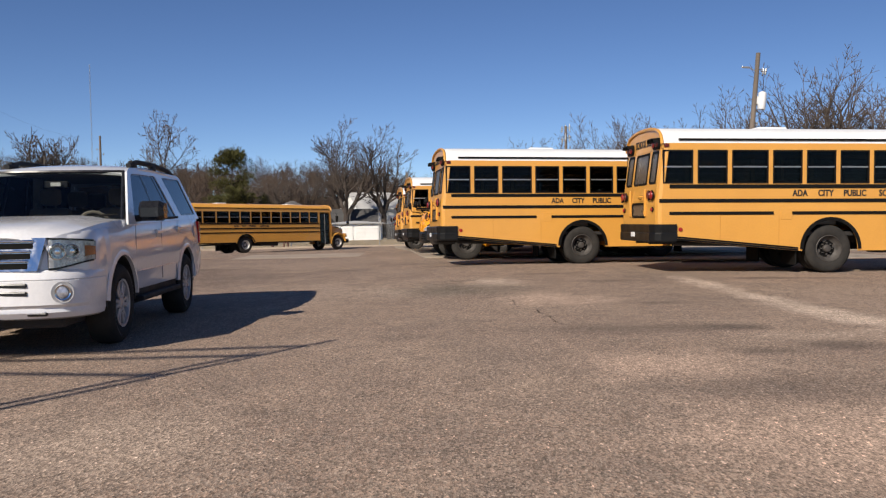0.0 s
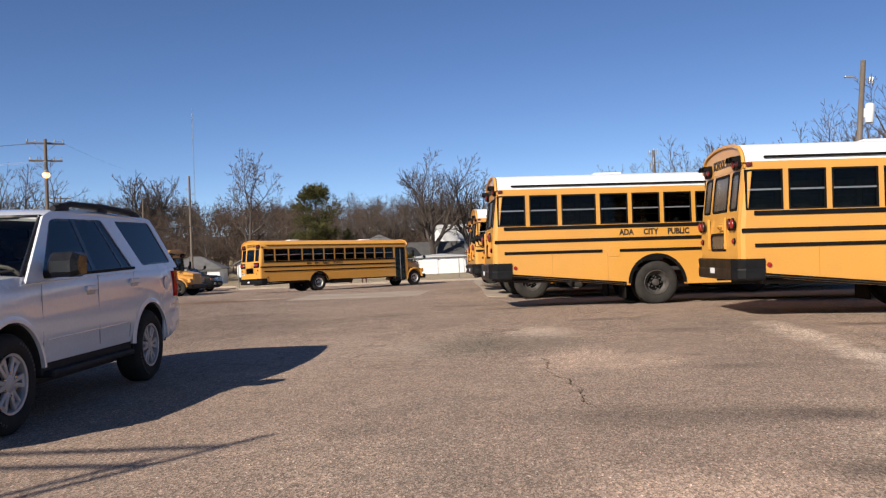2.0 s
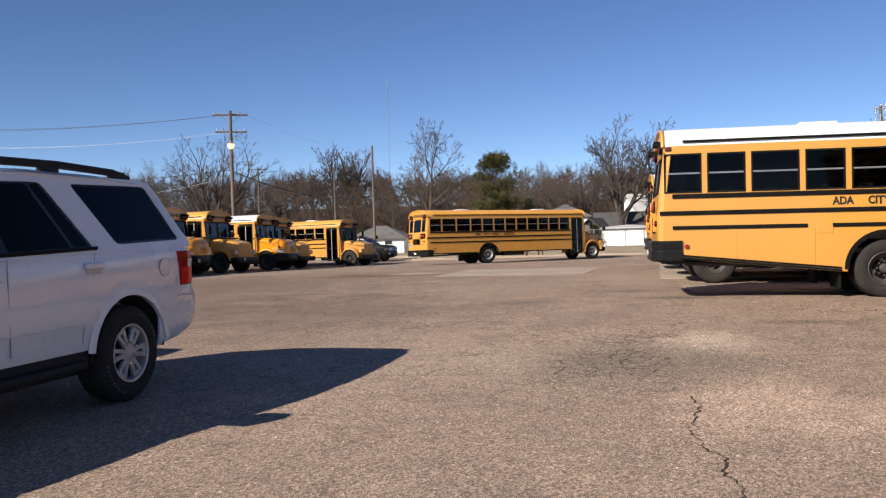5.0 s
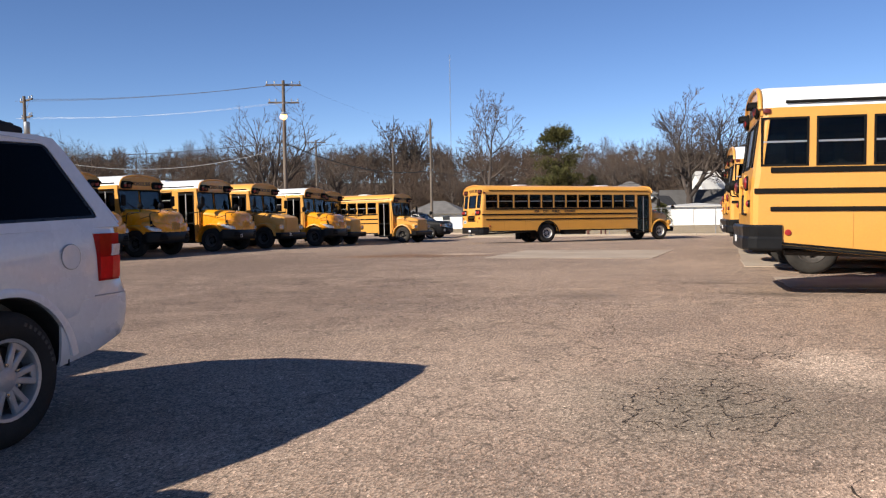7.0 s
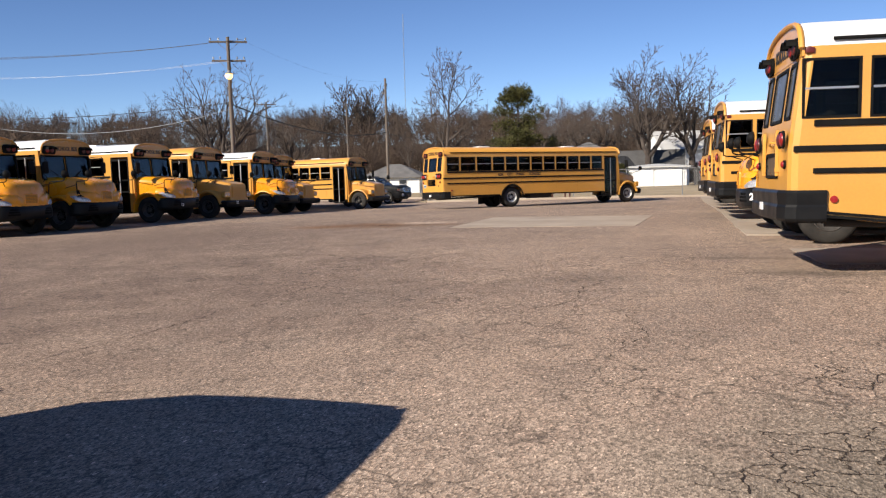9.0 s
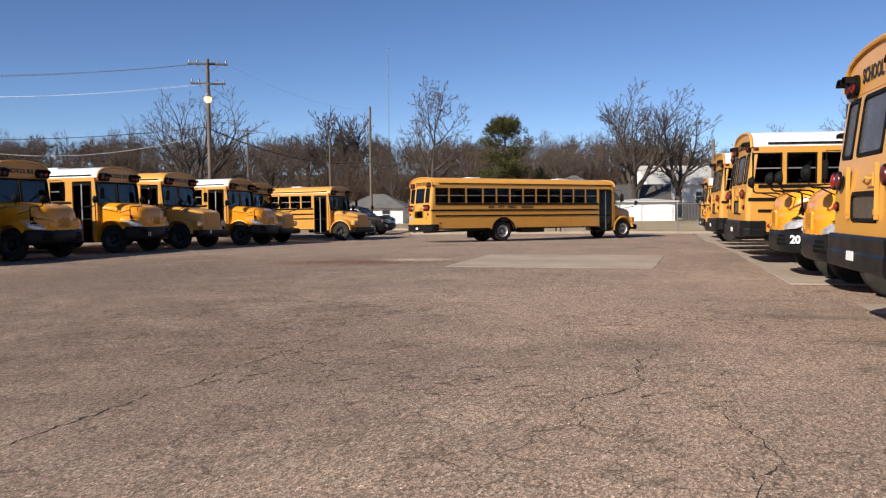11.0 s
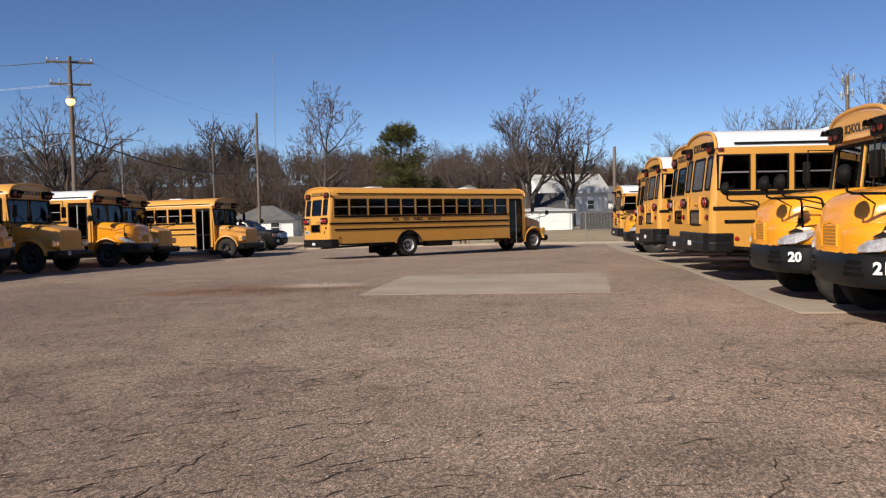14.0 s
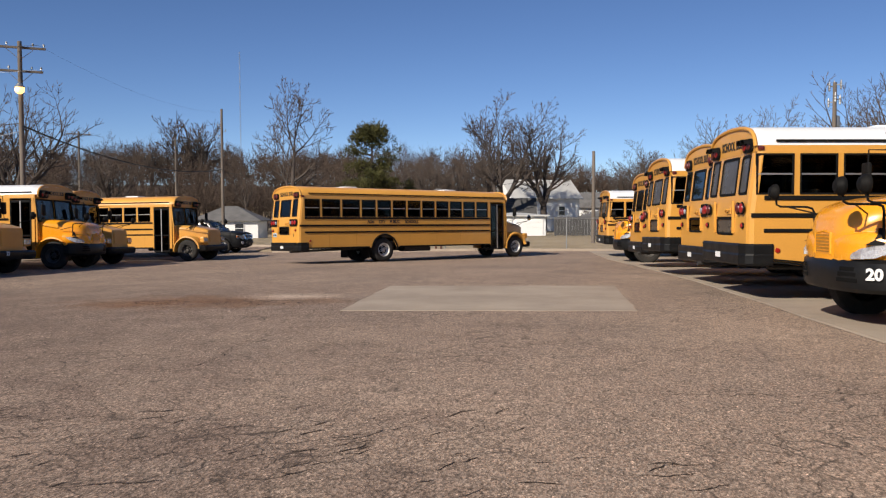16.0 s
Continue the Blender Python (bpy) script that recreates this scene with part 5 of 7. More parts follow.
    for x, z, w in ((0.4, 1.80, 0.76), (0.47, 1.87, 0.765), (0.62, 1.905, 0.77), (1.2, 1.93, 0.775), (2.0, 1.935, 0.775), (2.6, 1.91, 0.77), (2.95, 1.865, 0.765), (3.1, 1.81, 0.76)):
        rings.append([(x, w * k, z - 0.035 * k * k - 0.025 * (abs(k) > 0.95)) for k in (-1, -0.93, -0.6, -0.2, 0.2, 0.6, 0.93, 1)])
    loft(bm, rings, closed=False, ends=False)
    bmesh.ops.recalc_face_normals(bm, faces=bm.faces)
    bmesh.ops.solidify(bm, geom=list(bm.faces), thickness=0.03)
    part("roof", bm, paint, car, smooth=True)
    # windscreen and tailgate glass, bowed across
    for nm, x0, z0, w0, x1, z1, w1, bow, mat in (("windshield", 3.74, 1.235, 0.9, 3.06, 1.80, 0.73, 0.07, FRONT_GLASS), ("tailgate_glass", 0.07, 1.31, 0.9, 0.41, 1.81, 0.73, -0.04, CAR_GLASS_REAR)):
        bm = bmesh.new()
        rings = []
        for k in range(9):
            u = -1 + k / 4
            rings.append([(x0 + bow * (1 - u * u), u * w0, z0), ((x0 + x1) / 2 + bow * (1 - u * u) + 0.012, u * (w0 + w1) / 2, (z0 + z1) / 2), (x1 + bow * (1 - u * u), u * w1, z1)])
        loft(bm, rings, closed=False, ends=False)
        bmesh.ops.recalc_face_normals(bm, faces=bm.faces)
        g = part(nm, bm, mat, car, smooth=True)
        bm = bmesh.new()
        pipe(bm, [r[0] for r in rings] + [r[2] for r in reversed(rings)] + [rings[0][0]], 0.02, 6)
        part("surround", bm, GLOSS_BLACK if nm == "windshield" else paint, g, smooth=True)
    for y in (-0.5, 0.25):
        bm = bmesh.new()
        pipe(bm, [(3.84, y, 1.25), (3.83, y + 0.05, 1.275), (3.74, y + 0.6, 1.31)], 0.011, 5)
        part("wiper", bm, BLACK_RUBBER, car)
    # grille: a chrome shield with three thick bars and slanted wings
    bm = bmesh.new()
    loft(bm, [[(5.195 + o - 0.2 * (z - 0.8), y, z) for y, z in ((-0.65, 1.09), (0.65, 1.09), (0.585, 0.80), (-0.585, 0.80))] for o in (-0.05, 0.02, 0.03)])
    g = part("grille", bm, CHROME, car, "chrome grille with three thick bars")
    for z, w in ((1.02, 0.545), (0.93, 0.525), (0.845, 0.505)):
        rake = pose(5.225 - 0.2 * (z - 0.8), 0, z, 0, -11.3, 0)
        # solid black insert: the shade of the open gap is its colour
        part("opening", B(-0.01, 0.004, -w, w, -0.03, 0.03, bevel=0.008, segments=1), SLOT_SHADE, g, "black insert standing for the shaded gap between bars", at=rake)
        part("bar", B(-0.01, 0.022, -w, w, 0.03, 0.055, bevel=0.01), CHROME, g, at=rake)
    part("badge", lathe(bmesh.new(), [(0.09, 0.0), (0.085, 0.02), (0.001, 0.024)], 20, "X", (0, 0, 0)), BADGE, g, "plain blue oval", smooth=True, at=pose(5.225, 0, 0.94) @ Matrix.Diagonal((1, 1.5, 0.6, 1)))
    bm = bmesh.new()
    plan2 = [(4.6, 0.99), (4.8, 0.985), (4.93, 0.96), (5.07, 0.89), (5.17, 0.77), (5.23, 0.6), (5.255, 0.3), (5.26, 0.0)]
    plan2 = plan2 + [(x, -y) for x, y in reversed(plan2[:-1])]
    rings = [[(x - o * (x > 4.7), y * (1 - o * 0.4), z) for x, y in plan2] for z, o in ((0.36, 0.16), (0.38, 0.07), (0.43, 0.03), (0.47, 0.035), (0.5, 0.0), (0.66, 0.0), (0.71, 0.0), (0.715, 0.012), (0.725, 0.0), (0.77, 0.012), (0.805, 0.05))]
    loft(bm, rings, closed=False, ends=False)
    bmesh.ops.recalc_face_normals(bm, faces=bm.faces)
    bmesh.ops.solidify(bm, geom=list(bm.faces), thickness=0.02)
    fb = part("front_bumper", bm, paint, car, smooth=True)
    part("air_intake", B(5.2, 5.258, -0.5, 0.5, 0.655, 0.695, bevel=0.012), GLOSS_BLACK, fb)
    part("air_intake", B(5.2, 5.258, -0.5, 0.5, 0.585, 0.625, bevel=0.012), GLOSS_BLACK, fb)
    for s in (1, -1):
        part("lower_slot", B(5.12, 5.2, s * 0.56 - 0.09, s * 0.56 + 0.09, 0.4, 0.435, bevel=0.014), GLOSS_BLACK, fb)
    pl = part("licence_plate", B(5.262, 5.275, -0.155, 0.155, 0.44, 0.59, bevel=0.006), PLATE_FRAME, fb, "plain red plate in a dark frame")
    part("plate_face", B(5.273, 5.279, -0.13, 0.13, 0.465, 0.565), HYDRANT_RED, pl)
    bm = bmesh.new()
    plan3 = [(0.70, 0.99), (0.4, 0.998), (0.2, 0.992), (0.06, 0.955), (-0.05, 0.86), (-0.1, 0.66), (-0.12, 0.3), (-0.12, 0.0)]
    plan3 = plan3 + [(x, -y) for x, y in reversed(plan3[:-1])]
    rings = [[(x + o * min(1, max(0, (0.4 - x) / 0.4)), y * (1 - o * 0.25), z + (0.05 * max(0, 1 - x / 0.6) - 0.05 * max(0, (x - 0.2) / 0.5)) * max(0, (0.72 - z) / 0.25)) for x, y in plan3] for z, o in ((0.46, 0.13), (0.5, 0.06), (0.58, 0.02), (0.72, 0.0), (0.81, 0.0), (0.825, 0.014), (0.835, 0.014), (0.93, 0.05), (0.962, 0.085), (0.967, 0.13))]
    loft(bm, rings, closed=False, ends=False)
    bmesh.ops.recalc_face_normals(bm, faces=bm.faces)
    bmesh.ops.solidify(bm, geom=list(bm.faces), thickness=0.02)
    rb = part("rear_bumper", bm, paint, car, smooth=True)
    bm = bmesh.new()
    pipe(bm, [(x + 0.012 * (x < 0.3), y, 0.83) for x, y in plan3[1:-1]], 0.004, 5)
    part("bumper_seam", bm, SEAM, rb)
    bm = bmesh.new()
    lathe(bm, [(0.083, 0.0), (0.083, 0.004), (0.0795, 0.0045)], 26, centre=(0.6, 0.993, 1.1))
    fd = part("fuel_door", bm, SEAM, car, smooth=True)
    part("flap", lathe(bmesh.new(), [(0.0795, 0.0), (0.077, 0.006), (0.001, 0.007)], 26, centre=(0.6, 0.993, 1.1)), paint, fd, smooth=True)
    # floor, dashboard, seats, steering wheel, headliner
    # unseen slab below the cabin, added to keep sunlight from passing under the car
    part("floor_pan", B(0.95, 4.95, -0.72, 0.72, 0.27, 0.46, bevel=0.03), CHASSIS, car)
    part("dashboard", B(3.25, 3.72, -0.86, 0.86, 0.85, 1.16, bevel=0.06), CAR_TRIM, car)
    part("headliner", B(0.5, 3.0, -0.7, 0.7, 1.80, 1.815), CABIN_CLOTH, car)
    for x in (2.55, 1.6, 0.85):
        for y in (-0.42, 0.42):
            bm = bmesh.new()
            box(bm, x - 0.35, x + 0.25, y - 0.26, y + 0.26, 0.66, 0.86, bevel=0.06)
            box(bm, x - 0.42, x - 0.25, y - 0.25, y + 0.25, 0.8, 1.42, bevel=0.06)
            box(bm, x - 0.4, x - 0.28, y - 0.13, y + 0.13, 1.45, 1.66, bevel=0.05)
            for q in (-0.06, 0.06):
                tube(bm, (x - 0.34, y + q, 1.38), (x - 0.34, y + q, 1.5), 0.008, n=5)
            part("seat", bm, CABIN_CLOTH, car, "beige cloth seat", smooth=True)
    bm = bmesh.new()
    pts = [Vector((3.12 + 0.09 * math.sin(t), 0.42 + 0.19 * math.cos(t), 1.17 + 0.18 * math.sin(t))) for t in (2 * math.pi * i / 20 for i in range(21))]
    pipe(bm, pts, 0.018, 6)
    box(bm, 3.1, 3.15, 0.25, 0.59, 1.14, 1.2, bevel=0.01)
    part("steering_wheel", bm, CABIN_CLOTH, car, smooth=True)
    part("rear_view_mirror", B(3.1, 3.14, -0.13, 0.13, 1.62, 1.70, bevel=0.015), CAR_TRIM, car)
    part("sticker", B(3.17, 3.172, -0.05, 0.06, 1.64, 1.68), LETTER_WHITE, car, "small white slip on the glass")
    return car


GLOSS_BLACK = surface("gloss_black_trim", (0.012, 0.012, 0.013), 0.25, 0, (0.018, 0.018, 0.02), 5, 60, shine=0.4)
LAMP_HOUSING = surface("lamp_housing", (0.80, 0.80, 0.80), 0.3, 0.55, (0.42, 0.40, 0.42), 18, 60, lo=0.4, hi=0.62)
BADGE = surface("blue_badge", (0.03, 0.06, 0.2), 0.3)
PLATE_FRAME = surface("plate_frame", (0.03, 0.03, 0.03), 0.5)
CAR_GLASS_FRONT = glass("front_side_glass", (0.26, 0.28, 0.29), -0.035)
LAMP_COVER = glass("lamp_cover", (0.9, 0.92, 0.93), 0.02)
SEAM = surface("panel_gap", (0.38, 0.38, 0.39), 0.7)
CAR_GLASS_REAR = SUV_GLASS


def suv_wheel(car, x, s):
    """An alloy wheel with six pairs of spokes and white raised shapes on the tyre wall."""
    R, w = 0.405, 0.27
    o = new("wheel")
    o.parent, o.matrix_basis = car, pose(x, s * 0.845, R)
    bm = bmesh.new()
    h = w / 2
    prof = [(0.24, h - 0.02), (0.26, h), (0.31, h + 0.012), (0.36, h + 0.004), (0.39, h - 0.025), (R, h - 0.05), (R, -h + 0.05), (0.38, -h), (0.25, -h)]
    lathe(bm, [(r, s * q) for r, q in prof], 40)
    ty = part("tyre", bm, TYRE_RUBBER, o, smooth=True)
    bm = bmesh.new()
    box(bm, 0.325, 0.348, s * (h + 0.009) - 0.004, s * (h + 0.009) + 0.004, -0.011, 0.011)
    first = part("tyre_mark", bm, STEEL_RIM, ty, "pale raised bar", at=Matrix.Rotation(radians(12), 4, "Y"))
    for k in range(1, 18):
        again(first, Matrix.Rotation(radians(12 + k * 7 if k < 9 else -168 + (k - 9) * 7), 4, "Y"), ty)
    bm = bmesh.new()
    lathe(bm, [(0.245, s * (h - 0.0)), (0.225, s * (h - 0.005)), (0.215, s * (h - 0.05)), (0.21, -s * h)], 36)
    lathe(bm, [(0.075, s * (h - 0.06)), (0.075, s * (h - 0.02)), (0.05, s * (h - 0.008)), (0.001, s * (h - 0.006))], 20)
    for k in range(6):
        for d in (-1, 1):
            m = Matrix.Rotation(2 * math.pi * k / 6 + d * 0.2, 4, "Y")
            box(bm, 0.06, 0.225, s * (h - 0.035) - 0.018, s * (h - 0.035) + 0.018, -0.021, 0.021, m=m, bevel=0.008, segments=1)
        m = Matrix.Rotation(2 * math.pi * k / 6, 4, "Y")
        box(bm, 0.185, 0.222, s * (h - 0.035) - 0.018, s * (h - 0.035) + 0.016, -0.05, 0.05, m=m, bevel=0.006, segments=1)
    part("rim", bm, ALLOY, o, "bright alloy rim with paired spokes", smooth=True)
    bm = bmesh.new()
    lathe(bm, [(0.2, s * (h - 0.1)), (0.17, s * (h - 0.095)), (0.001, s * (h - 0.095))], 24)
    part("brake_disc", bm, CHASSIS, o, smooth=True)
    bm = bmesh.new()
    for k in range(6):
        t = 2 * math.pi * (k + 0.5) / 6
        lathe(bm, [(0.013, s * (h - 0.05)), (0.012, s * (h - 0.01)), (0.001, s * (h - 0.008))], 6, centre=(0.09 * math.cos(t), 0, 0.09 * math.sin(t)))
    part("wheel_nut", bm, CHROME, o)
    return o


# ---- ground ----
def sheet(name, xs, ys, zfun, material, depth=0.0, kind="structure", label="", category=""):
    bm = bmesh.new()
    vs = [[bm.verts.new((x, y, zfun(x, y))) for y in ys] for x in xs]
    for i in range(len(xs) - 1):
        for k in range(len(ys) - 1):
            bm.faces.new((vs[i][k], vs[i + 1][k], vs[i + 1][k + 1], vs[i][k + 1]))
    ob = part(name, bm, material, smooth=True)
    return tagged(ob, label, category, "", kind)


def edge_y(x):
    """Where the lot ends in the north; west of the fence it runs on to a yard."""
    return 62.0 + min(12.0, max(0.0, (-23.5 - x) * 4.0))


XS = [-1500, -700, -350, -200, -140, -100] + [-80 + 4 * i for i in range(41)] + [100, 140, 200, 350, 700, 1500]
YS = [-1500, -600, -250, -120, -80] + [-60 + 4 * i for i in range(51)] + [170, 210, 280, 400, 700, 1500, 3000]
sheet("ground", XS, YS, lambda x, y: ground_z(x, y) - (0.12 if y < edge_y(x) + 2 else 0.03), DRY_GRASS, label="dormant pale brown grass and bare earth", category="ground")

bm = bmesh.new()
cols = [-60 + 2 * i for i in range(56)]
grid = []
for x in cols:
    y1 = edge_y(x)
    grid.append([bm.verts.new((x, y, ground_z(x, y))) for y in [-45 + (y1 + 45) * k / 60 for k in range(61)]])
for i in range(len(cols) - 1):
    for k in range(60):
        bm.faces.new((grid[i][k], grid[i + 1][k], grid[i + 1][k + 1], grid[i][k + 1]))
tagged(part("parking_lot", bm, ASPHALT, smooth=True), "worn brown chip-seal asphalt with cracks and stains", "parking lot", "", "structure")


def slab(name, corners, lift, material, label, category, n=12, kind="structure"):
    """A four-cornered slab laid on the lot, its edge showing."""
    a, b, c, d = [Vector((*p, 0)) for p in corners]
    bm = bmesh.new()
    vs = []
    for i in range(n + 1):
        u = i / n
        row = []
        for k in range(n + 1):
            v = k / n
            p = a.lerp(b, u).lerp(d.lerp(c, u), v)
            j = 0.05 * noise.noise(p * 1.7) if i in (0, n) or k in (0, n) else 0
            row.append(bm.verts.new((p.x + j, p.y + j, ground_z(p.x, p.y) + lift)))
        vs.append(row)
    for i in range(n):
        for k in range(n):
            bm.faces.new((vs[i][k], vs[i + 1][k], vs[i + 1][k + 1], vs[i][k + 1]))
    bmesh.ops.recalc_face_normals(bm, faces=bm.faces)
    bmesh.ops.solidify(bm, geom=list(bm.faces), thickness=0.03)
    return tagged(part(name, bm, material), label, category, "", kind)


slab("concrete_patch", [(-7.94, 29.85), (-3.22, 30.45), (-3.41, 35.4), (-8.3, 34.7)], 0.008, CONCRETE, "pale weathered concrete slab let into the asphalt", "concrete slab")
slab("concrete_apron", [(-0.62, 27.25), (34, 32.0), (31, 66.0), (-3.75, 61.2)], 0.008, CONCRETE, "pale concrete apron under the parked buses", "concrete slab", 24)

slab("concrete_apron", [(0.49, 22.2), (14, 23.9), (13.6, 26.6), (0.1, 24.6)], 0.008, CONCRETE, "concrete strip under the parked bus", "concrete slab")

# kerb along the northern edge
bm = bmesh.new()
for k in range(28):
    x0, x1 = -58 + 4 * k, -54.02 + 4 * k
    z0, z1 = ground_z(x0, edge_y(x0)), ground_z(x1, edge_y(x1))
    ring = []
    for x, z in ((x0, z0), (x1, z1)):
        y = edge_y(x)
        ring.append([(x, y, z - 0.1), (x, y, z + 0.10), (x, y + 0.03, z + 0.13), (x, y + 0.22, z + 0.13), (x, y + 0.25, z + 0.1), (x, y + 0.25, z - 0.1)])
    loft(bm, ring)
tagged(part("kerb", bm, CONCRETE), "low pale concrete kerb at the edge of the lot", "kerb", "", "structure")


def crack(name, pts, width, material=TAR_CRACK, label="", steps=22):
    """A wandering crack or stain in the asphalt, a few millimetres proud of it."""
    bm = bmesh.new()
    prev = None
    pts = [Vector((*p, 0)) for p in pts]
    run = []
    for a, b in zip(pts, pts[1:]):
        for i in range(steps):
            run.append(a.lerp(b, i / steps))
    run.append(pts[-1])
    for i, p in enumerate(run):
        q = run[min(i + 1, len(run) - 1)] - run[max(i - 1, 0)]
        side = Vector((-q.y, q.x, 0)).normalized()
        p = p + side * 0.10 * noise.noise(Vector((p.x * 3.1, p.y * 3.1, 7.0))) + side * 0.05 * noise.noise(Vector((p.x * 11, p.y * 11, 3.0))) + side * 0.02 * noise.noise(Vector((p.x * 37, p.y * 37, 5.0)))
        w = width * (0.12 + 1.2 * abs(noise.noise(Vector((p.x * 9, p.y * 9, 1.0))))) * min(1, 0.15 + 6 * min(i, len(run) - 1 - i) / len(run))
        l, r = p + side * w, p - side * w
        cur = [bm.verts.new((l.x, l.y, ground_z(l.x, l.y) + 0.004)), bm.verts.new((r.x, r.y, ground_z(r.x, r.y) + 0.004))]
        if prev:
            bm.faces.new((prev[0], cur[0], cur[1], prev[1]))
        prev = cur
    return tagged(part(name, bm, material), label, "crack", "cracks in the asphalt", "structure")


# ---- vehicles ----
white_bus = school_bus("yellow school bus with a white roof, parked in line", 11, WHITE_PAINT, BUS_YELLOW, "low", True, STEEL_RIM, True, rear_glass=DUSTY_GLASS)
white_bus.matrix_basis = stand(white_bus, -0.22, 21.75, 8.5)      # beside the drive
ROW = [(4.32, 17.85, 4.5), (-1.5, 32.95, 9), (-2.2, 39.6, 9), (-3.2, 56.0, 9)]
for x, y, h in ROW:
    copy_thing(white_bus, stand(white_bus, x, y, h))
lone_bus = school_bus("yellow school bus crossing the open lot, yellow roof and white rims", 12, OLD_YELLOW, BUS_YELLOW, "tall", False, WHITE_RIM, False, WHITE_RIM, wide_at=(1, 2), pitch=0.77, axle=4.0, plated=True)
lone_bus.matrix_basis = stand(lone_bus, -15.8, 47.9, 48.0)
words("8", 0.15, LETTER_BLACK, lone_bus, pose(-0.004, -0.78, 1.1, 90, 0, -90), label="black fleet number", bold=0.004)
plain_bus = school_bus("older yellow school bus with a yellow roof, parked in line", 11, OLD_YELLOW, BUS_YELLOW, "tall", False, STEEL_RIM, False, STEEL_RIM)
plain_bus.matrix_basis = stand(plain_bus, -1.6, 36.2, 9)
copy_thing(plain_bus, stand(plain_bus, -2.3, 44.8, 9))


def nose_out(proto, nose_x, nose_y, heading):
    """A bus placed by the middle of its front bumper."""
    a = radians(heading)
    length = proto["front"] + 1.68
    return copy_thing(proto, stand(proto, nose_x - length * math.cos(a), nose_y - length * math.sin(a), heading))


# nose to the lot on the east side, numbered
for x, y, num in ((-0.42, 26.55, "21"), (-0.84, 29.25, "20")):
    b = nose_out(white_bus, x, y, 187)
    b["label"] = "yellow school bus parked nose out, numbered black bumper"
    words(num, 0.2, LETTER_WHITE, b, pose(b["front"] + 1.45, 1.07, 0.685, 90, 0, 141), label="white fleet number", bold=0.008)
f = nose_out(white_bus, -2.85, 49.8, 188)
f["label"] = "yellow school bus parked nose out between others"
# the western line, nose to the lot
for proto, x, y, turn, num in ((white_bus, -20.95, 28.4, 5, ""), (white_bus, -21.1, 31.6, 5, ""), (white_bus, -21.35, 36.1, 5, "12"), (plain_bus, -21.55, 39.8, 5, "22"), (white_bus, -21.85, 44.6, 5, ""),
                               (plain_bus, -23.1, 48.3, 5, ""), (plain_bus, -21.5, 53.8, -1, ""), (plain_bus, -24.9, 58.8, 0, "")):
    b = nose_out(proto, x, y, turn)
    b["label"] = ("yellow school bus with a white roof, nose in the shade" if proto is white_bus else "older yellow school bus with a tall hood, nose in the shade")
    b["group"] = "school buses facing the lot"
    if y > 58:  # the last one is a shorter, lower bus
        b.matrix_basis = b.matrix_basis @ pose(b["front"] * 0.13, 0, 0) @ Matrix.Diagonal((0.87, 0.87, 0.87, 1))
    if num:
        words(num, 0.17, LETTER_WHITE, b, pose(b["front"] + (1.678 if proto is white_bus else 1.77), -0.45, 0.6, 90, 0, 84 if proto is white_bus else 90), label="white fleet number", bold=0.006)


suv = parked_suv("parked_suv", "white full-size SUV with tinted glass and a black roof rack", SUV_WHITE)
suv.matrix_basis = stand(suv, -4.71, 12.4, -84.9, 3.0) @ Matrix.Diagonal((1, 1, 1.035, 1))
dark = parked_suv("parked_suv", "black SUV parked past the buses", SUV_DARK)
dark.matrix_basis = stand(dark, -28.8, 62.2, 2.0, 3.0)
# an unseen twin, added beyond the white one to throw the second shadow
hidden = copy_thing(dark, stand(dark, -7.49, 12.31, -85.0, 3.0) @ Matrix.Diagonal((1, 1, 0.92, 1)))
hidden["label"] = "unseen black SUV added to throw the second shadow"


# cracks that run across the lot, and a patch where the seal has broken up
crack("crack", [(0.98, 12.9), (1.02, 11.6), (1.13, 10.96), (1.3, 10.4), (1.34, 9.54), (1.46, 9.2)], 0.016, label="long wandering crack in the worn asphalt")
crack("crack", [(-5.95, 14.2), (-5.84, 15.1), (-5.76, 15.9), (-5.75, 17.0), (-5.7, 17.9), (-5.74, 18.9), (-5.72, 19.7), (-5.66, 20.8)], 0.014, label="long dark crack across the worn asphalt")
crack("crack", [(-4.5, 24.3), (-2.94, 24.36), (-2.38, 24.4), (-1.56, 24.66), (0.2, 24.9)], 0.012, label="thin dark joint in the worn asphalt")
crack("crack", [(-2.0, 20.8), (-2.3, 19.6), (-2.15, 18.6), (-2.6, 17.9), (-2.4, 17.2)], 0.011, label="branching crack in the worn asphalt")
crack("crack", [(-3.9, 18.9), (-2.3, 19.3), (-1.2, 19.2), (0.6, 19.7)], 0.009, label="thin crack across the worn asphalt")
crack("crack", [(-1.6, 18.0), (-1.2, 17.0), (-1.4, 16.1)], 0.011, label="short dark crack in the asphalt")
crack("crack", [(-12.6, 30.9), (-11.6, 31.3), (-10.6, 30.8), (-9.6, 31.4), (-8.5, 31.3)], 0.03, label="broken dark edge of a washed-out patch")
crack("crack", [(-9.9, 29.95), (-9.0, 30.02), (-8.15, 30.07)], 0.02, label="broken dark edge beside the concrete slab")
crack("crack", [(-8.2, 24.6), (-7.9, 25.3), (-8.1, 26.2), (-8.04, 27.2)], 0.012, label="dark crack running towards the slab")
crack("crack", [(-0.12, 6.9), (-0.24, 5.96), (-0.82, 5.36), (-1.4, 5.0)], 0.005, label="faint crack in the worn asphalt")


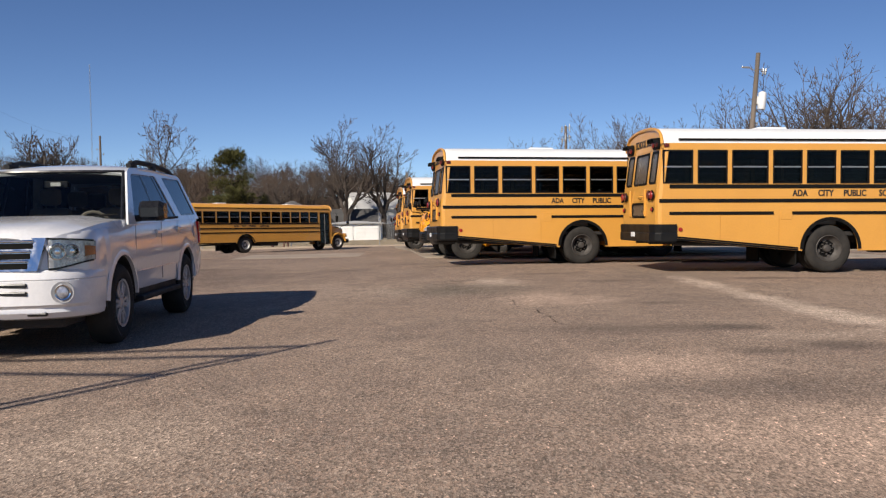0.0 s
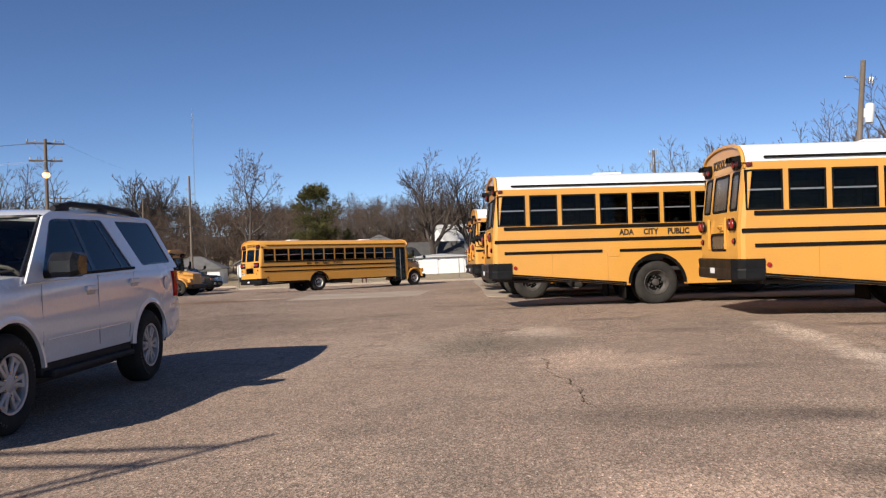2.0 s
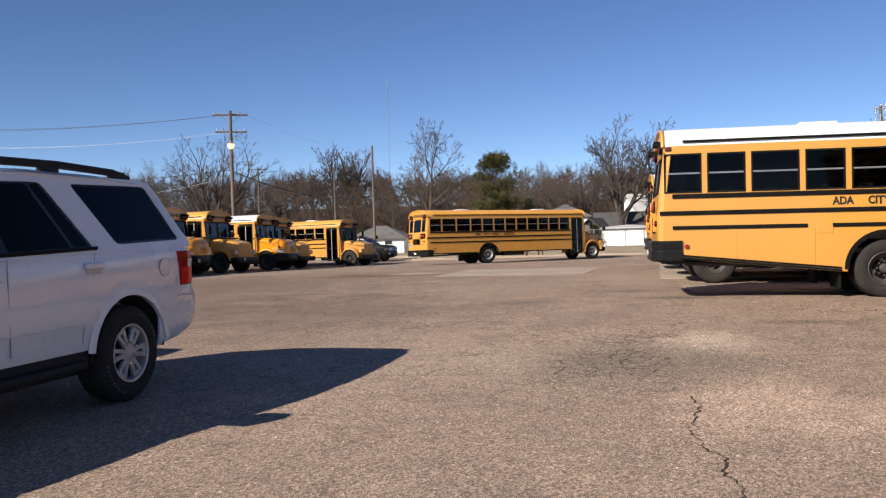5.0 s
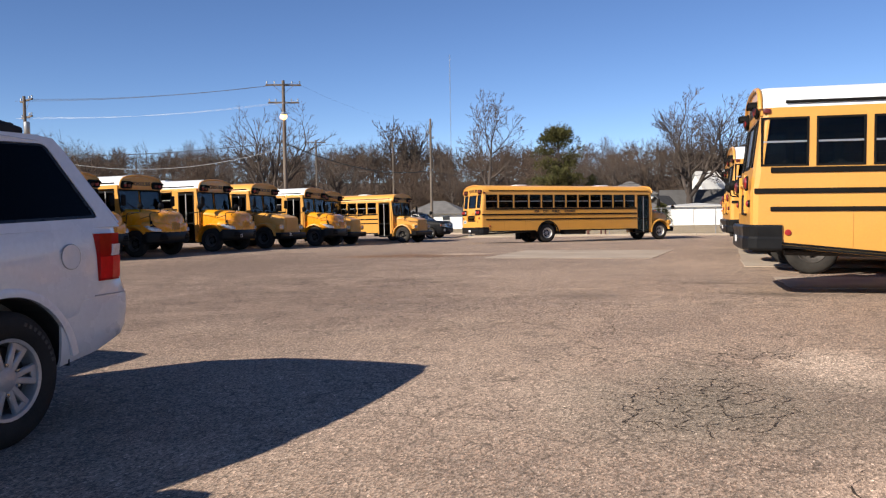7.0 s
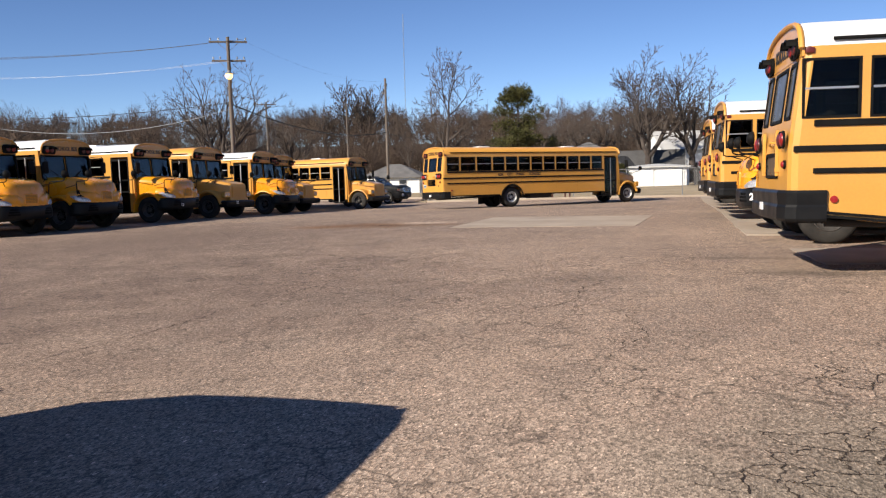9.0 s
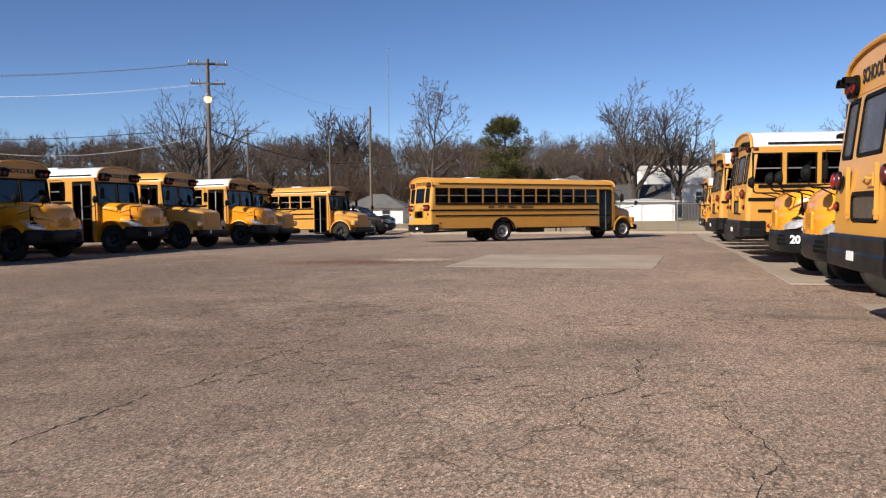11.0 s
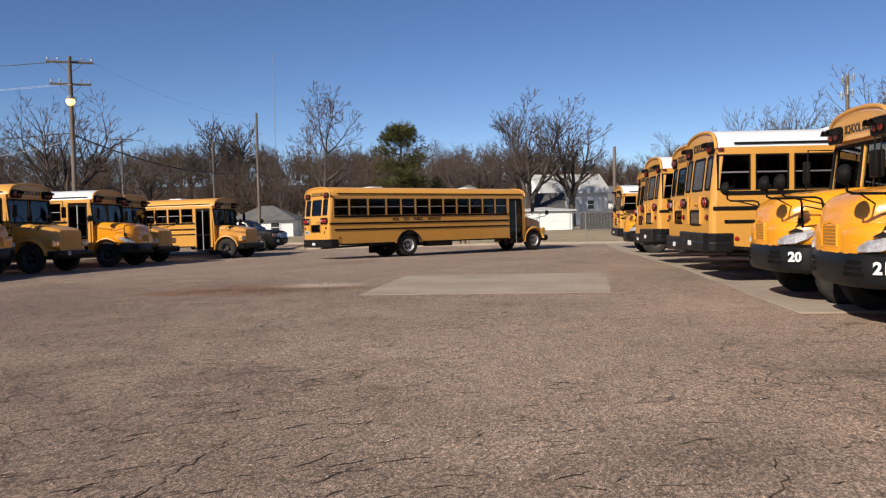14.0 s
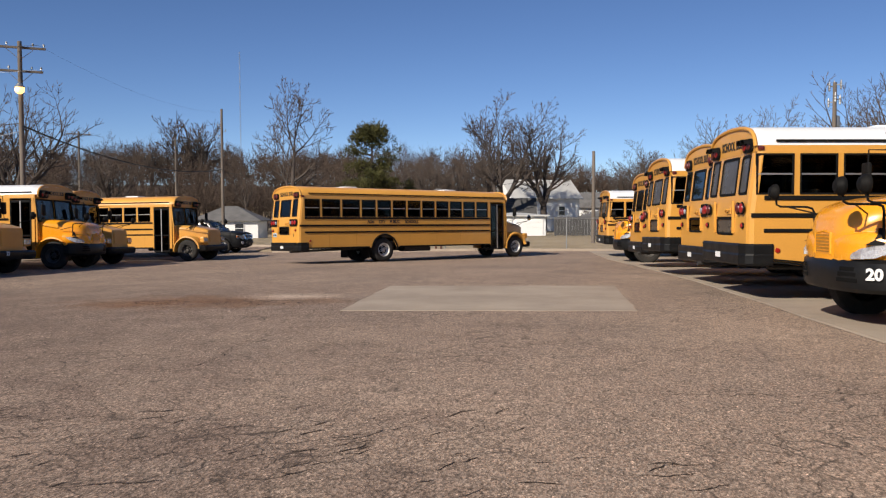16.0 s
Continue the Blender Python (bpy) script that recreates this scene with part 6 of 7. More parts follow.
def crack_field(x0, x1, y0, y1, count, heading, seed, label):
    """Short open cracks that run side by side over a stretch of the lot."""
    rnd = random.Random(seed)
    bm = bmesh.new()
    for k in range(count):
        p = Vector((rnd.uniform(x0, x1), rnd.uniform(y0, y1), 0))
        a, prev = radians(heading + rnd.gauss(0, 20)), None
        n, wide = rnd.randint(3, 8), rnd.uniform(0.004, 0.01)
        for i in range(n + 1):
            step = Vector((math.cos(a), math.sin(a), 0))
            side = Vector((-step.y, step.x, 0)) * wide * (math.sin(math.pi * (i + 0.15) / (n + 0.3)) ** 0.6) * rnd.uniform(0.4, 1.2)
            cur = [bm.verts.new((q.x, q.y, ground_z(q.x, q.y) + 0.004)) for q in (p + side, p - side)]
            if prev:
                bm.faces.new((prev[0], cur[0], cur[1], prev[1]))
            prev = cur
            p = p + step * rnd.uniform(0.025, 0.06)
            a += rnd.gauss(0, 0.7)
            a += (radians(heading) - a) * 0.5
    return tagged(part("crack_field", bm, TAR_CRACK), label, "crack", "cracks in the asphalt", "structure")


crack_field(-9.5, -4.6, 17.5, 23.5, 260, 48, 8, "short dark cracks side by side in worn asphalt")
crack_field(-4.6, -1.4, 17.8, 23.0, 60, 25, 9, "scattered short cracks in worn asphalt")


def broken_patch(cx, cy, rx, ry, cell, seed, label):
    """Alligator cracking: the gaps between the crumbled cells of an oval patch."""
    rnd = random.Random(seed)
    bm = bmesh.new()
    nx, ny = int(2 * rx / cell) + 2, int(2 * ry / cell) + 2
    pt = {}
    for i in range(nx):
        for k in range(ny):
            x = cx - rx + cell * (i + rnd.uniform(-0.36, 0.36) + 0.5 * (k % 2))
            y = cy - ry + cell * (k + rnd.uniform(-0.36, 0.36))
            if ((x - cx) / rx) ** 2 + ((y - cy) / ry) ** 2 < rnd.uniform(0.7, 1.1):
                pt[i, k] = Vector((x, y, 0))
    for (i, k), a in pt.items():
        for d in ((1, 0), (0, 1)):
            b = pt.get((i + d[0], k + d[1]))
            if b is None or rnd.random() < 0.2:
                continue
            prev, side = None, (b - a).cross(Vector((0, 0, 1))).normalized()
            for s in range(9):
                p = a.lerp(b, s / 8) + side * rnd.uniform(-0.014, 0.014) * (s not in (0, 8))
                w = cell * rnd.choice((0.01, 0.016, 0.026, 0.042)) * rnd.uniform(0.5, 1.1)
                cur = [bm.verts.new((q.x, q.y, ground_z(q.x, q.y) + 0.004)) for q in (p + side * w, p - side * w)]
                if prev:
                    bm.faces.new((prev[0], cur[0], cur[1], prev[1]))
                prev = cur
    ob = part("broken_patch", bm, TAR_CRACK)
    return tagged(ob, label, "crack", "cracks in the asphalt", "structure")


broken_patch(0.1, 13.9, 0.75, 0.95, 0.17, 3, "patch of alligator cracking in the asphalt")
broken_patch(-10.6, 31.1, 2.4, 0.75, 0.36, 12, "washed-out patch of broken asphalt and red soil")
broken_patch(0.35, 15.9, 0.55, 0.4, 0.16, 5, "small patch of broken asphalt")


# ---- poles and wires ----
def utility_pole(x, y, top, arms=2, lamp=0.0, transformer=False, turn=20, label="weathered wooden utility pole with crossarms", lean=0.0, girth=0.16):
    p = thing("utility_pole", label, "utility pole", "utility poles", at=pose(x, y, ground_z(x, y), 0, lean, turn))
    h = top - ground_z(x, y)
    bm = bmesh.new()
    tube(bm, (0, 0, -0.3), (0, 0, h), girth, girth * 0.68, 12)
    part("mast", bm, POLE_WOOD, p, smooth=True)
    for k in range(arms):
        z = h - 0.3 - 1.25 * k
        w = 1.25 if k == 0 else 1.1
        a = part("crossarm", B(-w, w, 0.1, 0.22, z - 0.06, z + 0.06, bevel=0.01), POLE_WOOD, p)
        for q in (-w + 0.1, -w / 2, w / 2, w - 0.1):
            bm = bmesh.new()
            lathe(bm, [(0.02, 0), (0.02, 0.08), (0.06, 0.09), (0.045, 0.14), (0.06, 0.16), (0.03, 0.22), (0.001, 0.225)], 10, "Z", (q, 0.16, z + 0.05))
            part("insulator", bm, GALVANIZED, a, smooth=True)
        bm = bmesh.new()
        for s in (-1, 1):
            pipe(bm, [(s * w * 0.55, 0.16, z - 0.05), (0, 0.14, z - 0.65)], 0.015, 5)
        part("brace", bm, GALVANIZED, a)
    if transformer:
        bm = bmesh.new()
        lathe(bm, [(0.2, -0.45), (0.22, -0.42), (0.22, 0.4), (0.2, 0.44), (0.05, 0.5), (0.001, 0.5)], 18, "Z", (0.36, 0, h - 2.4))
        box(bm, 0.1, 0.2, -0.06, 0.06, h - 2.6, h - 2.2)
        part("transformer", bm, GALVANIZED, p, "grey transformer can", smooth=True)
    if lamp:
        z = lamp - ground_z(x, y)
        bm = bmesh.new()
        pipe(bm, [(0, -0.05, z - 0.1), (0, -0.35, z + 0.3), (0, -0.55, z + 0.3)], 0.03, 7)
        a = part("lamp_arm", bm, GALVANIZED, p)
        bm = bmesh.new()
        lathe(bm, [(0.001, 0.26), (0.12, 0.25), (0.2, 0.12), (0.26, 0.06), (0.26, 0.04)], 16, "Z", (0, -0.55, z))
        part("lamp_shade", bm, GALVANIZED, a, smooth=True)
        bm = bmesh.new()
        lathe(bm, [(0.22, 0.05), (0.25, -0.08), (0.2, -0.22), (0.1, -0.3), (0.001, -0.31)], 16, "Z", (0, -0.55, z))
        part("lamp_globe", bm, LAMP_GLOW, a, "lit amber globe", smooth=True)
    return p


# two unseen slim poles, added behind the start to throw shadows past the white SUV
slim = utility_pole(-7.55, -1.95, 7.75, 0, label="unseen slim wooden pole added to throw a shadow past the SUV", girth=0.05)
# second rod, added so that the pole throws a double shadow line
bm = bmesh.new()
tube(bm, (-0.2, 0.02, -0.2), (-0.2, 0.02, 7.3), 0.034, n=8)
part("conduit", bm, GALVANIZED, slim, "thin rod added to double the shadow of the pole")
utility_pole(-10.2, -2.3, 8.2, 0, label="unseen slim wooden pole added to throw a shadow over the SUV", girth=0.06)
P1, P2 = (-33.7, 56.2), (-36.6, 86.7)
utility_pole(*P1, 10.75, 2, 8.2, turn=33)
slim_pole = utility_pole(*P2, 11.1, 0, turn=37, label="slim wooden pole with side insulators")
for z, q in ((10.6, -1), (10.1, 1), (9.6, -1)):
    bm = bmesh.new()
    tube(bm, (q * 0.08, 0, z), (q * 0.32, 0, z + 0.02), 0.02, n=6)
    lathe(bm, [(0.03, -0.02), (0.06, 0.03), (0.04, 0.09), (0.06, 0.13), (0.02, 0.19)], 8, "Z", (q * 0.34, 0, z))
    part("side_insulator", bm, GALVANIZED, slim_pole)
PL = (-52.8, 50.2)
utility_pole(*PL, 10.3, 2, transformer=True, turn=-20, label="wooden pole with two transformer cans")
utility_pole(-59, 120, 12.0, 0, turn=10, label="far slim pale pole")
utility_pole(-60, 100, 10.9, 1, turn=34, label="far wooden pole with one crossarm")
pole = utility_pole(14.2, 38.2, 8.95, 0, 0, False, turn=0, label="leaning wooden pole with a transformer and a lamp", lean=5.0, girth=0.15)
bm = bmesh.new()
lathe(bm, [(0.16, -0.4), (0.18, -0.37), (0.18, 0.36), (0.16, 0.4), (0.05, 0.45), (0.001, 0.46)], 18, "Z", (0.34, -0.05, 6.9))
box(bm, 0.1, 0.2, -0.06, 0.06, 6.75, 7.1)
part("transformer", bm, WHITE_PAINT, pole, "white transformer can", smooth=True)
bm = bmesh.new()
pipe(bm, [(-0.1, 0, 8.3), (-0.4, -0.05, 8.42)], 0.02, 6)
box(bm, -0.75, -0.35, -0.11, 0.02, 8.38, 8.46, bevel=0.03)
part("flood_lamp", bm, ALUMINIUM, pole, "pale blue-white lamp head")
bm = bmesh.new()
pipe(bm, [(0.1, 0, 8.35), (0.35, 0, 8.4), (0.38, 0, 8.2)], 0.02, 6)
for dx in (0.3, 0.42):
    lathe(bm, [(0.03, 0), (0.05, 0.05), (0.03, 0.1), (0.05, 0.15), (0.03, 0.3)], 8, "Z", (dx, 0, 8.15))
part("fuse_switch", bm, GALVANIZED, pole, "grey fuse switch")
bm = bmesh.new()
pipe(bm, [(-0.1, 0, 5.0), (-0.6, -0.1, 5.25), (-1.05, -0.2, 5.2)], 0.025, 6)
lathe(bm, [(0.001, 0.26), (0.08, 0.24), (0.12, 0.1), (0.2, 0.0), (0.17, -0.16), (0.001, -0.28)], 14, "Z", (-1.15, -0.2, 5.1))
part("street_light", bm, GALVANIZED, pole, "unlit lamp on a short arm", smooth=True)
bm = bmesh.new()
for k in range(3):
    lathe(bm, [(0.03, 0), (0.06, 0.04), (0.03, 0.1), (0.05, 0.14), (0.02, 0.2)], 8, "Z", (0.18, -0.08, 5.0 + 0.35 * k))
part("insulator_rack", bm, GALVANIZED, pole)
switch_pole = utility_pole(10.6, 68.8, 9.2, 0, transformer=True, turn=60, label="wooden pole with transformer and stacked switches")
h = 9.2 - ground_z(10.6, 68.8)
for k, (a, z) in enumerate(((20, 0.1), (140, 0.25), (260, 0.15), (200, 0.9), (320, 1.0), (80, 1.15))):
    bm = bmesh.new()
    box(bm, 0.1, 0.34, -0.025, 0.025, -0.03, 0.03)
    lathe(bm, [(0.03, -0.3), (0.07, -0.24), (0.05, -0.16), (0.075, -0.08), (0.05, 0.0), (0.075, 0.08), (0.05, 0.16), (0.02, 0.28), (0.001, 0.29)], 9, "Z", (0.36, 0, 0))
    part("switch", bm, GALVANIZED, switch_pole, "grey cut-out switch on a bracket", at=pose(0, 0, h - z, 0, 0, a))
utility_pole(-3.35, 77, 6.0, 0, label="slim wooden pole behind the fence")


def cable(a, b, sag, r=0.012, material=WIRE, label="thin black overhead cable"):
    bm = bmesh.new()
    a, b = Vector(a), Vector(b)
    pts = [a.lerp(b, i / 14) - Vector((0, 0, sag * 4 * (i / 14) * (1 - i / 14))) for i in range(15)]
    pipe(bm, pts, r, 4)
    return tagged(part("overhead_cable", bm, material), label, "cable", "overhead cables")


for dx, dz, sag, mt in ((-1.1, 10.5, 0.6, WIRE), (0.4, 10.5, 0.65, WIRE), (1.1, 10.5, 0.6, WIRE), (-1.0, 9.2, 0.7, WIRE_BRIGHT), (1.0, 9.2, 0.8, WIRE_BRIGHT), (0.0, 6.4, 0.7, WIRE)):
    cable((P1[0] + dx, P1[1], dz), (PL[0] + dx * 0.9, PL[1], dz - 0.5), sag * 0.5, 0.03 if dz < 7 else (0.008 if mt is WIRE_BRIGHT else 0.011), mt, "overhead line strung between wooden poles")
cable((P1[0], P1[1], 6.3), (P2[0], P2[1], 5.6), 1.0, 0.05, label="thick black sagging service cable")
cable((P1[0], P1[1], 6.0), (PL[0], PL[1], 5.9), 1.3, 0.017, GALVANIZED, "thick pale sagging cable")
cable((P2[0], P2[1], 5.4), (-12, 118, 5.4), 1.5, 0.03)
cable((P1[0] + 1.1, P1[1], 10.5), (P2[0], P2[1], 10.8), 0.8, 0.004)
# far guyed radio mast
bm = bmesh.new()
for k in range(3):
    t = 2 * math.pi * k / 3
    tube(bm, (0.3 * math.cos(t), 0.3 * math.sin(t), 0), (0.22 * math.cos(t), 0.22 * math.sin(t), 72), 0.035, n=4)
for k in range(36):
    for j in range(3):
        t, u = 2 * math.pi * j / 3, 2 * math.pi * (j + 1) / 3
        tube(bm, (0.28 * math.cos(t), 0.28 * math.sin(t), 2 * k), (0.28 * math.cos(u), 0.28 * math.sin(u), 2 * k + 2), 0.015, n=3)
# unseen cables off the slim pole, added for the thin shadow lines on the lot
for z, y in ((7.45, -3.2), (7.05, -1.95), (6.35, 1.0)):
    cable((-7.55, -1.95, z), (-24, y, z - 0.1), 0.1, 0.038)
mast = part("radio_mast", bm, GALVANIZED, at=pose(-147, 340, -2))
tagged(mast, "tall thin steel lattice radio mast far away", "radio mast")


# ---- fences and hydrant ----
def chain_link(x0, x1, off, h):
    fence = thing("chain_link_fence", "galvanized chain-link fence along the north edge", "fence")
    n = int((x1 - x0) / 3.4)
    pts = [(x0 + (x1 - x0) * i / n, edge_y(x0 + (x1 - x0) * i / n) + off) for i in range(n + 1)]
    post = None
    for x, y in pts:
        at = pose(x, y, ground_z(x, y))
        if post is None:
            post = part("post", tube(bmesh.new(), (0, 0, -0.1), (0, 0, h + 0.05), 0.035, n=8), GALVANIZED, fence, at=at)
        else:
            again(post, at, fence)
    bm = bmesh.new()
    wires = bmesh.new()
    for (xa, ya), (xb, yb) in zip(pts, pts[1:]):
        a, b = Vector((xa, ya, ground_z(xa, ya))), Vector((xb, yb, ground_z(xb, yb)))
        m = 26
        for k in range(-8, m):
            for d in (1, -1):
                u0, u1 = k / m, (k + 8) / m
                z0, z1 = (0.05, h) if d > 0 else (h, 0.05)
                c0, c1 = max(u0, 0.0), min(u1, 1.0)
                if c1 <= c0:
                    continue
                q0, q1 = z0 + (z1 - z0) * (c0 - u0) / (u1 - u0), z0 + (z1 - z0) * (c1 - u0) / (u1 - u0)
                tube(wires, a.lerp(b, c0) + Vector((0, 0, q0)), a.lerp(b, c1) + Vector((0, 0, q1)), 0.0018, n=3, caps=False)
    pipe(bm, [(x, y, ground_z(x, y) + h) for x, y in pts], 0.024, 6)
    part("top_rail", bm, GALVANIZED, fence)
    part("wire_mesh", wires, GALVANIZED, fence)["kind"] = "stuff"
    return fence


chain_link(-22.5, 30, 1.6, 1.8)
bm = bmesh.new()
lathe(bm, [(0.16, 0), (0.16, 0.05), (0.11, 0.07), (0.11, 0.5), (0.14, 0.52), (0.14, 0.56), (0.1, 0.62), (0.05, 0.7), (0.001, 0.74)], 14, "Z")
tube(bm, (-0.2, 0, 0.42), (0.2, 0, 0.42), 0.06, n=8)
hyd = part("fire_hydrant", bm, HYDRANT_RED, smooth=True, at=pose(-13.3, edge_y(-13.3) + 0.8, ground_z(-13.3, 62.8)) @ Matrix.Diagonal((0.9, 0.9, 1.0, 1)))
tagged(hyd, "small faded red hydrant on the dry verge", "hydrant")
bm = bmesh.new()
tube(bm, (0, 0, 0), (0, 0, 0.5), 0.05, n=8)
tube(bm, (0.25, 0, 0), (0.25, 0, 0.42), 0.05, n=8)
box(bm, -0.08, 0.33, -0.05, 0.05, 0.34, 0.42, bevel=0.02)
tagged(part("valve_pipe", bm, HYDRANT_RED, smooth=True, at=pose(-12.4, edge_y(-12.4) + 0.8, ground_z(-12.4, 62.8)) @ Matrix.Diagonal((1.2, 1.2, 1.2, 1))), "rusty valve pipes beside the hydrant", "pipe")


def board_fence(name, x0, y0, x1, y1, h, material, label):
    f = thing(name, label, "fence")
    n = max(2, int(math.hypot(x1 - x0, y1 - y0) / 0.3))
    a = math.degrees(math.atan2(y1 - y0, x1 - x0))
    first = None
    for i in range(n):
        u = (i + 0.5) / n
        x, y = x0 + (x1 - x0) * u, y0 + (y1 - y0) * u
        at = pose(x, y, ground_z(x, y) + 0.02 * ((i * 7) % 3), 0, 0, a)
        if first is None:
            first = part("board", B(-0.145, 0.145, -0.015, 0.015, 0, h, bevel=0.006, segments=1), material, f, at=at)
        else:
            again(first, at, f)
    bm = bmesh.new()
    for z in (0.35, h - 0.3):
        box(bm, 0, math.hypot(x1 - x0, y1 - y0), 0.02, 0.08, z, z + 0.1)
    part("rail", bm, material, f, at=pose(x0, y0, ground_z((x0 + x1) / 2, (y0 + y1) / 2), 0, 0, a))
    return f


board_fence("board_fence", -25.9, 95, -14.8, 98, 1.75, RED_BOARD, "long board fence painted barn red")
board_fence("board_fence", -7.0, 100, 1.5, 101.5, 1.9, GREY_BOARD, "weathered grey board fence")


# ---- houses ----
def house(x, y, w, d, wall, rise, turn, roof="hip", label="", name="house", windows=(), chimney=False, skin=SIDING, cover=SHINGLE):
    h = thing(name, label, "house", "houses past the fence", at=pose(x, y, min(ground_z(x, y), ground_z(x, y + 8)) - 0.05, 0, 0, turn))
    bm = bmesh.new()
    rings = []
    for k in range(int(wall / 0.2) + 1):  # lapped siding
        for z, o in ((k * 0.2, 0.018), (k * 0.2 + 0.195, 0.0)):
            rings.append([(-w / 2 - o, -d / 2 - o, min(z, wall)), (w / 2 + o, -d / 2 - o, min(z, wall)), (w / 2 + o, d / 2 + o, min(z, wall)), (-w / 2 - o, d / 2 + o, min(z, wall))])
    loft(bm, rings)
    part("wall", bm, skin, h)
    e = 0.45
    bm = bmesh.new()
    if roof == "hip":
        r = max(w - d, 0.6) / 2
        base = [(-w / 2 - e, -d / 2 - e, wall), (w / 2 + e, -d / 2 - e, wall), (w / 2 + e, d / 2 + e, wall), (-w / 2 - e, d / 2 + e, wall)]
        top = [(-r, -0.05, wall + rise), (r, -0.05, wall + rise), (r, 0.05, wall + rise), (-r, 0.05, wall + rise)]
        loft(bm, [[(px, py, pz - 0.12) for px, py, pz in base], base, top])
    else:
        loft(bm, [[(sx, -d / 2 - e, wall - 0.1), (sx, 0, wall + rise), (sx, d / 2 + e, wall - 0.1), (sx, d / 2 + e, wall + 0.05), (sx, 0, wall + rise + 0.17), (sx, -d / 2 - e, wall + 0.05)] for sx in (-w / 2 - e, w / 2 + e)])
        for sx in (-w / 2, w / 2 - 0.15):
            part("gable", plate(bmesh.new(), [(sx, -d / 2, wall), (sx, d / 2, wall), (sx, 0, wall + rise)], (0.15, 0, 0)), skin, h)
    ro = part("roof", bm, cover, h)
    if chimney:
        part("chimney", B(-0.3, 0.3, 0.3, 0.9, wall, wall + rise + 0.6), SHINGLE, ro)
    for wx, wz, ww, wh in windows:
        o = part("window", bmesh.new(), SIDING, h)
        bm = bmesh.new()
        for a in ((wx - ww / 2 - 0.08, wx - ww / 2, wz - 0.08, wz + wh + 0.08), (wx + ww / 2, wx + ww / 2 + 0.08, wz - 0.08, wz + wh + 0.08), (wx - ww / 2, wx + ww / 2, wz - 0.08, wz), (wx - ww / 2, wx + ww / 2, wz + wh, wz + wh + 0.08), (wx - ww / 2, wx + ww / 2, wz + wh / 2 - 0.03, wz + wh / 2 + 0.03)):
            box(bm, a[0], a[1], -d / 2 - 0.08, -d / 2 - 0.01, a[2], a[3])
        bm.to_mesh(o.data)
        bm.free()
        part("pane", B(wx - ww / 2, wx + ww / 2, -d / 2 - 0.05, -d / 2 - 0.02, wz, wz + wh), DARK_PANE, o)
    return h


DARK_PANE = surface("dark_window_pane", (0.03, 0.033, 0.038), 0.08)
house(-25.0, 134, 8.0, 7.5, 4.6, 2.0, 6, "hip", "small white two-storey house with a grey hip roof", windows=((-2.2, 2.2, 1.0, 1.4), (1.6, 2.2, 0.9, 1.5)))
house(-15.4, 132, 8.6, 6, 2.3, 2.5, 6, "gable", "low dark house with a long shingle roof", skin=GREY_BOARD, cover=DARK_SHINGLE)
house(-19.0, 127, 5.5, 3.9, 2.0, 2.0, 82, "gable", "dark gabled shed with pale trim", skin=GREY_BOARD, cover=DARK_SHINGLE)
house(-19.2, 119, 3.6, 3.4, 2.0, 1.1, 6, "hip", "small grey-roofed outbuilding behind the board fence")
cottage = house(-38.2, 115, 7.2, 4.9, 1.8, 1.3, -98, "gable", "white cottage with a dark gable roof", windows=((-2.2, 0.7, 0.9, 0.9), (1.6, 0.7, 0.9, 0.9)))
cottage.location.z += 0.85
part("foundation", B(-3.5, 3.5, -2.35, 2.35, -1.6, 0.0), GREY_BOARD, cottage, "dark footing")
for wy in (-1.3, 1.2):
    o = part("window", B(3.59, 3.64, wy - 0.4, wy + 0.4, 0.65, 1.55, bevel=0.01), SHINGLE, cottage)
    part("pane", B(3.63, 3.65, wy - 0.33, wy + 0.33, 0.72, 1.48), DARK_PANE, o)
house(-11.4, 146, 11, 8, 5.0, 2.9, 27, "gable", "broad white house with a pale metal roof behind bare trees", windows=((-2.5, 2.5, 1.0, 1.3), (2.5, 2.5, 1.0, 1.3)), cover=PALE_ROOF)
house(-46, 109, 7.5, 6, 2.3, 1.7, 12, "hip", "low house with a grey-brown hip roof", windows=((-1.8, 0.8, 1.0, 1.1), (1.6, 0.8, 1.0, 1.1)))
house(1.5, 165, 13, 9, 3.6, 2.6, 0, "gable", "pale house behind bare trees", windows=((-3, 1.2, 1.0, 1.3), (2, 1.2, 1.0, 1.3)), chimney=True)
house(-1, 112, 6, 5, 2.2, 1.0, 4, "hip", "small grey-roofed shed past the board fence")

g = house(-11.45, 106.0, 6.7, 6.5, 2.35, 0.3, 2, "hip", "white double garage with a flat pale roof", "garage", cover=PALE_ROOF)
for dx in (-1.64, 1.64):
    o = part("garage_door", B(dx - 1.52, dx + 1.52, -3.33, -3.27, 0.05, 2.1, bevel=0.01), SIDING, g)
    for k in range(4):
        part("panel", B(dx - 1.48, dx + 1.48, -3.36, -3.32, 0.09 + k * 0.5, 0.53 + k * 0.5, bevel=0.012, segments=1), SIDING, o)


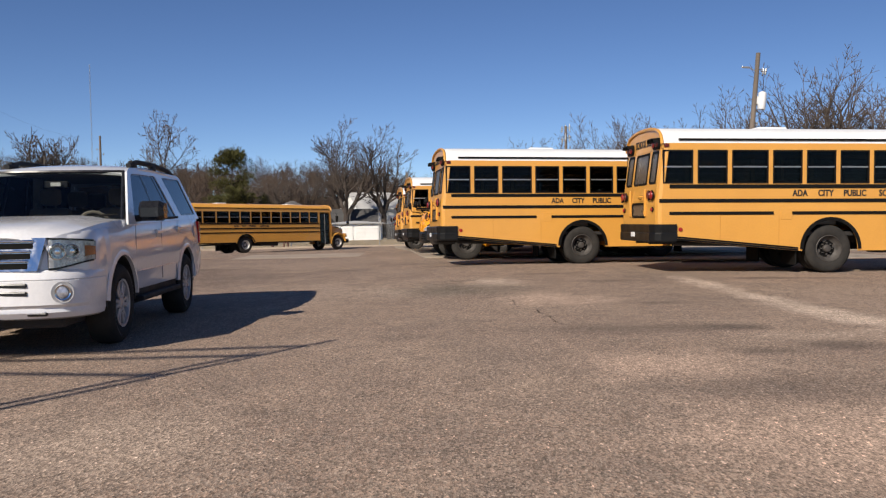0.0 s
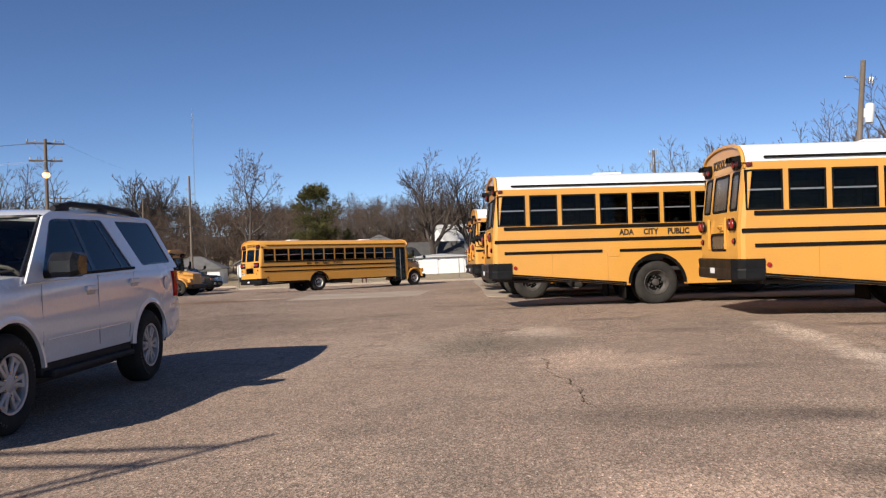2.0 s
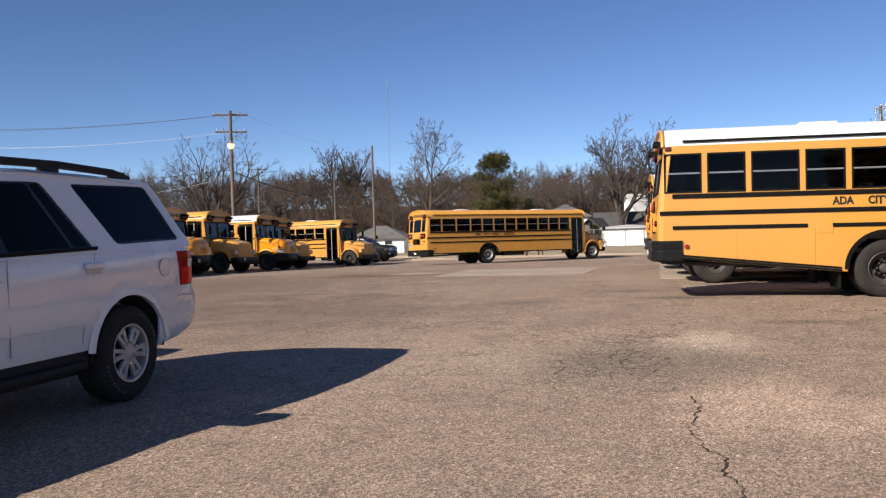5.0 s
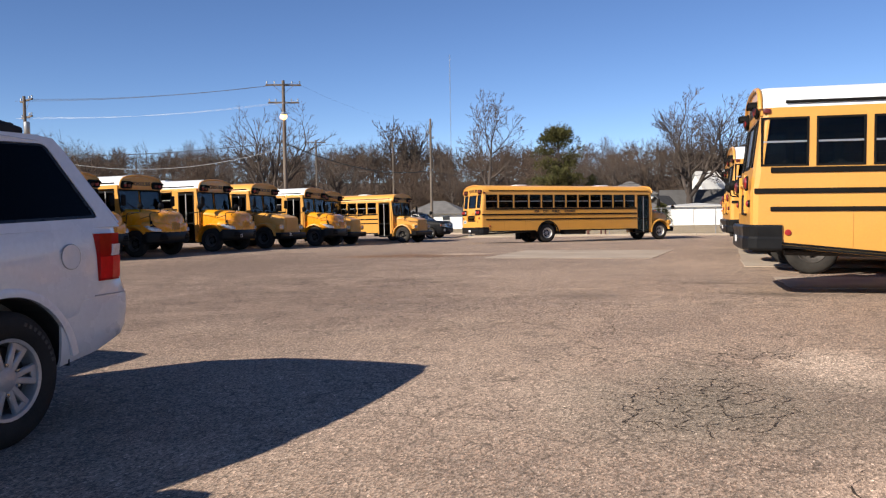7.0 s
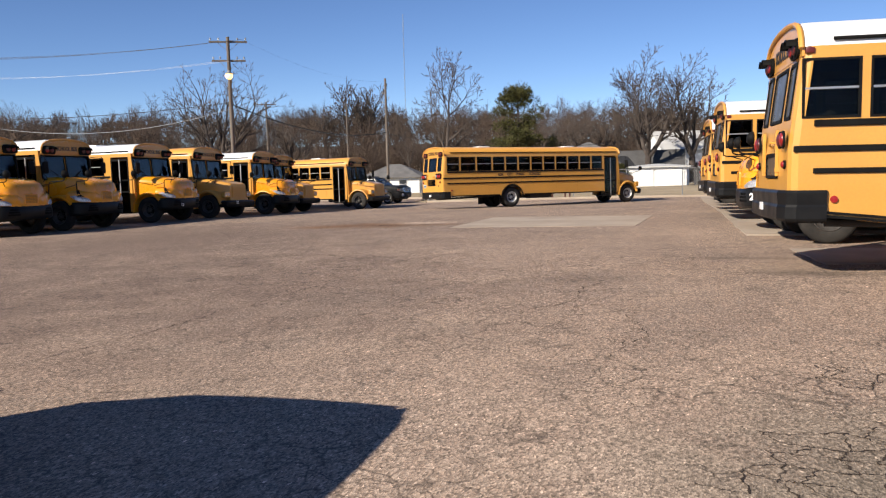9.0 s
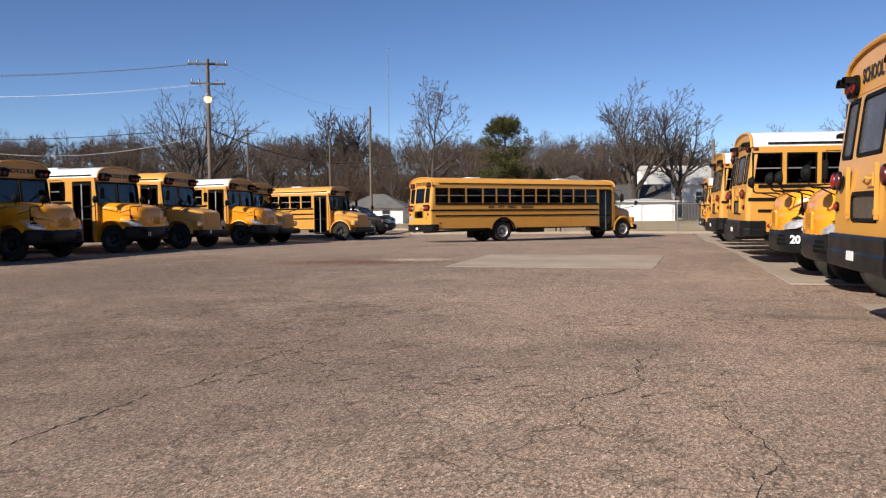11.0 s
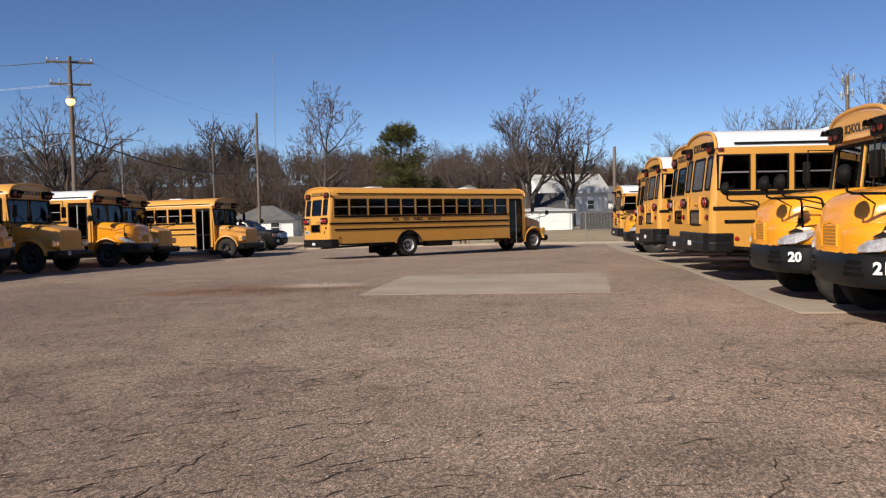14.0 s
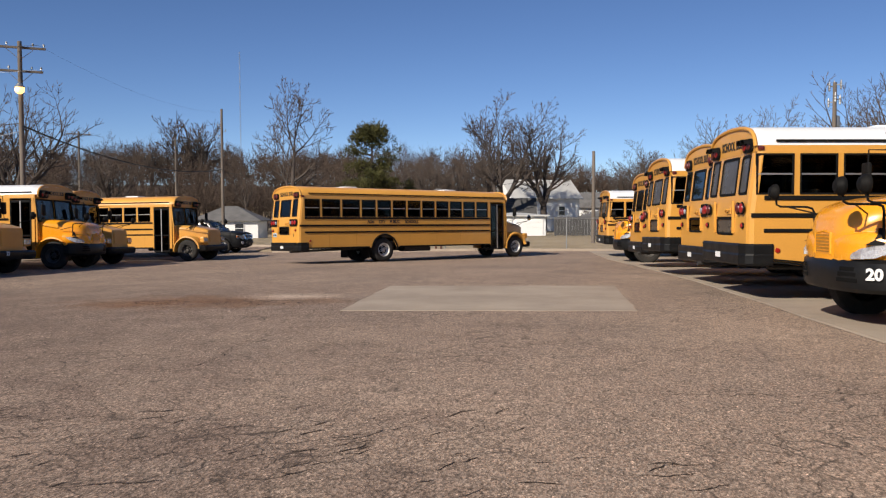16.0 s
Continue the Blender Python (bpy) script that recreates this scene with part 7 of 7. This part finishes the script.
# ---- trees ----
def bare_tree(name, height, spread, seed, label, lean=0.0, depth=5, fork=0.28, leader=False, fine_r=0.014):
    """A leafless tree: tapered trunk and limbs, and a crown of fine twigs."""
    rnd = random.Random(seed)
    tree = thing(name, label, "tree", "bare trees")
    limbs, fine = bmesh.new(), bmesh.new()
    up = Vector((0, 0, 1))

    def around(way, tilt, turn):
        """A direction tilted off another."""
        side = way.orthogonal().normalized()
        side.rotate(Matrix.Rotation(turn, 3, way))
        return (way * math.cos(tilt) + side * math.sin(tilt)).normalized()

    def limb(p, way, length, r, level):
        if length < 0.34:
            return
        steps = 1 if level >= depth else max(2, min(7, int(length / 0.8)))
        q, turn = p.copy(), rnd.uniform(0, 6.28)
        kink = 0.16 if level < 2 else 0.26
        for k in range(steps):
            u = (k + 1) / steps
            way = (way + Vector((rnd.uniform(-1, 1), rnd.uniform(-1, 1), rnd.uniform(-0.7, 0.7))) * kink + up * (0.10 if level else 0.0)).normalized()
            nq = q + way * length / steps
            r1 = r * (1 - 0.75 * k / steps)
            r2 = r * (1 - 0.75 * u)
            if r1 > 0.03:
                tube(limbs, q, nq, r1, r2, 8 if r1 > 0.12 else 5, caps=False)
            else:
                tube(fine, q, nq, max(r1, fine_r), max(r2, fine_r * 0.5), 3, caps=False)
            q = nq
            if level < depth and u > (0.25 if level else fork):
                for _ in range(1 if rnd.random() < 0.4 else 2):
                    turn += 2.4 + rnd.uniform(-0.5, 0.5)
                    w = around(way, rnd.uniform(0.5, 1.0) * (spread if level < 2 else 0.85), turn)
                    limb(q, w, length * rnd.uniform(0.4, 0.66) * (1.1 - 0.45 * u), r2 * rnd.uniform(0.55, 0.8) + 0.004, level + 1)
        if level < depth:
            limb(q, around(way, rnd.uniform(0.1, 0.4), turn + 1), length * rnd.uniform(0.3, 0.45), r2, level + 1)

    base = Vector((0, 0, -0.3))
    trunk_r = height * 0.026
    start = Vector((lean, 0, 1)).normalized()
    if leader:
        limb(base, start, height * 0.88, trunk_r, 0)
    else:
        top = base + start * height * fork
        tube(limbs, base, base.lerp(top, 0.12), trunk_r * 1.5, trunk_r * 1.1, 10, caps=False)
        tube(limbs, base.lerp(top, 0.12), top, trunk_r * 1.1, trunk_r * 0.92, 10, caps=False)
        n = rnd.choice((3, 4))
        a0 = rnd.uniform(0, 6.28)
        for k in range(n):
            w = around(start, rnd.uniform(0.25, 0.75) * spread, a0 + 6.28 * k / n + rnd.uniform(-0.3, 0.3))
            limb(top, w, height * rnd.uniform(0.42, 0.58), trunk_r * rnd.uniform(0.6, 0.8), 1)
    reach = max(v.co.z for v in fine.verts)
    for bmx in (limbs, fine):
        bmesh.ops.scale(bmx, vec=(height / reach,) * 3, verts=bmx.verts)
    part("trunk", limbs, BARK, tree, smooth=True)
    part("crown", fine, TWIG, tree)
    return tree


def plant(tree, x, y, turn=0.0, size=1.0, drop=0.0):
    return copy_thing(tree, pose(x, y, ground_z(x, y) - drop, 0, 0, turn) @ Matrix.Diagonal((size, size, size, 1)))


tall = bare_tree("bare_tree", 15.0, 1.1, 5, "tall leafless tree with a long leader and low drooping limbs", lean=0.05, leader=True, fork=0.3, fine_r=0.032)
tall.matrix_basis = pose(-29.9, 85.5, ground_z(-29.9, 85), 0, 0, 40)
wide = bare_tree("bare_tree", 19.6, 1.0, 11, "broad leafless shade tree with spreading limbs", fork=0.22, fine_r=0.03)
wide.matrix_basis = pose(-15.3, 128, ground_z(-15.3, 128), 0, 0, 0)
round_tree = bare_tree("bare_tree", 13, 1.0, 23, "rounded leafless tree with a dense crown", fork=0.2, fine_r=0.02)
round_tree.matrix_basis = pose(-51.5, 78.5, ground_z(-51.5, 78.5), 0, 0, 0) @ Matrix.Diagonal((1.15, 1.15, 1.15, 1))
far_round = bare_tree("bare_tree", 13, 1.0, 61, "far domed leafless tree on the rise", fork=0.2, fine_r=0.045)
far_round.matrix_basis = pose(-108, 200, ground_z(-108, 200), 0, 0, 0) @ Matrix.Diagonal((1.2, 1.2, 1.2, 1))
thin = bare_tree("bare_tree", 14, 0.8, 37, "slender leafless tree with thin upright limbs", fork=0.3, leader=True, fine_r=0.018)
thin.matrix_basis = pose(-73, 92, ground_z(-73, 92), 0, 0, 0)
# far twin crowns on the rise, then the trees beyond the fence east and west
for t, x, y, r, s in ((wide, -9.6, 132, 80, 0.97), (round_tree, -58, 84, 60, 0.8), (thin, -88, 84, 10, 0.95), (round_tree, -97, 92, 130, 0.95), (thin, -52, 128, 50, 0.85),
                      (far_round, -102.5, 203, 70, 1.4), (far_round, -97, 203, 200, 1.35), (thin, -87, 198, 0, 0.95), (thin, -84, 198, 80, 0.9),
                      (round_tree, 28.6, 61, 45, 0.95), (round_tree, 31.4, 63, 160, 0.96), (round_tree, 36, 64, 240, 0.98), (round_tree, 24.2, 66, 0, 0.82), (round_tree, 27.4, 67, 110, 0.85), (thin, 23, 84, 20, 0.95), (round_tree, 18.6, 84, 70, 0.9),
                      (round_tree, 15.2, 131, 300, 1.17), (round_tree, 20.2, 131, 200, 1.17), (thin, 8.0, 131, 40, 0.8), (thin, 10, 131, 140, 0.78), (round_tree, 25, 100, 30, 1.0), (round_tree, 29, 101, 90, 1.03),
                      (thin, -41, 128, 140, 0.75), (round_tree, -36, 150, 300, 0.9), (round_tree, -30.5, 148, 100, 0.92), (round_tree, -25, 152, 10, 1.02), (round_tree, -19.5, 153, 190, 1.08), (wide, 4, 150, 200, 0.75), (thin, -110, 75, 80, 0.95), (wide, -125, 95, 10, 0.8), (round_tree, -68, 118, 220, 0.95)):
    plant(t, x, y, r, s)


def pine(x, y, h):
    rnd = random.Random(4)
    t = thing("pine_tree", "dark green pine with a ragged crown and bare lower trunk", "tree", at=pose(x, y, ground_z(x, y)))
    bm = bmesh.new()
    tube(bm, (0, 0, -0.2), (0.1, 0, h * 0.5), 0.24, 0.17, 9)
    tube(bm, (0.1, 0, h * 0.5), (0.0, 0.1, h * 0.95), 0.17, 0.05, 8)
    leaf = bmesh.new()
    clumps = []
    for k in range(92):
        u = rnd.uniform(0.27, 1.0)
        z = h * u
        rad = (0.4 + 2.15 * math.sin(math.pi * min(1, (1.03 - u) * 1.25)) ** 0.8) * rnd.uniform(0.55, 1.1)
        if u < 0.42:
            rad *= 1.1
        a = rnd.uniform(0, 6.28)
        end = Vector((rad * math.cos(a), rad * math.sin(a), z))
        tube(bm, (0.05, 0, z - 0.5), end, 0.05, 0.02, 4, caps=False)
        clumps.append((end, rnd.uniform(0.45, 0.95) * (0.75 if u < 0.4 else 1)))
        clumps.append((Vector((end.x * 0.5, end.y * 0.5, z - 0.1)), rnd.uniform(0.5, 0.85)))
    for c, s in clumps:
        for k in range(120):
            d = Vector((rnd.gauss(0, 1), rnd.gauss(0, 1), rnd.gauss(0, 0.7))).normalized()
            p = c + Vector((d.x, d.y, d.z * 0.75)) * s * rnd.uniform(0.3, 1.0)
            e = p + (d + Vector((0, 0, 0.35))).normalized() * rnd.uniform(0.16, 0.3)
            q = d.cross(Vector((rnd.random(), rnd.random(), rnd.random()))).normalized() * rnd.uniform(0.035, 0.06)
            vs = [leaf.verts.new(v) for v in (p - q, p + q, e)]
            leaf.faces.new(vs)
    part("trunk", bm, BARK, t, smooth=True)
    part("crown", leaf, NEEDLE, t)
    return t


pine(-22.9, 88.0, 10.2)


def shrub(x, y, h, w, seed, label):
    """A dense evergreen, needles on short upright shoots."""
    rnd = random.Random(seed)
    t = thing("evergreen_shrub", label, "shrub", at=pose(x, y, ground_z(x, y)))
    stem, leaf = bmesh.new(), bmesh.new()
    tube(stem, (0, 0, -0.2), (0, 0, h * 0.8), 0.1, 0.03, 7)
    for k in range(60):
        u = rnd.uniform(0.05, 1.0)
        r = w * (1.05 - u) ** 0.6 * rnd.uniform(0.4, 1.0)
        a = rnd.uniform(0, 6.28)
        c = Vector((r * math.cos(a), r * math.sin(a), h * u))
        tube(stem, (0, 0, h * u * 0.8), c, 0.025, 0.01, 4, caps=False)
        for _ in range(70):
            d = Vector((rnd.gauss(0, 1), rnd.gauss(0, 1), rnd.gauss(0.2, 1))).normalized()
            p = c + d * rnd.uniform(0.05, 0.38)
            e = p + (d + Vector((0, 0, 0.5))).normalized() * rnd.uniform(0.1, 0.2)
            q = d.orthogonal().normalized() * rnd.uniform(0.03, 0.05)
            leaf.faces.new([leaf.verts.new(v) for v in (p - q, p + q, e)])
    part("stem", stem, BARK, t, smooth=True)
    part("crown", leaf, NEEDLE, t)
    return t


shrub(-20.3, 91.5, 5.4, 1.9, 5, "dark conical cedar beside the pine")
shrub(-14.1, 97.3, 2.2, 1.1, 7, "clipped evergreen shrub at the end of the red fence")


def woods(name, area, count, seed, low, high, label, twigs=420, thick=0.05):
    """Far leafless woodland: for each tree a stem, limbs that fan into a domed crown, and fine twigs off the limbs."""
    rng = np.random.default_rng(seed)
    V, F = [], []
    base = 0
    for k in range(count):
        x, y = area(rng)
        root = np.array([x, y, ground_z(x, y) - 0.3])
        h = rng.uniform(low, high) * (0.92 + 0.3 * noise.noise(Vector((x * 0.04, y * 0.04, seed))))
        nl = 18
        stem = np.array([rng.normal(0, 0.05), rng.normal(0, 0.05), 1.0])
        wide, u = rng.uniform(0.24, 0.36), rng.uniform(0.18, 0.7, nl)
        p0, p1, t = np.zeros((nl + 1, 3)), np.zeros((nl + 1, 3)), np.zeros(nl + 1)
        p0[0], p1[0], t[0] = root, root + stem * h * 0.82, thick * 2.6
        a, e = rng.random(nl) * 2 * np.pi, rng.uniform(-0.35, 1.0, nl)
        ring = np.sqrt(1 - e * e)
        p0[1:] = root + stem * (h * u)[:, None]
        p1[1:] = root + stem * h * 0.6 + np.stack([np.cos(a) * ring * wide, np.sin(a) * ring * wide, e * 0.36], 1) * h * rng.uniform(0.72, 0.98, nl)[:, None]
        t[1:] = thick * rng.uniform(0.8, 1.4, nl)
        d = p1 - p0
        s = np.cross(d, rng.normal(size=d.shape))
        s /= np.linalg.norm(s, axis=1)[:, None]
        s2 = np.cross(d / np.linalg.norm(d, axis=1)[:, None], s)
        V.append(np.stack([p0 + s * t[:, None], p0 - (s * 0.5 - s2 * 0.87) * t[:, None], p0 - (s * 0.5 + s2 * 0.87) * t[:, None], p1], 1).reshape(-1, 3))
        i = base + 4 * np.arange(nl + 1)
        F.append(np.stack([np.stack([i, i + 1, i + 3], 1), np.stack([i + 1, i + 2, i + 3], 1), np.stack([i + 2, i, i + 3], 1)], 1).reshape(-1, 3))
        base += 4 * (nl + 1)
        j = rng.integers(1, nl + 1, twigs)
        q0 = p0[j] + d[j] * rng.uniform(0.25, 1.0, twigs)[:, None]
        w = d[j] / np.linalg.norm(d[j], axis=1)[:, None] * 0.7 + rng.normal(0, 0.5, (twigs, 3)) + np.array([0, 0, 0.2])
        w /= np.linalg.norm(w, axis=1)[:, None]
        q1 = q0 + w * (h * rng.uniform(0.05, 0.15, twigs))[:, None]
        g = np.cross(w, rng.normal(size=w.shape))
        g *= (thick * rng.uniform(0.4, 0.8, twigs) / np.linalg.norm(g, axis=1))[:, None]
        V.append(np.stack([q0 + g, q0 - g, q1], 1).reshape(-1, 3))
        F.append((base + 3 * np.arange(twigs)[:, None] + np.arange(3)[None, :]))
        base += 3 * twigs
    me = bpy.data.meshes.new(name)
    me.from_pydata(np.concatenate(V).tolist(), [], np.concatenate(F).tolist())
    me.materials.append(FAR_TWIG)
    return tagged(new(name, me), label, "woods", "", "stuff")


def belt(r0, r1, a0, a1):
    def pick(rng):
        a, r = np.radians(rng.uniform(a0, a1)), rng.uniform(r0, r1)
        return -4 + r * np.sin(a), 12 + r * np.cos(a)
    return pick


# leaf litter on the wooded rise
bm = bmesh.new()
rows = []
for i in range(49):
    a = radians(-92 + 2.6 * i)
    rows.append([bm.verts.new((-4 + r * math.sin(a), 12 + r * math.cos(a), ground_z(-4 + r * math.sin(a), 12 + r * math.cos(a)) + 0.08)) for r in (136, 150, 165, 180, 200, 220, 240, 262, 290, 330, 420)])
for p, q in zip(rows, rows[1:]):
    for k in range(10):
        bm.faces.new((p[k], p[k + 1], q[k + 1], q[k]))
tagged(part("woodland_floor", bm, LITTER, smooth=True), "brown leaf litter under the leafless woods", "ground", "", "structure")
woods("far_woods", belt(165, 290, -88, 8), 1050, 3, 11.5, 16.5, "brown leafless woodland on the skyline", 480, 0.05)
woods("near_thicket", belt(134, 168, -82, -2), 300, 8, 7, 12, "leafless thicket behind the houses", 420, 0.04)
woods("east_woods", belt(150, 260, 6, 28), 170, 33, 8, 13, "leafless woodland beyond the houses", 420, 0.05)
woods("west_thicket", belt(84, 130, -88, -40), 230, 9, 8.5, 14, "leafless trees beyond the western buses", 420, 0.03)
woods("undergrowth", belt(138, 230, -88, 12), 700, 12, 5.0, 8.0, "brown leafless undergrowth", 260, 0.05)
